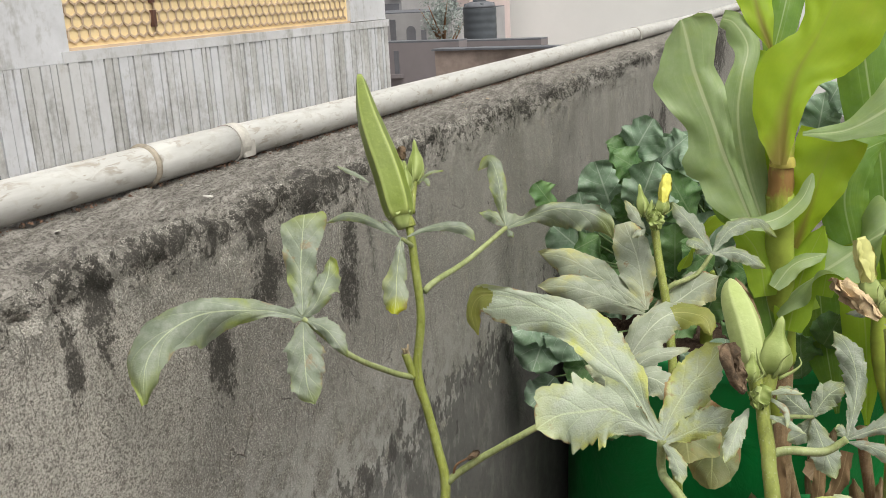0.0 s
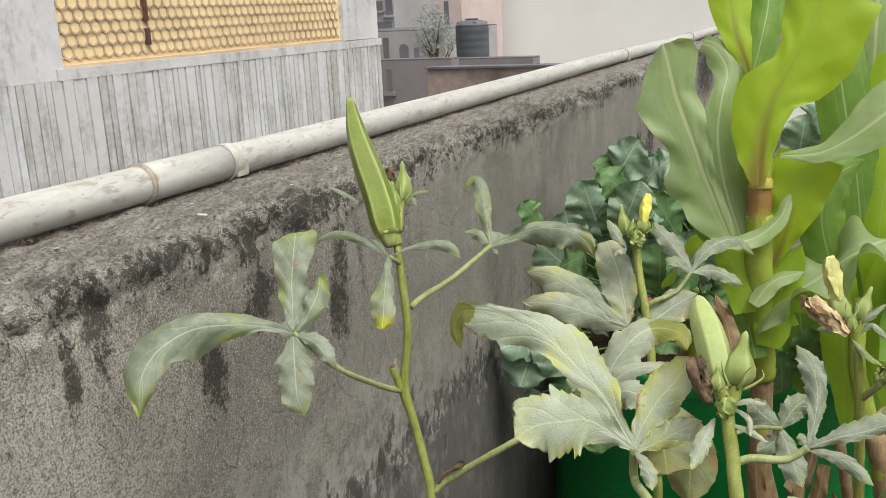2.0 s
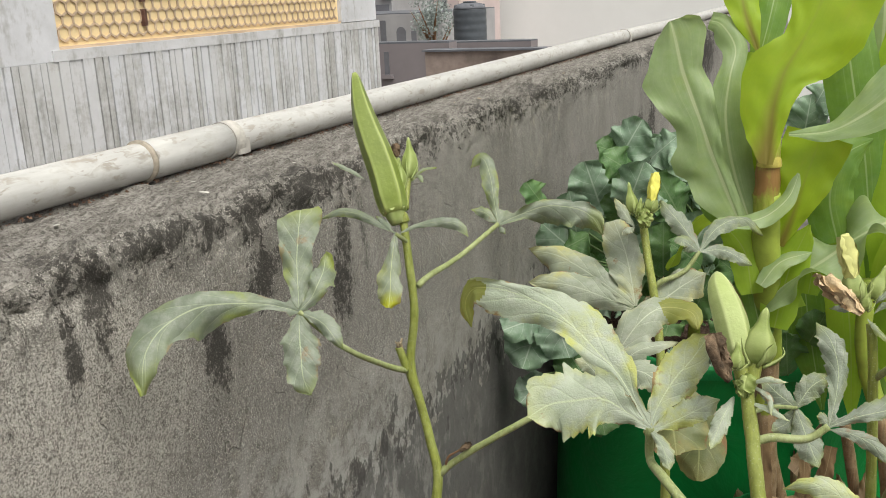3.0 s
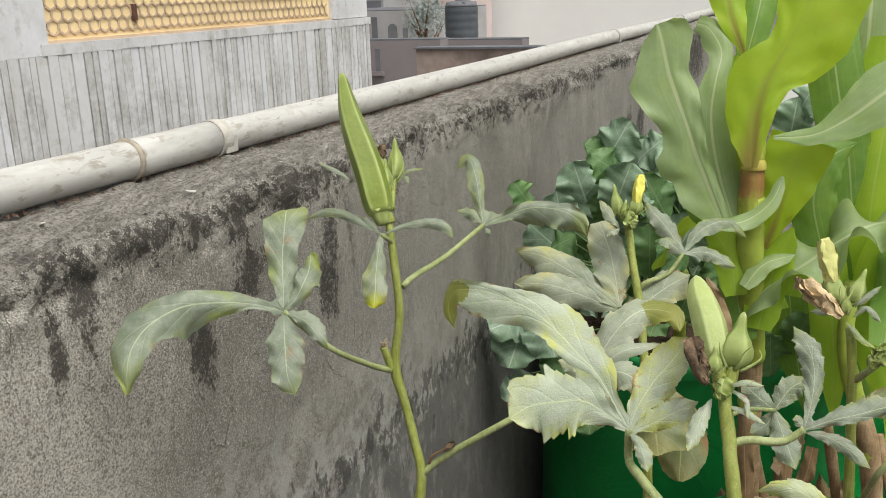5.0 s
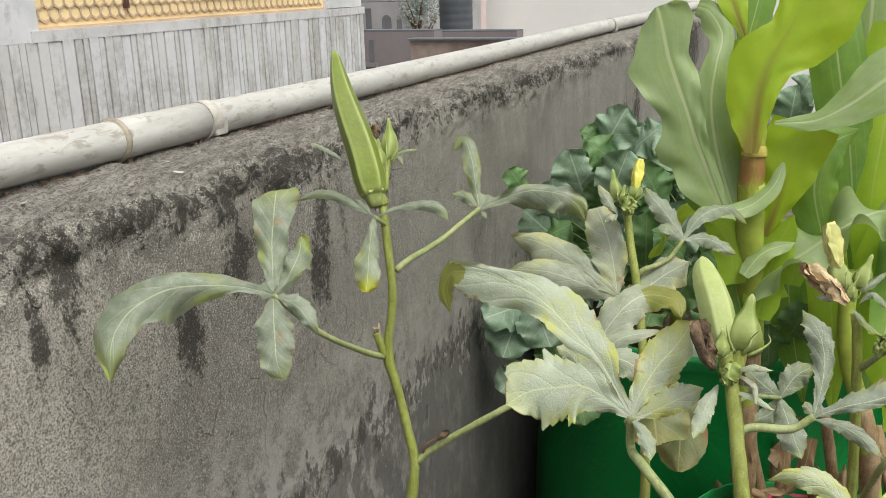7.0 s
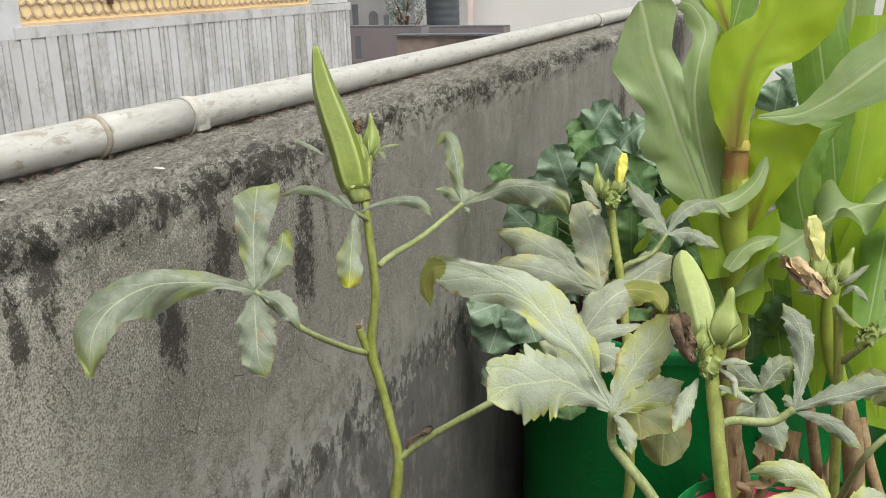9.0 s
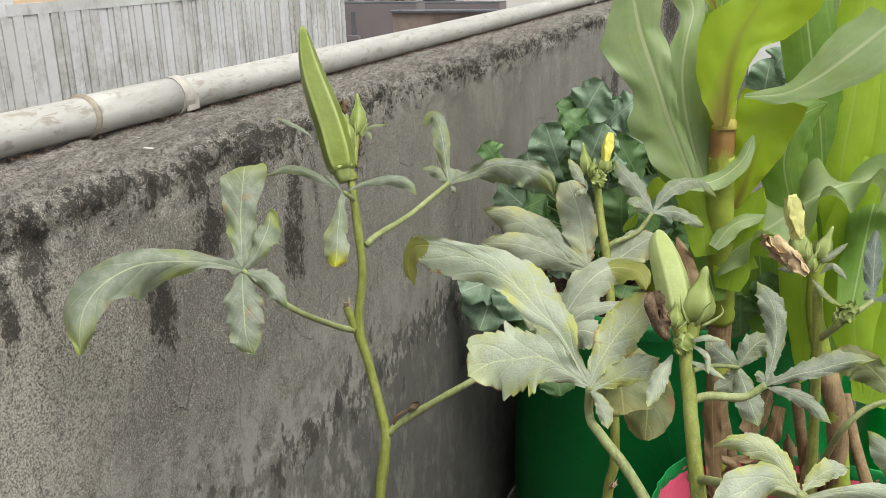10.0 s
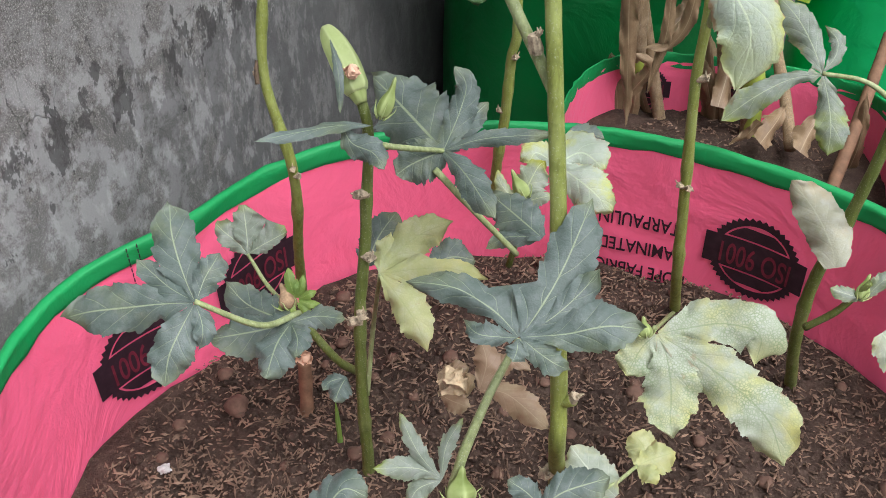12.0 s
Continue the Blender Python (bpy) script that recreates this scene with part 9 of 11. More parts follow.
leaf(maize3, "husk_leaf", [([(0.046, 1.440, 0.661), (0.038, 1.440, 0.606), (0.018, 1.440, 0.573), (-0.017, 1.440, 0.564)], 0.0108, {"profile": HUSK, "teeth": 0.15, "cup": 0.5, "wave": 0.5})], "", "dry_leaf", face=(0.1, -0.95, 0.2))
leaf(maize3, "husk_leaf", [([(-0.048, 1.440, 0.658), (-0.042, 1.440, 0.582), (-0.035, 1.440, 0.501), (-0.030, 1.440, 0.432)], 0.0139, {"profile": HUSK, "teeth": 0.15, "cup": 0.5, "wave": 0.5})], "", "dry_leaf", face=(0.1, -0.95, 0.2))
leaf(maize3, "husk_leaf", [([(0.163, 1.440, 0.471), (0.148, 1.440, 0.445), (0.126, 1.440, 0.426)], 0.0077, {"profile": HUSK, "teeth": 0.15, "cup": 0.5, "wave": 0.5})], "", "dry_leaf", face=(0.1, -0.95, 0.2))
stalk(maize3, "dead_stalk", [(0.008, 1.651, 0.305), (-0.063, 1.631, 0.611)], 0.011, 0.009, "stalk_low")
stalk(maize3, "dead_stalk", [(0.119, 1.676, 0.305), (0.064, 1.656, 0.597)], 0.011, 0.009, "stalk_low")

stalk(maize3, "dead_stalk", [(0.222, 1.545, 0.372), (0.201, 1.616, 0.418), (0.166, 1.670, 0.498), (0.145, 1.717, 0.564)], 0.0105, 0.009, "stalk_low", "brown dry maize stalk")
stalk(maize3, "dead_stalk", [(0.276, 1.422, 0.297), (0.292, 1.493, 0.359), (0.312, 1.581, 0.424), (0.336, 1.696, 0.519)], 0.0105, 0.009, "stem_wood", "brown dry maize stalk")
leaf(maize3, "husk_leaf", [([(0.172, 1.488, 0.407), (0.191, 1.536, 0.423), (0.200, 1.572, 0.431)], 0.0200, {"profile": HUSK, "teeth": 0.25, "count": 3, "cup": 0.8, "wave": 0.35})], "", "dry_sheath", face=(0.1, -0.95, 0.2))
leaf(maize3, "husk_leaf", [([(0.152, 1.587, 0.404), (0.137, 1.618, 0.448), (0.146, 1.651, 0.484)], 0.0140, {"profile": HUSK, "teeth": 0.25, "count": 3, "cup": 0.8, "wave": 0.35})], "", "dry_sheath", face=(0.1, -0.95, 0.2))
leaf(maize3, "husk_leaf", [([(0.231, 1.482, 0.406), (0.245, 1.530, 0.426), (0.266, 1.564, 0.441)], 0.0180, {"profile": HUSK, "teeth": 0.25, "count": 3, "cup": 0.8, "wave": 0.35})], "", "dry_sheath", face=(0.1, -0.95, 0.2))
leaf(maize3, "husk_leaf", [([(-0.051, 1.581, 0.406), (-0.019, 1.575, 0.466), (-0.047, 1.561, 0.494)], 0.0120, {"profile": HUSK, "teeth": 0.25, "count": 3, "cup": 0.8, "wave": 0.35})], "", "dry_sheath", face=(0.1, -0.95, 0.2))
leaf(maize3, "husk_leaf", [([(0.098, 1.574, 0.413), (0.103, 1.618, 0.464), (0.100, 1.659, 0.514)], 0.0160, {"profile": HUSK, "teeth": 0.25, "count": 3, "cup": 0.8, "wave": 0.35})], "", "dry_sheath", face=(0.1, -0.95, 0.2))
leaf(maize3, "husk_leaf", [([(-0.008, 1.665, 0.488), (0.017, 1.698, 0.517), (0.026, 1.733, 0.554)], 0.0180, {"profile": HUSK, "teeth": 0.25, "count": 3, "cup": 0.8, "wave": 0.35})], "", "dry_sheath", face=(0.1, -0.95, 0.2))

cabbage1 = thing("cabbage_plant", "blue-green cabbage plant leaning against the wall", "cabbage plant", "cabbage plants in the bag")

cabbage2 = thing("cabbage_plant", "blue-green cabbage plant in the dark green bag", "cabbage plant", "cabbage plants in the bag")
leaf(cabbage2, "brassica", [
    ([(-0.400, 2.016, 0.948), (-0.373, 2.008, 0.996), (-0.350, 2.019, 1.039)], 0.0483, {"profile": ROUND_LEAF, "teeth": 0.05, "count": 3.5, "wave": 0.34, "cup": 0.16, "nl": 34}),
], "", face=(0.041208039281897584, -0.8, 0.6243181137756794))
stalk(cabbage2, "petiole", [(-0.333, 2.117, 0.817), (-0.371, 2.069, 0.889), (-0.400, 2.016, 0.948)], 0.0022, 0.0018, "stem_dim")
leaf(cabbage1, "brassica", [
    ([(-0.456, 2.135, 0.797), (-0.473, 2.112, 0.867), (-0.495, 2.109, 0.931)], 0.0578, {"profile": ROUND_LEAF, "teeth": 0.05, "count": 3.5, "wave": 0.34, "cup": 0.16, "nl": 34}),
], "", face=(0.2149415375258034, -0.8, 0.36815351902875165))
stalk(cabbage1, "petiole", [(-0.385, 2.178, 0.708), (-0.424, 2.162, 0.757), (-0.456, 2.135, 0.797)], 0.0022, 0.0018, "stem_dim")
leaf(cabbage2, "brassica", [
    ([(-0.406, 2.099, 0.743), (-0.409, 2.085, 0.818), (-0.416, 2.090, 0.887)], 0.0606, {"profile": ROUND_LEAF, "teeth": 0.05, "count": 3.5, "wave": 0.34, "cup": 0.16, "nl": 34}),
], "", face=(-0.02105956963807895, -0.8, 0.23111698511910167))
stalk(cabbage2, "petiole", [(-0.311, 2.110, 0.684), (-0.364, 2.112, 0.716), (-0.406, 2.099, 0.743)], 0.0022, 0.0018, "stem_dim")
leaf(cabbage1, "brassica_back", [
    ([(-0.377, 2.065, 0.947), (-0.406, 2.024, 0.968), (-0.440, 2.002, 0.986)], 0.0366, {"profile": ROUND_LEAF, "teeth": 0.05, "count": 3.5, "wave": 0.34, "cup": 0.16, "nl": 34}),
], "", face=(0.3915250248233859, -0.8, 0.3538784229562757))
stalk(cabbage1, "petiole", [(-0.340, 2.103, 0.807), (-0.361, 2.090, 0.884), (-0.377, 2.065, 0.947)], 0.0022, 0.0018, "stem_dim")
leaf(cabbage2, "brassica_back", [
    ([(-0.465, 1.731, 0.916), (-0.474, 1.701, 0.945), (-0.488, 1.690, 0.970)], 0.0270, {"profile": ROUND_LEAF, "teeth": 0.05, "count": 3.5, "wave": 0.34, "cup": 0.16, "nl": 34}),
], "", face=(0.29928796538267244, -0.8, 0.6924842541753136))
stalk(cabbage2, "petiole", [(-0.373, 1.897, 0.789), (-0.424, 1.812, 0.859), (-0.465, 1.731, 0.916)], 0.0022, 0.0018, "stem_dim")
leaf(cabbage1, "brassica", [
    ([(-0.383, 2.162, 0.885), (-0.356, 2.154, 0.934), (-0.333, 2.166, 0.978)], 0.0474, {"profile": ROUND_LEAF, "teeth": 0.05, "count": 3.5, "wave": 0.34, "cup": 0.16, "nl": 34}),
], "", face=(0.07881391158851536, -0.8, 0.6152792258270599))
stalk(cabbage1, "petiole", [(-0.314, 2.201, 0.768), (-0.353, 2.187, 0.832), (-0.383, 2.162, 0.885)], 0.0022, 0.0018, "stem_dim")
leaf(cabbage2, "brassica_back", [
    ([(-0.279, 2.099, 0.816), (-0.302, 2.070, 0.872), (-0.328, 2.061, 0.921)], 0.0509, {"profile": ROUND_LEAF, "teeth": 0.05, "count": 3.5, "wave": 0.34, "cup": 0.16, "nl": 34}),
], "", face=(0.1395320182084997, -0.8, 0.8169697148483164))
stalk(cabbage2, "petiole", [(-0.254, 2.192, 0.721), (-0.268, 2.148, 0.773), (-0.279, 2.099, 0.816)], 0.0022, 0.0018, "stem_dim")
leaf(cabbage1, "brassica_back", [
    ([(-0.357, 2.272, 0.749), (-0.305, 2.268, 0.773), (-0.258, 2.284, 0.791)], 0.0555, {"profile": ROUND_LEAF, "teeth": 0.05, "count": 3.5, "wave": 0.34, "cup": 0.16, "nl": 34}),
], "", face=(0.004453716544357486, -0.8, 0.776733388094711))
stalk(cabbage1, "petiole", [(-0.291, 2.317, 0.684), (-0.328, 2.299, 0.719), (-0.357, 2.272, 0.749)], 0.0022, 0.0018, "stem_dim")
leaf(cabbage2, "brassica", [
    ([(-0.385, 2.225, 0.689), (-0.373, 2.215, 0.755), (-0.365, 2.224, 0.814)], 0.0527, {"profile": ROUND_LEAF, "teeth": 0.05, "count": 3.5, "wave": 0.34, "cup": 0.16, "nl": 34}),
], "", face=(0.032732748172689424, -0.8, 0.5298771307385783))
stalk(cabbage2, "petiole", [(-0.284, 2.238, 0.631), (-0.341, 2.238, 0.662), (-0.385, 2.225, 0.689)], 0.0022, 0.0018, "stem_dim")
leaf(cabbage1, "brassica", [
    ([(-0.399, 1.737, 0.823), (-0.427, 1.701, 0.863), (-0.459, 1.685, 0.897)], 0.0414, {"profile": ROUND_LEAF, "teeth": 0.05, "count": 3.5, "wave": 0.34, "cup": 0.16, "nl": 34}),
], "", face=(-0.03791304640963619, -0.8, 0.4344973533537184))
stalk(cabbage1, "petiole", [(-0.300, 1.907, 0.739), (-0.356, 1.820, 0.785), (-0.399, 1.737, 0.823)], 0.0022, 0.0018, "stem_dim")
leaf(cabbage2, "brassica_back", [
    ([(-0.302, 2.146, 0.859), (-0.284, 2.134, 0.908), (-0.270, 2.142, 0.953)], 0.0432, {"profile": ROUND_LEAF, "teeth": 0.05, "count": 3.5, "wave": 0.34, "cup": 0.16, "nl": 34}),
], "", face=(-0.04733620437434394, -0.8, 0.4931683926317582))
stalk(cabbage2, "petiole", [(-0.261, 2.115, 0.750), (-0.284, 2.140, 0.810), (-0.302, 2.146, 0.859)], 0.0022, 0.0018, "stem_dim")
leaf(cabbage1, "brassica", [
    ([(-0.403, 1.722, 0.863), (-0.404, 1.701, 0.912), (-0.411, 1.699, 0.955)], 0.0365, {"profile": ROUND_LEAF, "teeth": 0.05, "count": 3.5, "wave": 0.34, "cup": 0.16, "nl": 34}),
], "", face=(0.18045395632093714, -0.8, 0.538882566473753))
stalk(cabbage1, "petiole", [(-0.361, 1.902, 0.760), (-0.385, 1.809, 0.817), (-0.403, 1.722, 0.863)], 0.0022, 0.0018, "stem_dim")
leaf(cabbage2, "brassica", [
    ([(-0.348, 2.099, 0.945), (-0.318, 2.086, 0.972), (-0.293, 2.093, 0.994)], 0.0429, {"profile": ROUND_LEAF, "teeth": 0.05, "count": 3.5, "wave": 0.34, "cup": 0.16, "nl": 34}),
], "", face=(-0.27554817678945254, -0.8, 0.8577512290818075))
stalk(cabbage2, "petiole", [(-0.248, 2.138, 0.801), (-0.304, 2.124, 0.881), (-0.348, 2.099, 0.945)], 0.0022, 0.0018, "stem_dim")
leaf(cabbage1, "brassica_back", [
    ([(-0.288, 2.263, 0.754), (-0.278, 2.253, 0.819), (-0.270, 2.261, 0.877)], 0.0552, {"profile": ROUND_LEAF, "teeth": 0.05, "count": 3.5, "wave": 0.34, "cup": 0.16, "nl": 34}),
], "", face=(-0.17941480493365228, -0.8, 0.52786079024627))
stalk(cabbage1, "petiole", [(-0.244, 2.250, 0.685), (-0.269, 2.265, 0.723), (-0.288, 2.263, 0.754)], 0.0022, 0.0018, "stem_dim")
leaf(cabbage2, "brassica", [
    ([(-0.370, 1.969, 0.857), (-0.350, 1.959, 0.912), (-0.334, 1.969, 0.961)], 0.0461, {"profile": ROUND_LEAF, "teeth": 0.05, "count": 3.5, "wave": 0.34, "cup": 0.16, "nl": 34}),
], "", face=(0.5177029375195431, -0.8, 0.6193838654175494))
stalk(cabbage2, "petiole", [(-0.292, 2.084, 0.755), (-0.335, 2.028, 0.811), (-0.370, 1.969, 0.857)], 0.0022, 0.0018, "stem_dim")
leaf(cabbage1, "brassica", [
    ([(-0.456, 2.227, 0.649), (-0.484, 2.200, 0.717), (-0.516, 2.191, 0.778)], 0.0605, {"profile": ROUND_LEAF, "teeth": 0.05, "count": 3.5, "wave": 0.34, "cup": 0.16, "nl": 34}),
], "", face=(0.3122702877374759, -0.8, 0.536031749347442))
stalk(cabbage1, "petiole", [(-0.362, 2.230, 0.611), (-0.415, 2.236, 0.631), (-0.456, 2.227, 0.649)], 0.0022, 0.0018, "stem_dim")
leaf(cabbage2, "brassica", [
    ([(-0.260, 2.012, 0.742), (-0.231, 2.008, 0.799), (-0.206, 2.022, 0.850)], 0.0499, {"profile": ROUND_LEAF, "teeth": 0.05, "count": 3.5, "wave": 0.34, "cup": 0.16, "nl": 34}),
], "", face=(0.32830154748693396, -0.8, 0.4496488905611))
stalk(cabbage2, "petiole", [(-0.242, 2.073, 0.671), (-0.252, 2.047, 0.710), (-0.260, 2.012, 0.742)], 0.0022, 0.0018, "stem_dim")
leaf(cabbage1, "brassica_back", [
    ([(-0.292, 1.969, 0.726), (-0.290, 1.953, 0.786), (-0.291, 1.956, 0.840)], 0.0451, {"profile": ROUND_LEAF, "teeth": 0.05, "count": 3.5, "wave": 0.34, "cup": 0.16, "nl": 34}),
], "", face=(0.2576475887079358, -0.8, 0.49827752097193156))
stalk(cabbage1, "petiole", [(-0.265, 2.050, 0.665), (-0.280, 2.013, 0.698), (-0.292, 1.969, 0.726)], 0.0022, 0.0018, "stem_dim")
leaf(cabbage2, "brassica", [
    ([(-0.286, 2.187, 0.905), (-0.244, 2.180, 0.932), (-0.206, 2.193, 0.956)], 0.0457, {"profile": ROUND_LEAF, "teeth": 0.05, "count": 3.5, "wave": 0.34, "cup": 0.16, "nl": 34}),
], "", face=(0.198711532190286, -0.8, 0.650097465499407))
stalk(cabbage2, "petiole", [(-0.235, 2.212, 0.772), (-0.263, 2.206, 0.845), (-0.286, 2.187, 0.905)], 0.0022, 0.0018, "stem_dim")
leaf(cabbage1, "brassica_back", [
    ([(-0.334, 2.221, 0.619), (-0.302, 2.220, 0.683), (-0.273, 2.237, 0.740)], 0.0564, {"profile": ROUND_LEAF, "teeth": 0.05, "count": 3.5, "wave": 0.34, "cup": 0.16, "nl": 34}),
], "", face=(0.22605929531790028, -0.8, 0.5879878208682935))
stalk(cabbage1, "petiole", [(-0.313, 2.288, 0.591), (-0.325, 2.258, 0.606), (-0.334, 2.221, 0.619)], 0.0022, 0.0018, "stem_dim")
leaf(cabbage2, "brassica", [
    ([(-0.052, 2.195, 0.971), (-0.045, 2.179, 1.022), (-0.040, 2.183, 1.069)], 0.0396, {"profile": ROUND_LEAF, "teeth": 0.05, "count": 3.5, "wave": 0.34, "cup": 0.16, "nl": 34}),
], "", face=(0.10919104482045808, -0.8, 0.4525734708977611))
stalk(cabbage2, "petiole", [(-0.080, 2.205, 0.812), (-0.064, 2.207, 0.900), (-0.052, 2.195, 0.971)], 0.0022, 0.0018, "stem_dim")
leaf(cabbage1, "brassica", [
    ([(-0.041, 2.196, 1.031), (-0.026, 2.178, 1.063), (-0.011, 2.182, 1.093)], 0.0334, {"profile": ROUND_LEAF, "teeth": 0.05, "count": 3.5, "wave": 0.34, "cup": 0.16, "nl": 34}),
], "", face=(-0.13345568994203458, -0.8, 0.6622464278939091))
stalk(cabbage1, "petiole", [(-0.094, 2.213, 0.872), (-0.065, 2.211, 0.960), (-0.041, 2.196, 1.031)], 0.0022, 0.0018, "stem_dim")
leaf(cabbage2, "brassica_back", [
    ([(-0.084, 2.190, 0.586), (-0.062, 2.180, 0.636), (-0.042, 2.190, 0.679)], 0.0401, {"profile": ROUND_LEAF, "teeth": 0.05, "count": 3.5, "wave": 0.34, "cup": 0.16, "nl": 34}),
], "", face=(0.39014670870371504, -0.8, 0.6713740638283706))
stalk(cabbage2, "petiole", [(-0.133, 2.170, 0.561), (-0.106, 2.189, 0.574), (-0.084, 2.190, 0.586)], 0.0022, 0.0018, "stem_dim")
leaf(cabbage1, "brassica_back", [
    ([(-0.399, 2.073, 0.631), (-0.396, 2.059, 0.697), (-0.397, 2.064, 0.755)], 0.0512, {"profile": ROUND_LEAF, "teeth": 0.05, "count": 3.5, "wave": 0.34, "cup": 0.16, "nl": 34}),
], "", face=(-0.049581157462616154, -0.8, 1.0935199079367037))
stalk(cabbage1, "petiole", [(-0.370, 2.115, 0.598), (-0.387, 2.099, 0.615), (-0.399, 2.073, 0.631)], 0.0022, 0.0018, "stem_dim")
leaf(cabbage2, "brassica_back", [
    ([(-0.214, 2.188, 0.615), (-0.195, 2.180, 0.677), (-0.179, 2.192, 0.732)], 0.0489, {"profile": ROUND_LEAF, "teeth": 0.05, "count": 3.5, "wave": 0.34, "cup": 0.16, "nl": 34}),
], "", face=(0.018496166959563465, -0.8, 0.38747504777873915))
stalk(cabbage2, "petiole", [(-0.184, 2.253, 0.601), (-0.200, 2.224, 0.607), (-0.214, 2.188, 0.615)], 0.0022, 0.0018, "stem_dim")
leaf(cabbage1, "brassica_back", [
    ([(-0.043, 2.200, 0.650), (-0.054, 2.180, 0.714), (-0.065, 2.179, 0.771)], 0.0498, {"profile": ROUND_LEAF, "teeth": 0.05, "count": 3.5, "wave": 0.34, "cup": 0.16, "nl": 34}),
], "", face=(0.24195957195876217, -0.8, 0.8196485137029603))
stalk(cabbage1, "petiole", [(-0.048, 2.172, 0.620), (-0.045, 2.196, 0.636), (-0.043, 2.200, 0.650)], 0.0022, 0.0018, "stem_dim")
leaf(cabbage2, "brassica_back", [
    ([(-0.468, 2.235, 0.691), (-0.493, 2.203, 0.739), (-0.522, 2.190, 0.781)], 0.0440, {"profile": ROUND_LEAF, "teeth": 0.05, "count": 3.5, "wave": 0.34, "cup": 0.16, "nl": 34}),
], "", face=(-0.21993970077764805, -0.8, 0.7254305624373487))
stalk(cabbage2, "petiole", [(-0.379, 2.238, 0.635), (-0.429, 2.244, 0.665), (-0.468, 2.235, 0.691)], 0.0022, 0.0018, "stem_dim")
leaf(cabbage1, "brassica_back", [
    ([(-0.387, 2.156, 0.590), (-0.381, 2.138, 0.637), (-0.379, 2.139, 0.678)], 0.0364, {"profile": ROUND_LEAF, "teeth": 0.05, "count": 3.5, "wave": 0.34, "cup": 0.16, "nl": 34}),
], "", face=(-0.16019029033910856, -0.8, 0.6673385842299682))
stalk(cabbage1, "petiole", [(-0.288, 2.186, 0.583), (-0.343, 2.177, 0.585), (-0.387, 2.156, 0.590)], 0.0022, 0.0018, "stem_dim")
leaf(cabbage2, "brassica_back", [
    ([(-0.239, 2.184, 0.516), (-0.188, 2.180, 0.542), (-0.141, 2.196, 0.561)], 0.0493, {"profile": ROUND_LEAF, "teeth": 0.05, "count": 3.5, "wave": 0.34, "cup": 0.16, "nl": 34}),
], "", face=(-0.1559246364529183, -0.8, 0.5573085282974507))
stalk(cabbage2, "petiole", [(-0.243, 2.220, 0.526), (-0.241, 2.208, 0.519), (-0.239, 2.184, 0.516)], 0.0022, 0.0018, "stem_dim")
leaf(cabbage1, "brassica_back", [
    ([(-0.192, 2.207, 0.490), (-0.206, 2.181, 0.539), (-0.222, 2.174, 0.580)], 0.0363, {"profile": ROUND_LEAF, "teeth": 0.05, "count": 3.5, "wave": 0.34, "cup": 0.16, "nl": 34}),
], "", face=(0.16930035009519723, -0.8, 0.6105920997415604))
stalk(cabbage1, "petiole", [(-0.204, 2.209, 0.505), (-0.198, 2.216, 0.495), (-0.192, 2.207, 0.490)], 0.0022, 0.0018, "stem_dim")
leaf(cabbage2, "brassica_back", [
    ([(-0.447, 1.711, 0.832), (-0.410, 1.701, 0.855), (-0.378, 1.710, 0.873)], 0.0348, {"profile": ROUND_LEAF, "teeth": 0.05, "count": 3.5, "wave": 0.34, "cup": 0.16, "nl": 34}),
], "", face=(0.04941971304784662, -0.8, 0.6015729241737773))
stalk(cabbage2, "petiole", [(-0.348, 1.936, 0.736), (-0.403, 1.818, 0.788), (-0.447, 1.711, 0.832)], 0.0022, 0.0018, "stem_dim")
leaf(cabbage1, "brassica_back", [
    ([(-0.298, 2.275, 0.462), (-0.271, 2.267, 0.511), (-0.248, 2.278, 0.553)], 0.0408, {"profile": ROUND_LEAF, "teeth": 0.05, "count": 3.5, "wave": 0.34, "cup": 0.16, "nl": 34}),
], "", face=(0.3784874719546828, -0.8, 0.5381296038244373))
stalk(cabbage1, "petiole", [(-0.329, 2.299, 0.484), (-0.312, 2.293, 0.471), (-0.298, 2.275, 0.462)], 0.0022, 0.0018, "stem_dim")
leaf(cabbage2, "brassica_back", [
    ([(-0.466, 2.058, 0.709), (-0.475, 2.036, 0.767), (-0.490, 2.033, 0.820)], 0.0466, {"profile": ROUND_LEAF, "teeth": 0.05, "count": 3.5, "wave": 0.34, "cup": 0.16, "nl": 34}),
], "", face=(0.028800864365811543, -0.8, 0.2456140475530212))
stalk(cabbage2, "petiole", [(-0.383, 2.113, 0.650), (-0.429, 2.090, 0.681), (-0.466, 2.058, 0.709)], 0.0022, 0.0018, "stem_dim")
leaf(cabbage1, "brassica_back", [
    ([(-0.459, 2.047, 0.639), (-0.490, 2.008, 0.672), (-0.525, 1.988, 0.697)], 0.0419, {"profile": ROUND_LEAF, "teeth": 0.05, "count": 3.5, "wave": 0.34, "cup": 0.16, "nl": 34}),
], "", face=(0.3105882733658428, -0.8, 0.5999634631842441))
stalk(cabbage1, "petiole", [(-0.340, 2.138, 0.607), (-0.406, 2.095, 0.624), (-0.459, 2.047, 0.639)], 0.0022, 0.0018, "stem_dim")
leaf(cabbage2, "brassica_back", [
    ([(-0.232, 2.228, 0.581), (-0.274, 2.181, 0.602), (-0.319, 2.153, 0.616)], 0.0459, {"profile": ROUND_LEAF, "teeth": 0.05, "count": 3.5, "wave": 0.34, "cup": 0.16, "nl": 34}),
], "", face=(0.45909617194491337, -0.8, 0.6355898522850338))
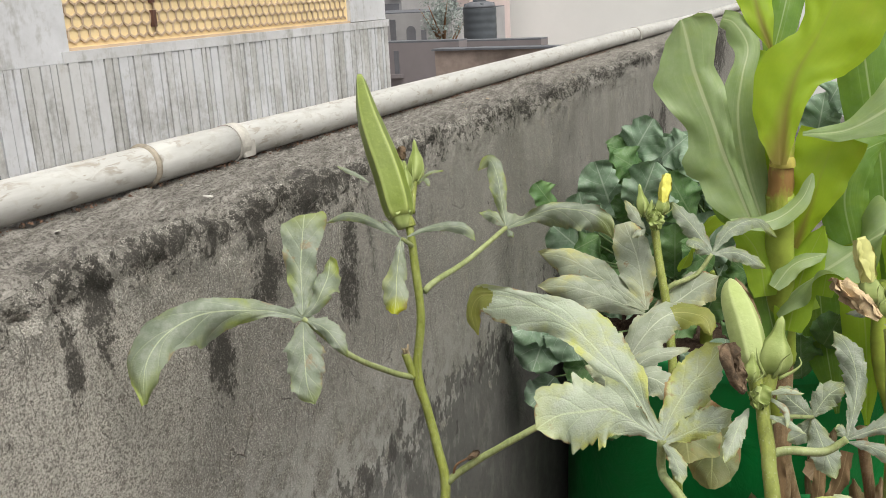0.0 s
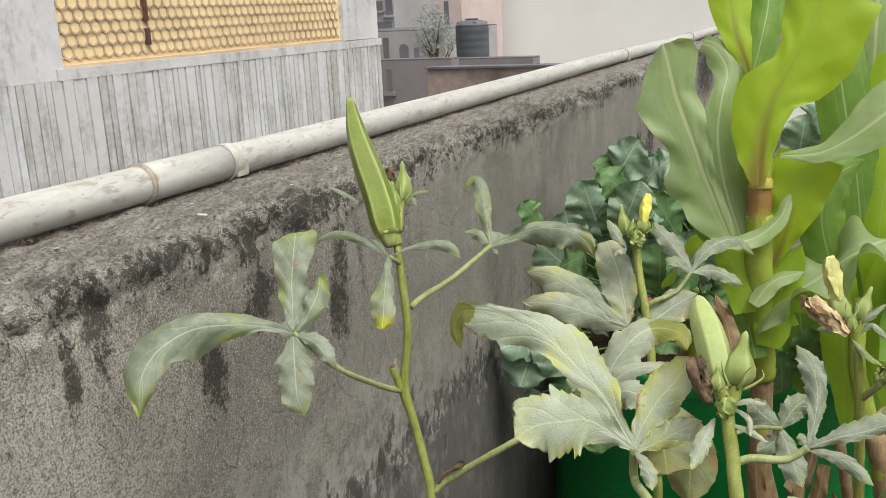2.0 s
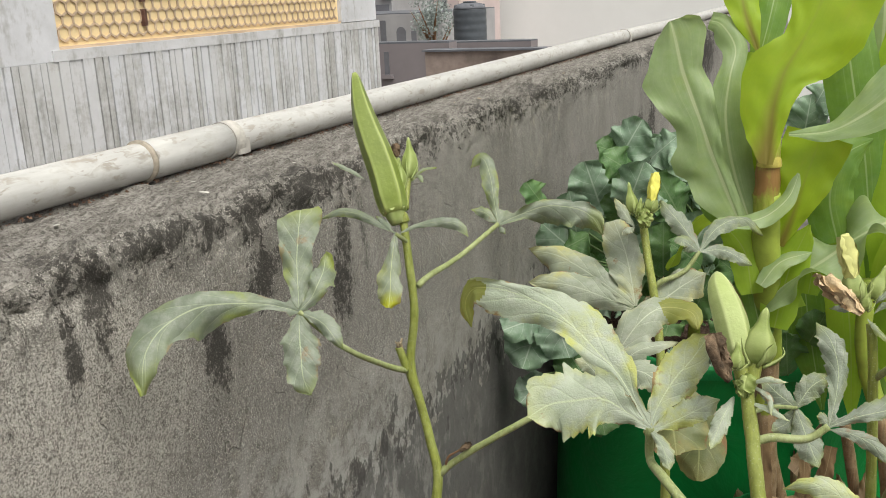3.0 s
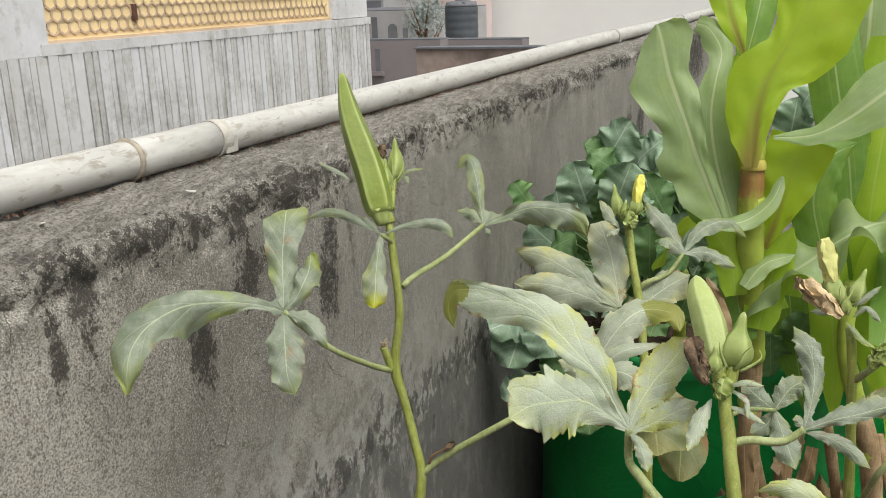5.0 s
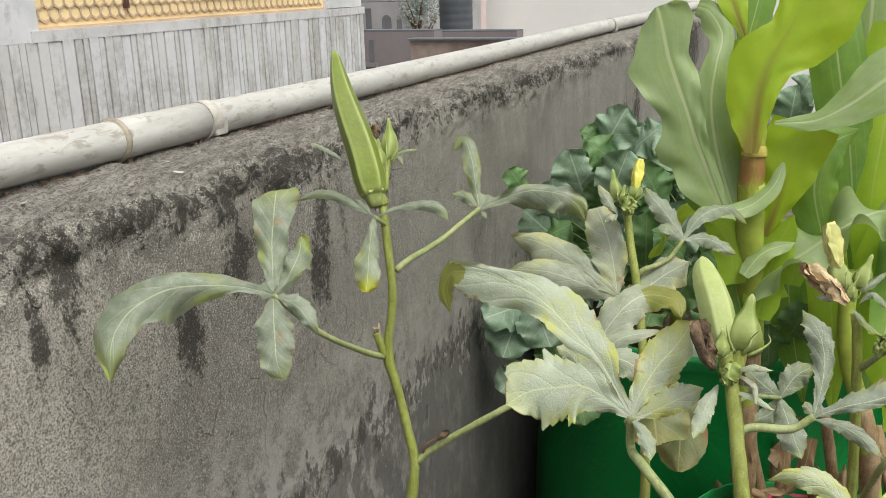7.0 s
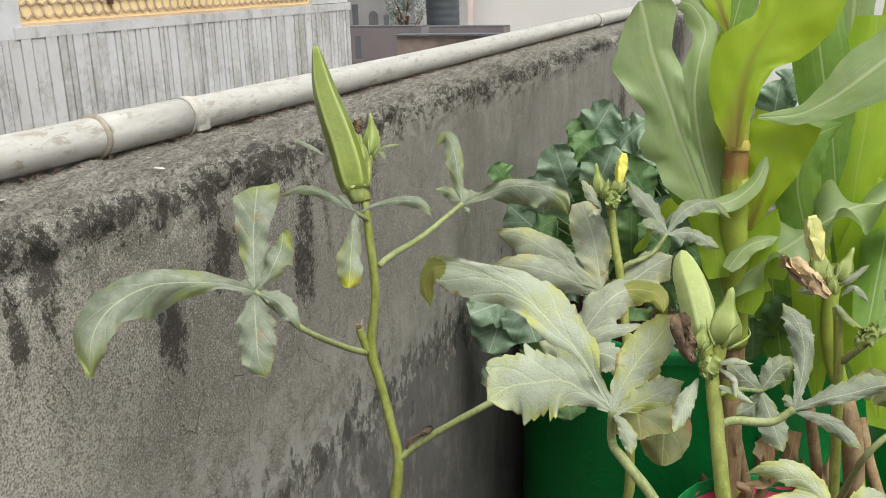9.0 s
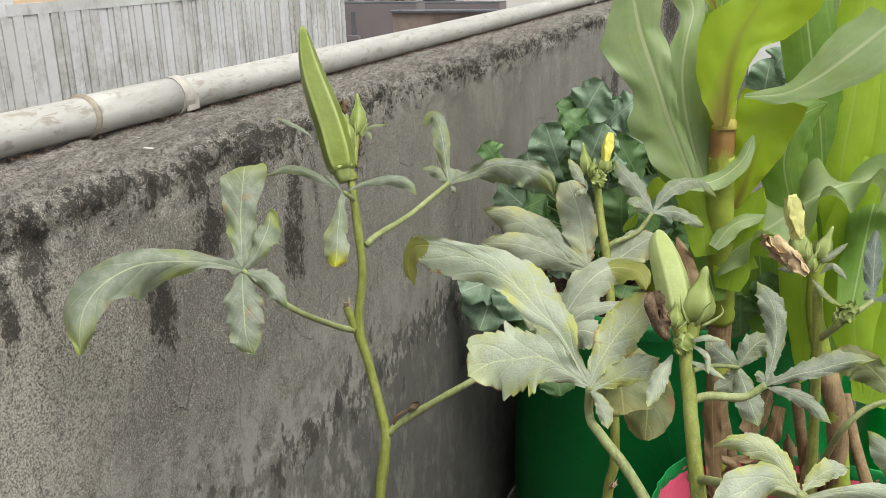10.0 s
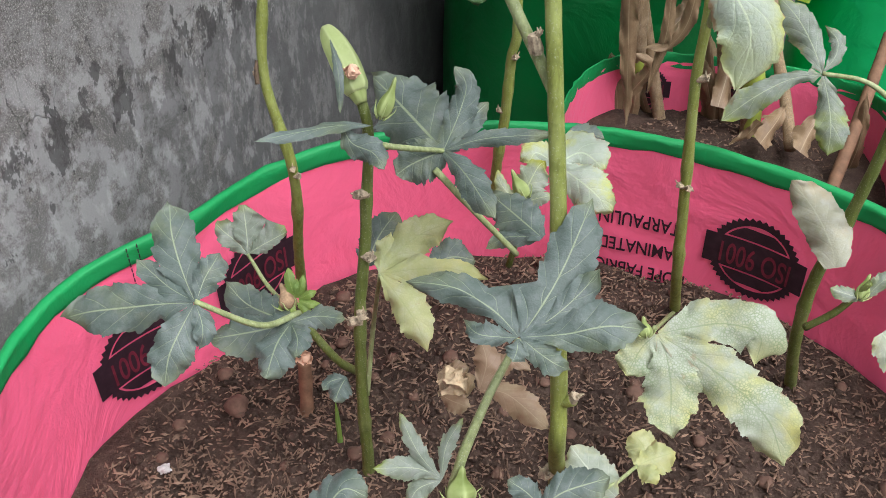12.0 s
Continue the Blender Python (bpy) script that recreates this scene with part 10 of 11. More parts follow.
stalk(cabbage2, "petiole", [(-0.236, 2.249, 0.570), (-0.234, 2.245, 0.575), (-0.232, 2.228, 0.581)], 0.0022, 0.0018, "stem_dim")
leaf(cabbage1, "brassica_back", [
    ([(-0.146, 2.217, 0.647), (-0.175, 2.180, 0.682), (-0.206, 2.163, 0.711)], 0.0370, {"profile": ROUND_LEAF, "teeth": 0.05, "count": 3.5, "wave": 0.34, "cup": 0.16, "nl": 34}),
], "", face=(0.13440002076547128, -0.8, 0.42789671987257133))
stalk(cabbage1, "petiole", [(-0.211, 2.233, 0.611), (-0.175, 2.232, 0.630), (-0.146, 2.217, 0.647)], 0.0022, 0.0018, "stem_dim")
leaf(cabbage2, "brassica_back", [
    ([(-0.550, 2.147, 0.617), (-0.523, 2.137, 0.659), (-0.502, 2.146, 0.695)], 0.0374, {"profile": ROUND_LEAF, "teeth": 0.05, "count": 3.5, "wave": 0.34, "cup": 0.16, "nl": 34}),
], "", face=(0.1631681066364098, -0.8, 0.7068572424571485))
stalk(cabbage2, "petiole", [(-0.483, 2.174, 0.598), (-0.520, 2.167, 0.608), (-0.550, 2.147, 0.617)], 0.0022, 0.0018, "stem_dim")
leaf(cabbage1, "brassica_back", [
    ([(-0.438, 2.038, 0.697), (-0.479, 1.994, 0.725), (-0.523, 1.968, 0.746)], 0.0477, {"profile": ROUND_LEAF, "teeth": 0.05, "count": 3.5, "wave": 0.34, "cup": 0.16, "nl": 34}),
], "", face=(-0.029284402791254327, -0.8, 0.48013837489026906))
stalk(cabbage1, "petiole", [(-0.369, 2.079, 0.652), (-0.408, 2.064, 0.676), (-0.438, 2.038, 0.697)], 0.0022, 0.0018, "stem_dim")
leaf(cabbage2, "brassica_back", [
    ([(-0.240, 2.013, 0.625), (-0.220, 2.003, 0.677), (-0.203, 2.012, 0.720)], 0.0408, {"profile": ROUND_LEAF, "teeth": 0.05, "count": 3.5, "wave": 0.34, "cup": 0.16, "nl": 34}),
], "", face=(-0.01866462368722295, -0.8, 0.5019817929746736))
stalk(cabbage2, "petiole", [(-0.191, 2.085, 0.586), (-0.218, 2.053, 0.607), (-0.240, 2.013, 0.625)], 0.0022, 0.0018, "stem_dim")
leaf(cabbage1, "brassica_back", [
    ([(-0.481, 1.946, 0.692), (-0.428, 1.941, 0.709), (-0.381, 1.954, 0.719)], 0.0465, {"profile": ROUND_LEAF, "teeth": 0.05, "count": 3.5, "wave": 0.34, "cup": 0.16, "nl": 34}),
], "", face=(-0.29424312463145474, -0.8, 0.47629104418383067))
stalk(cabbage1, "petiole", [(-0.391, 2.071, 0.644), (-0.441, 2.009, 0.670), (-0.481, 1.946, 0.692)], 0.0022, 0.0018, "stem_dim")
leaf(cabbage2, "brassica_back", [
    ([(-0.398, 1.731, 0.670), (-0.412, 1.702, 0.711), (-0.430, 1.691, 0.744)], 0.0320, {"profile": ROUND_LEAF, "teeth": 0.05, "count": 3.5, "wave": 0.34, "cup": 0.16, "nl": 34}),
], "", face=(0.031676992820258196, -0.8, 0.36381990389463403))
stalk(cabbage2, "petiole", [(-0.334, 1.929, 0.626), (-0.370, 1.826, 0.650), (-0.398, 1.731, 0.670)], 0.0022, 0.0018, "stem_dim")
leaf(cabbage1, "brassica_back", [
    ([(-0.280, 2.145, 0.477), (-0.259, 2.135, 0.529), (-0.241, 2.144, 0.573)], 0.0393, {"profile": ROUND_LEAF, "teeth": 0.05, "count": 3.5, "wave": 0.34, "cup": 0.16, "nl": 34}),
], "", face=(0.07446835560928312, -0.8, 0.3042131525582862))
stalk(cabbage1, "petiole", [(-0.293, 2.146, 0.495), (-0.286, 2.153, 0.484), (-0.280, 2.145, 0.477)], 0.0022, 0.0018, "stem_dim")
leaf(cabbage2, "brassica_back", [
    ([(-0.218, 1.976, 0.752), (-0.243, 1.940, 0.784), (-0.271, 1.923, 0.809)], 0.0339, {"profile": ROUND_LEAF, "teeth": 0.05, "count": 3.5, "wave": 0.34, "cup": 0.16, "nl": 34}),
], "", face=(0.0248585180438102, -0.8, 0.5569287751535584))
stalk(cabbage2, "petiole", [(-0.211, 2.048, 0.679), (-0.215, 2.016, 0.719), (-0.218, 1.976, 0.752)], 0.0022, 0.0018, "stem_dim")
leaf(cabbage1, "brassica", [
    ([(-0.203, 2.226, 0.845), (-0.239, 2.180, 0.862), (-0.276, 2.154, 0.873)], 0.0408, {"profile": ROUND_LEAF, "teeth": 0.05, "count": 3.5, "wave": 0.34, "cup": 0.16, "nl": 34}),
], "", face=(-0.021397907115244183, -0.8, 0.5437761810394323))
stalk(cabbage1, "petiole", [(-0.189, 2.241, 0.741), (-0.197, 2.240, 0.798), (-0.203, 2.226, 0.845)], 0.0022, 0.0018, "stem_dim")
leaf(cabbage2, "brassica", [
    ([(-0.408, 2.280, 0.810), (-0.367, 2.269, 0.824), (-0.330, 2.277, 0.833)], 0.0389, {"profile": ROUND_LEAF, "teeth": 0.05, "count": 3.5, "wave": 0.34, "cup": 0.16, "nl": 34}),
], "", face=(-0.03875986936336279, -0.8, 0.6338395515280335))
stalk(cabbage2, "petiole", [(-0.341, 2.295, 0.723), (-0.378, 2.294, 0.771), (-0.408, 2.280, 0.810)], 0.0022, 0.0018, "stem_dim")
leaf(cabbage1, "brassica", [
    ([(-0.275, 2.192, 0.786), (-0.297, 2.159, 0.824), (-0.322, 2.145, 0.856)], 0.0389, {"profile": ROUND_LEAF, "teeth": 0.05, "count": 3.5, "wave": 0.34, "cup": 0.16, "nl": 34}),
], "", face=(0.2798810924751794, -0.8, 0.6849405618737602))
stalk(cabbage1, "petiole", [(-0.234, 2.179, 0.687), (-0.257, 2.194, 0.741), (-0.275, 2.192, 0.786)], 0.0022, 0.0018, "stem_dim")
leaf(cabbage2, "brassica_back", [
    ([(-0.353, 2.003, 0.924), (-0.380, 1.965, 0.953), (-0.411, 1.946, 0.977)], 0.0378, {"profile": ROUND_LEAF, "teeth": 0.05, "count": 3.5, "wave": 0.34, "cup": 0.16, "nl": 34}),
], "", face=(0.2719291903525609, -0.8, 0.49250067807855846))
stalk(cabbage2, "petiole", [(-0.282, 2.064, 0.791), (-0.321, 2.038, 0.864), (-0.353, 2.003, 0.924)], 0.0022, 0.0018, "stem_dim")
leaf(cabbage1, "brassica_back", [
    ([(-0.301, 2.207, 0.719), (-0.265, 2.198, 0.749), (-0.232, 2.208, 0.773)], 0.0406, {"profile": ROUND_LEAF, "teeth": 0.05, "count": 3.5, "wave": 0.34, "cup": 0.16, "nl": 34}),
], "", face=(0.2092354852736779, -0.8, 0.8292953431143406))
stalk(cabbage1, "petiole", [(-0.283, 2.210, 0.664), (-0.293, 2.216, 0.694), (-0.301, 2.207, 0.719)], 0.0022, 0.0018, "stem_dim")
leaf(cabbage2, "brassica_back", [
    ([(-0.400, 2.033, 0.819), (-0.401, 2.009, 0.858), (-0.407, 2.005, 0.892)], 0.0290, {"profile": ROUND_LEAF, "teeth": 0.05, "count": 3.5, "wave": 0.34, "cup": 0.16, "nl": 34}),
], "", face=(0.38859000201935745, -0.8, 0.3012009731556181))
stalk(cabbage2, "petiole", [(-0.315, 2.094, 0.730), (-0.363, 2.068, 0.779), (-0.400, 2.033, 0.819)], 0.0022, 0.0018, "stem_dim")
leaf(cabbage1, "brassica", [
    ([(-0.313, 2.080, 0.869), (-0.334, 2.043, 0.892), (-0.358, 2.025, 0.910)], 0.0328, {"profile": ROUND_LEAF, "teeth": 0.05, "count": 3.5, "wave": 0.34, "cup": 0.16, "nl": 34}),
], "", face=(-0.05563552173872685, -0.8, 0.7653158836029877))
stalk(cabbage1, "petiole", [(-0.274, 2.200, 0.756), (-0.296, 2.141, 0.818), (-0.313, 2.080, 0.869)], 0.0022, 0.0018, "stem_dim")
leaf(cabbage2, "brassica", [
    ([(-0.415, 2.064, 0.948), (-0.379, 2.050, 0.961), (-0.348, 2.056, 0.969)], 0.0317, {"profile": ROUND_LEAF, "teeth": 0.05, "count": 3.5, "wave": 0.34, "cup": 0.16, "nl": 34}),
], "", face=(-0.04301624839558715, -0.8, 0.5397522949848111))
stalk(cabbage2, "petiole", [(-0.417, 2.156, 0.805), (-0.416, 2.113, 0.884), (-0.415, 2.064, 0.948)], 0.0022, 0.0018, "stem_dim")
leaf(cabbage1, "brassica_back", [
    ([(-0.318, 2.061, 0.642), (-0.291, 2.050, 0.679), (-0.267, 2.058, 0.709)], 0.0340, {"profile": ROUND_LEAF, "teeth": 0.05, "count": 3.5, "wave": 0.34, "cup": 0.16, "nl": 34}),
], "", face=(-0.007621863839034654, -0.8, 0.36298692163022483))
stalk(cabbage1, "petiole", [(-0.316, 2.120, 0.612), (-0.317, 2.095, 0.627), (-0.318, 2.061, 0.642)], 0.0022, 0.0018, "stem_dim")
leaf(cabbage2, "brassica", [
    ([(-0.323, 2.288, 0.644), (-0.355, 2.245, 0.666), (-0.390, 2.222, 0.682)], 0.0371, {"profile": ROUND_LEAF, "teeth": 0.05, "count": 3.5, "wave": 0.34, "cup": 0.16, "nl": 34}),
], "", face=(0.16921669371112968, -0.8, 0.4487379741422533))
stalk(cabbage2, "petiole", [(-0.269, 2.344, 0.612), (-0.299, 2.321, 0.629), (-0.323, 2.288, 0.644)], 0.0022, 0.0018, "stem_dim")
leaf(cabbage1, "brassica_back", [
    ([(-0.446, 2.254, 0.730), (-0.470, 2.222, 0.776), (-0.499, 2.209, 0.816)], 0.0427, {"profile": ROUND_LEAF, "teeth": 0.05, "count": 3.5, "wave": 0.34, "cup": 0.16, "nl": 34}),
], "", face=(0.2011679583790552, -0.8, 0.31491030611282644))
stalk(cabbage1, "petiole", [(-0.404, 2.238, 0.666), (-0.427, 2.255, 0.701), (-0.446, 2.254, 0.730)], 0.0022, 0.0018, "stem_dim")
leaf(cabbage2, "brassica_back", [
    ([(-0.393, 2.237, 0.688), (-0.395, 2.216, 0.735), (-0.400, 2.213, 0.776)], 0.0363, {"profile": ROUND_LEAF, "teeth": 0.05, "count": 3.5, "wave": 0.34, "cup": 0.16, "nl": 34}),
], "", face=(-0.176066445956689, -0.8, 0.9703553366419531))
stalk(cabbage2, "petiole", [(-0.316, 2.244, 0.641), (-0.359, 2.248, 0.667), (-0.393, 2.237, 0.688)], 0.0022, 0.0018, "stem_dim")
leaf(cabbage1, "brassica", [
    ([(-0.239, 2.204, 0.650), (-0.242, 2.180, 0.689), (-0.247, 2.176, 0.721)], 0.0272, {"profile": ROUND_LEAF, "teeth": 0.05, "count": 3.5, "wave": 0.34, "cup": 0.16, "nl": 34}),
], "", face=(0.31935294487087285, -0.8, 0.5337833073891328))
stalk(cabbage1, "petiole", [(-0.217, 2.219, 0.618), (-0.229, 2.219, 0.634), (-0.239, 2.204, 0.650)], 0.0022, 0.0018, "stem_dim")
leaf(cabbage2, "brassica", [
    ([(-0.285, 2.173, 0.835), (-0.250, 2.165, 0.871), (-0.218, 2.177, 0.902)], 0.0434, {"profile": ROUND_LEAF, "teeth": 0.05, "count": 3.5, "wave": 0.34, "cup": 0.16, "nl": 34}),
], "", face=(-0.07495475942145158, -0.8, 0.4385841238764947))
stalk(cabbage2, "petiole", [(-0.260, 2.188, 0.734), (-0.274, 2.187, 0.789), (-0.285, 2.173, 0.835)], 0.0022, 0.0018, "stem_dim")
leaf(cabbage1, "brassica", [
    ([(-0.232, 2.200, 0.719), (-0.235, 2.180, 0.774), (-0.241, 2.180, 0.823)], 0.0403, {"profile": ROUND_LEAF, "teeth": 0.05, "count": 3.5, "wave": 0.34, "cup": 0.16, "nl": 34}),
], "", face=(0.163093230044017, -0.8, 0.5478718789506365))
stalk(cabbage1, "petiole", [(-0.202, 2.269, 0.657), (-0.219, 2.238, 0.690), (-0.232, 2.200, 0.719)], 0.0022, 0.0018, "stem_dim")
leaf(cabbage2, "brassica", [
    ([(-0.361, 2.226, 0.763), (-0.322, 2.216, 0.785), (-0.288, 2.226, 0.801)], 0.0367, {"profile": ROUND_LEAF, "teeth": 0.05, "count": 3.5, "wave": 0.34, "cup": 0.16, "nl": 34}),
], "", face=(-0.03613081307083846, -0.8, 0.42509932191149913))
stalk(cabbage2, "petiole", [(-0.275, 2.227, 0.684), (-0.323, 2.235, 0.727), (-0.361, 2.226, 0.763)], 0.0022, 0.0018, "stem_dim")
leaf(cabbage1, "brassica", [
    ([(-0.264, 2.190, 0.597), (-0.242, 2.180, 0.648), (-0.224, 2.190, 0.693)], 0.0431, {"profile": ROUND_LEAF, "teeth": 0.05, "count": 3.5, "wave": 0.34, "cup": 0.16, "nl": 34}),
], "", face=(0.47114288085967104, -0.8, 0.34163755042994404))
stalk(cabbage1, "petiole", [(-0.267, 2.195, 0.574), (-0.265, 2.200, 0.585), (-0.264, 2.190, 0.597)], 0.0022, 0.0018, "stem_dim")
leaf(cabbage2, "brassica", [
    ([(-0.375, 2.028, 0.751), (-0.333, 2.017, 0.764), (-0.295, 2.025, 0.771)], 0.0348, {"profile": ROUND_LEAF, "teeth": 0.05, "count": 3.5, "wave": 0.34, "cup": 0.16, "nl": 34}),
], "", face=(0.35161472133529104, -0.8, 0.3222219483514136))
stalk(cabbage2, "petiole", [(-0.308, 2.070, 0.678), (-0.346, 2.054, 0.718), (-0.375, 2.028, 0.751)], 0.0022, 0.0018, "stem_dim")
leaf(cabbage1, "brassica", [
    ([(-0.278, 2.190, 0.948), (-0.313, 2.142, 0.957), (-0.351, 2.115, 0.963)], 0.0390, {"profile": ROUND_LEAF, "teeth": 0.05, "count": 3.5, "wave": 0.34, "cup": 0.16, "nl": 34}),
], "", face=(0.09255834683684519, -0.8, 0.3193990093607626))
stalk(cabbage1, "petiole", [(-0.268, 2.157, 0.807), (-0.274, 2.184, 0.885), (-0.278, 2.190, 0.948)], 0.0022, 0.0018, "stem_dim")
leaf(cabbage2, "brassica_back", [
    ([(-0.483, 1.951, 0.648), (-0.471, 1.937, 0.697), (-0.465, 1.940, 0.740)], 0.0398, {"profile": ROUND_LEAF, "teeth": 0.05, "count": 3.5, "wave": 0.34, "cup": 0.16, "nl": 34}),
], "", face=(-0.08685571899808228, -0.8, 0.732372482600599))
stalk(cabbage2, "petiole", [(-0.323, 2.058, 0.608), (-0.412, 2.006, 0.629), (-0.483, 1.951, 0.648)], 0.0022, 0.0018, "stem_dim")
leaf(cabbage1, "brassica", [
    ([(-0.212, 1.990, 0.872), (-0.218, 1.962, 0.903), (-0.225, 1.954, 0.929)], 0.0222, {"profile": ROUND_LEAF, "teeth": 0.05, "count": 3.5, "wave": 0.34, "cup": 0.16, "nl": 34}),
], "", face=(0.1957412109634321, -0.8, 0.4581030250922779))
stalk(cabbage1, "petiole", [(-0.211, 2.061, 0.757), (-0.212, 2.029, 0.820), (-0.212, 1.990, 0.872)], 0.0022, 0.0018, "stem_dim")
leaf(cabbage2, "brassica", [
    ([(-0.361, 2.236, 0.595), (-0.332, 2.225, 0.629), (-0.307, 2.233, 0.657)], 0.0367, {"profile": ROUND_LEAF, "teeth": 0.05, "count": 3.5, "wave": 0.34, "cup": 0.16, "nl": 34}),
], "", face=(-0.07137362966400576, -0.8, 0.7130627786146175))
stalk(cabbage2, "petiole", [(-0.311, 2.311, 0.575), (-0.339, 2.277, 0.585), (-0.361, 2.236, 0.595)], 0.0022, 0.0018, "stem_dim")
leaf(cabbage1, "brassica_back", [
    ([(-0.258, 2.225, 0.897), (-0.281, 2.193, 0.942), (-0.308, 2.180, 0.981)], 0.0402, {"profile": ROUND_LEAF, "teeth": 0.05, "count": 3.5, "wave": 0.34, "cup": 0.16, "nl": 34}),
], "", face=(-0.0434675789874229, -0.8, 0.47811353324438105))
stalk(cabbage1, "petiole", [(-0.252, 2.218, 0.784), (-0.255, 2.230, 0.846), (-0.258, 2.225, 0.897)], 0.0022, 0.0018, "stem_dim")
leaf(cabbage2, "brassica", [
    ([(-0.256, 2.195, 0.901), (-0.280, 2.153, 0.912), (-0.307, 2.132, 0.919)], 0.0289, {"profile": ROUND_LEAF, "teeth": 0.05, "count": 3.5, "wave": 0.34, "cup": 0.16, "nl": 34}),
], "", face=(0.40272915359953776, -0.8, 0.5782113133139989))
stalk(cabbage2, "petiole", [(-0.266, 2.258, 0.778), (-0.261, 2.231, 0.845), (-0.256, 2.195, 0.901)], 0.0022, 0.0018, "stem_dim")
leaf(cabbage1, "brassica", [
    ([(-0.239, 1.962, 0.930), (-0.250, 1.932, 0.962), (-0.264, 1.922, 0.990)], 0.0275, {"profile": ROUND_LEAF, "teeth": 0.05, "count": 3.5, "wave": 0.34, "cup": 0.16, "nl": 34}),
], "", face=(-0.10150950561566097, -0.8, 0.8452573623936024))
stalk(cabbage1, "petiole", [(-0.223, 2.064, 0.807), (-0.232, 2.015, 0.875), (-0.239, 1.962, 0.930)], 0.0022, 0.0018, "stem_dim")
leaf(cabbage1, "brassica", [
    ([(-0.491, 1.778, 0.690), (-0.493, 1.720, 0.653), (-0.500, 1.681, 0.610)], 0.0521, {"profile": ROUND_LEAF, "teeth": 0.12, "wave": 0.35, "cup": 0.1, "nl": 34}),
], "", face=(0.2, -0.75, 0.6))
stalk(cabbage1, "petiole", [(-0.433, 1.892, 0.642), (-0.491, 1.778, 0.690)], 0.0022, 0.0018, "stem_dim")
leaf(cabbage1, "brassica", [
    ([(-0.468, 1.763, 0.710), (-0.437, 1.720, 0.677), (-0.411, 1.695, 0.638)], 0.0466, {"profile": ROUND_LEAF, "teeth": 0.12, "wave": 0.35, "cup": 0.1, "nl": 34}),
], "", face=(0.2, -0.75, 0.6))
stalk(cabbage1, "petiole", [(-0.415, 1.880, 0.658), (-0.468, 1.763, 0.710)], 0.0022, 0.0018, "stem_dim")
leaf(cabbage1, "brassica", [
    ([(-0.476, 1.777, 0.692), (-0.504, 1.720, 0.691), (-0.537, 1.681, 0.684)], 0.0448, {"profile": ROUND_LEAF, "teeth": 0.12, "wave": 0.35, "cup": 0.1, "nl": 34}),
], "", face=(0.2, -0.75, 0.6))
stalk(cabbage1, "petiole", [(-0.420, 1.892, 0.644), (-0.476, 1.777, 0.692)], 0.0022, 0.0018, "stem_dim")
leaf(cabbage1, "brassica", [
    ([(-0.486, 1.771, 0.563), (-0.494, 1.720, 0.553), (-0.507, 1.686, 0.536)], 0.0331, {"profile": ROUND_LEAF, "teeth": 0.12, "wave": 0.35, "cup": 0.1, "nl": 34}),
], "", face=(0.2, -0.75, 0.6))
stalk(cabbage1, "petiole", [(-0.429, 1.887, 0.540), (-0.486, 1.771, 0.563)], 0.0022, 0.0018, "stem_dim")
leaf(cabbage1, "brassica", [
    ([(-0.450, 1.769, 0.514), (-0.465, 1.720, 0.522), (-0.486, 1.689, 0.521)], 0.0287, {"profile": ROUND_LEAF, "teeth": 0.12, "wave": 0.35, "cup": 0.1, "nl": 34}),
], "", face=(0.2, -0.75, 0.6))
stalk(cabbage1, "petiole", [(-0.400, 1.885, 0.501), (-0.450, 1.769, 0.514)], 0.0022, 0.0018, "stem_dim")
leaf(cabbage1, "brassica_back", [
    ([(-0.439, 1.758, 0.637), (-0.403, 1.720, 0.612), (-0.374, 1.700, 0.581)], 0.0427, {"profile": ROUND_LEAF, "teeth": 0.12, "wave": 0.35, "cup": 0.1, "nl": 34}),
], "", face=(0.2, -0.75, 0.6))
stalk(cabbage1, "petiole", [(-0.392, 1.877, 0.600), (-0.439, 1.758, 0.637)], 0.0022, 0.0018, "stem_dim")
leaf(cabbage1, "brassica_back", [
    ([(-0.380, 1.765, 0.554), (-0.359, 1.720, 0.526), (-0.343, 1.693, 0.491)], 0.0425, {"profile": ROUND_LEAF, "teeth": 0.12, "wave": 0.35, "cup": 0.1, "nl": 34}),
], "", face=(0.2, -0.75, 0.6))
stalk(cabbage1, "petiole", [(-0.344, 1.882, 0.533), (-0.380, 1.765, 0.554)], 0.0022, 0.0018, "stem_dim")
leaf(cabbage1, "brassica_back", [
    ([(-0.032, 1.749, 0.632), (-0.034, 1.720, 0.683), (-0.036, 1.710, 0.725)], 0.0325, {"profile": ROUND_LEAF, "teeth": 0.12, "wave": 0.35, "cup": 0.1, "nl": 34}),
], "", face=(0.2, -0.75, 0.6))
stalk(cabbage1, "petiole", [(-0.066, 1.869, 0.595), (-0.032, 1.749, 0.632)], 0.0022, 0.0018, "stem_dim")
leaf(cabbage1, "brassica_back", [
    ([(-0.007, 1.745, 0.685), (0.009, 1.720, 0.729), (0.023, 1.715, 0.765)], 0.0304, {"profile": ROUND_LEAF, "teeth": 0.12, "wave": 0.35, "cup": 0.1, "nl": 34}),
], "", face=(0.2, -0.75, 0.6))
stalk(cabbage1, "petiole", [(-0.045, 1.866, 0.638), (-0.007, 1.745, 0.685)], 0.0022, 0.0018, "stem_dim")
rng = random.Random(12)
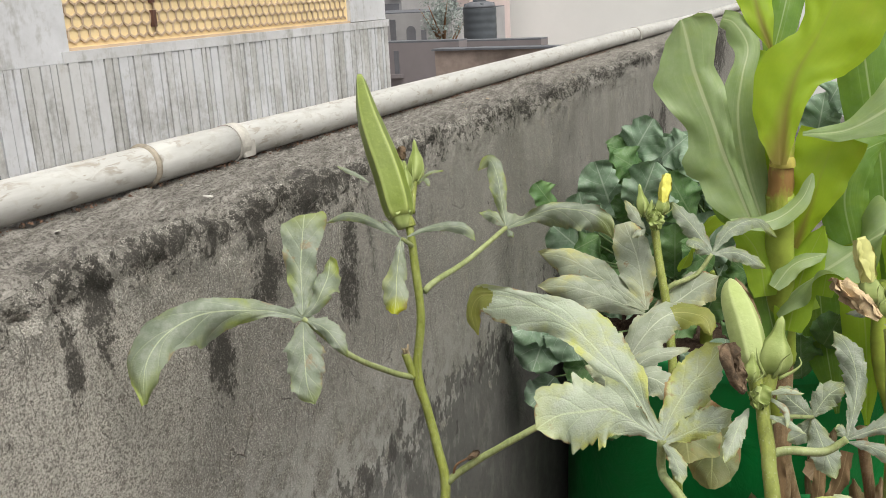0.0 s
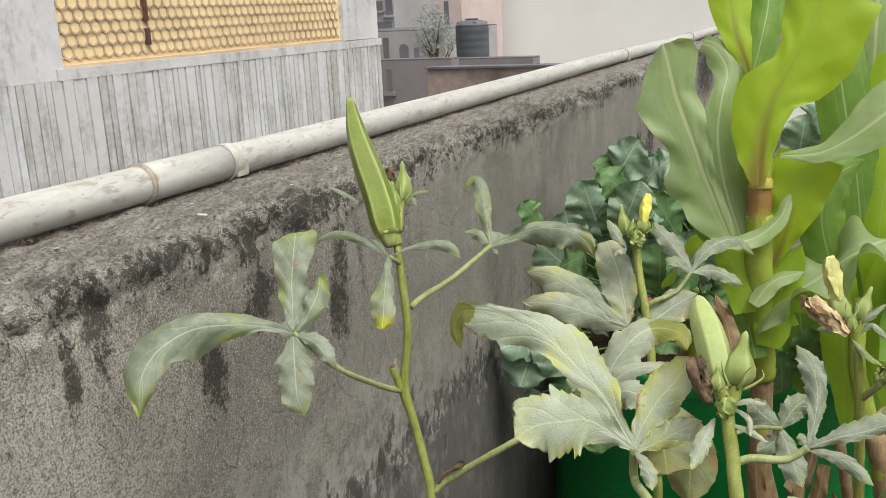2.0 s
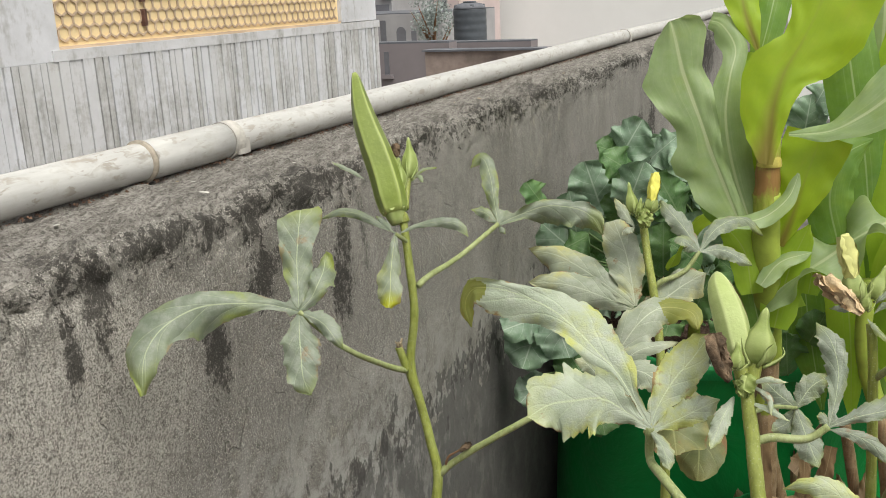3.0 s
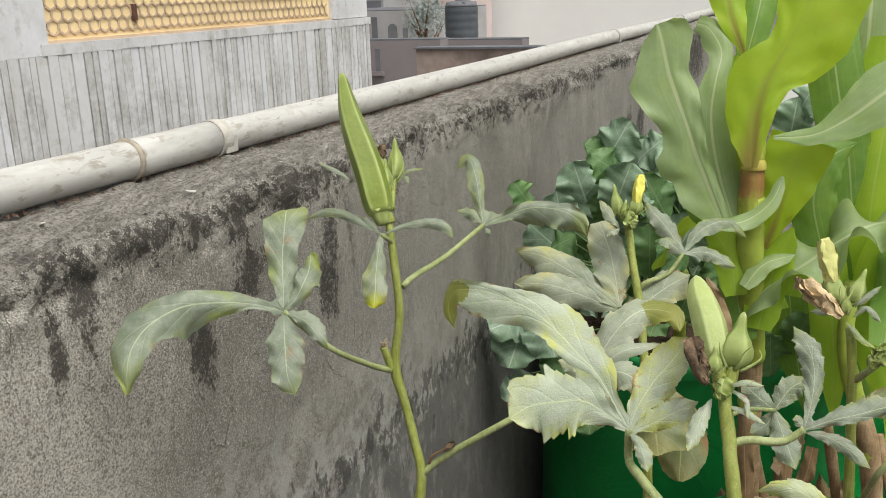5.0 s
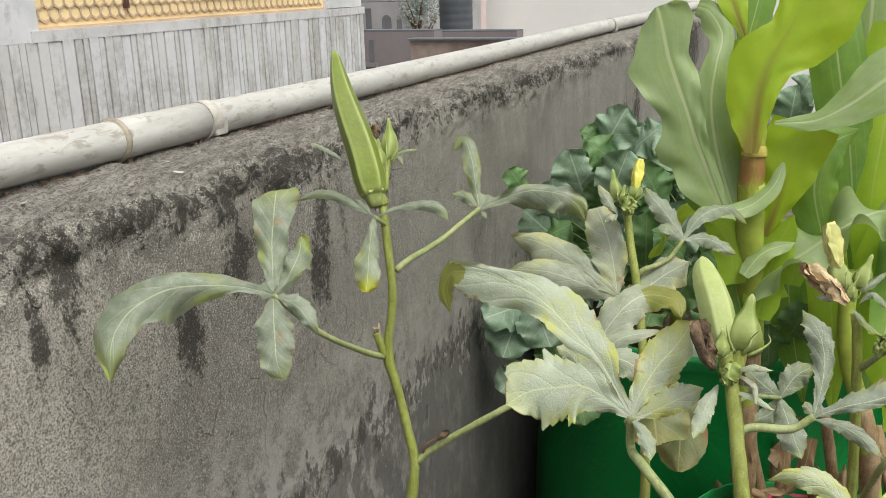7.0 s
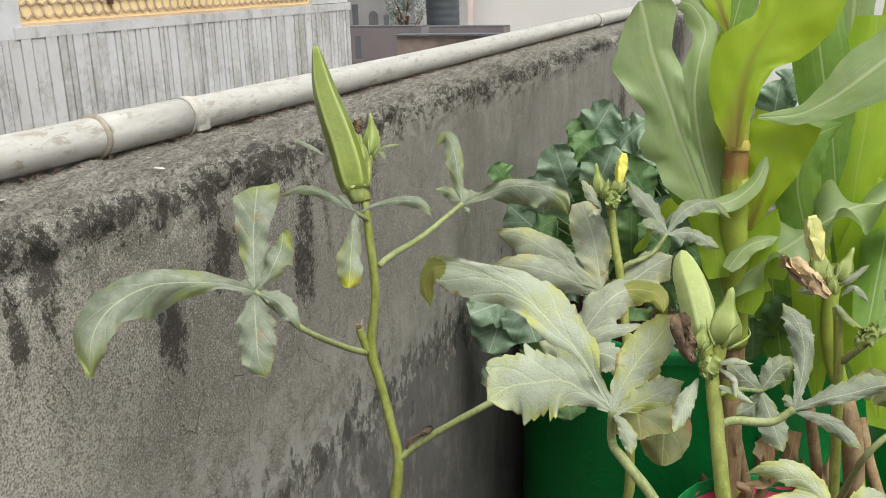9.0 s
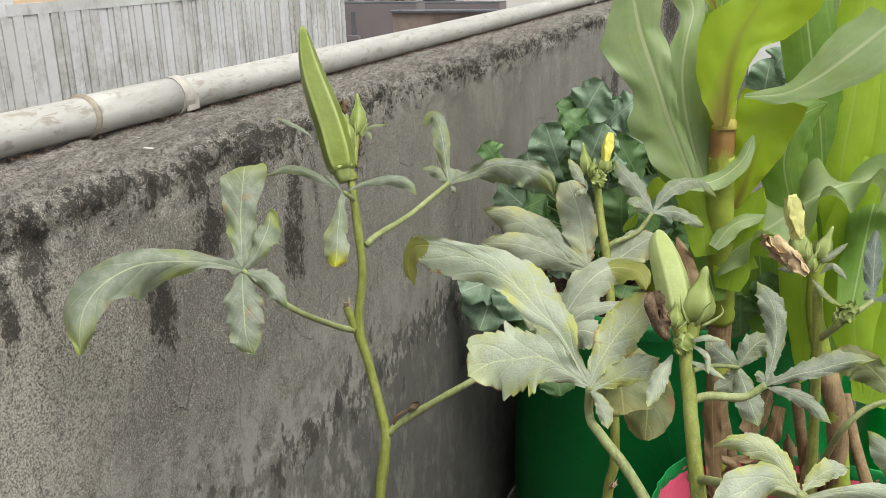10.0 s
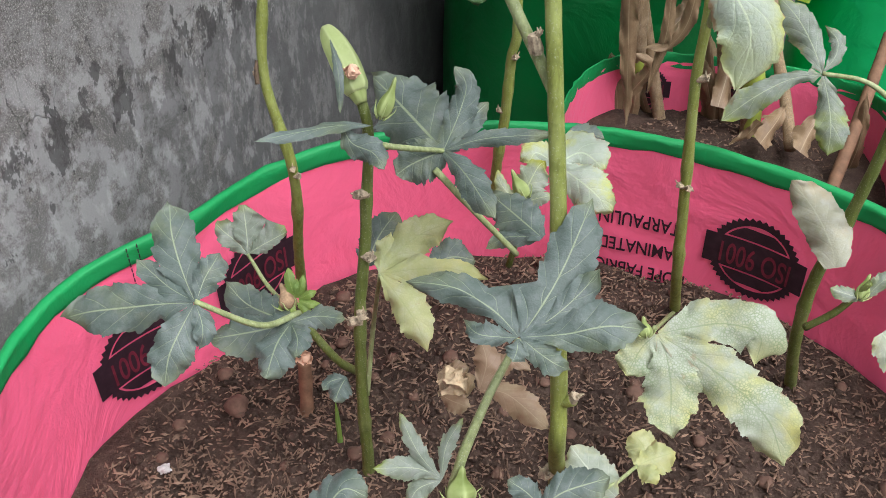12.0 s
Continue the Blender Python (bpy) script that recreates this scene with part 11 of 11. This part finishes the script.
for k in range(20):
    turn = 2.4 * k
    far = 0.30 * math.sqrt((k + 0.6) / 20)
    foot = Vector((-0.185 + far * math.cos(turn), 2.14 + far * math.sin(turn), 0.60 + rng.uniform(0, 0.03)))
    way = Vector((math.cos(turn) * 0.6 + rng.uniform(-0.3, 0.3), math.sin(turn) * 0.3 - 0.5, 0)).normalized()
    size = rng.uniform(0.030, 0.042)
    leaf(cabbage1 if k % 2 else cabbage2, "brassica" if k % 3 == 0 else "brassica_back", [([foot, foot + way * size * 1.1 + Vector((0, 0, 0.022)), foot + way * size * 2.2 + Vector((0, 0, 0.004))], size, {"profile": ROUND_LEAF, "teeth": 0.06, "count": 3.5, "wave": 0.32, "cup": 0.15, "nl": 30})], "", face=(0, -0.25, 0.96))
leaf(cabbage2, "brassica", [([(-0.188, 1.961, 0.606), (-0.179, 1.867, 0.583), (-0.178, 1.822, 0.546)], 0.0400, {"profile": ROUND_LEAF, "teeth": 0.1, "wave": 0.35, "cup": 0.15, "nl": 34})], "", face=(0.2, -0.85, 0.45))
leaf(cabbage2, "brassica_back", [([(-0.082, 2.003, 0.598), (-0.088, 1.905, 0.581), (-0.091, 1.856, 0.539)], 0.0420, {"profile": ROUND_LEAF, "teeth": 0.1, "wave": 0.35, "cup": 0.15, "nl": 34})], "", face=(0.2, -0.85, 0.45))
leaf(cabbage2, "brassica_back", [([(-0.006, 2.030, 0.585), (0.005, 1.949, 0.563), (0.019, 1.909, 0.527)], 0.0400, {"profile": ROUND_LEAF, "teeth": 0.1, "wave": 0.35, "cup": 0.15, "nl": 34})], "", face=(0.2, -0.85, 0.45))
leaf(cabbage2, "brassica_back", [([(0.068, 2.059, 0.577), (0.087, 1.991, 0.555), (0.109, 1.959, 0.532)], 0.0350, {"profile": ROUND_LEAF, "teeth": 0.1, "wave": 0.35, "cup": 0.15, "nl": 34})], "", face=(0.2, -0.85, 0.45))
leaf(cabbage2, "brassica_back", [([(-0.140, 2.025, 0.601), (-0.136, 1.952, 0.580), (-0.133, 1.899, 0.553)], 0.0360, {"profile": ROUND_LEAF, "teeth": 0.1, "wave": 0.35, "cup": 0.15, "nl": 34})], "", face=(0.2, -0.85, 0.45))
leaf(cabbage2, "brassica", [([(-0.048, 2.062, 0.599), (-0.041, 1.990, 0.577), (-0.038, 1.925, 0.546)], 0.0340, {"profile": ROUND_LEAF, "teeth": 0.1, "wave": 0.35, "cup": 0.15, "nl": 34})], "", face=(0.2, -0.85, 0.45))
for trunk, at in ((cabbage1, (-0.24, 2.06, 0.53)), (cabbage2, (-0.12, 2.16, 0.53))):
    stalk(trunk, "stem", [at, (at[0], at[1], 0.60), (at[0] + 0.01, at[1] - 0.02, 0.72)], 0.014, 0.010, "stalk")
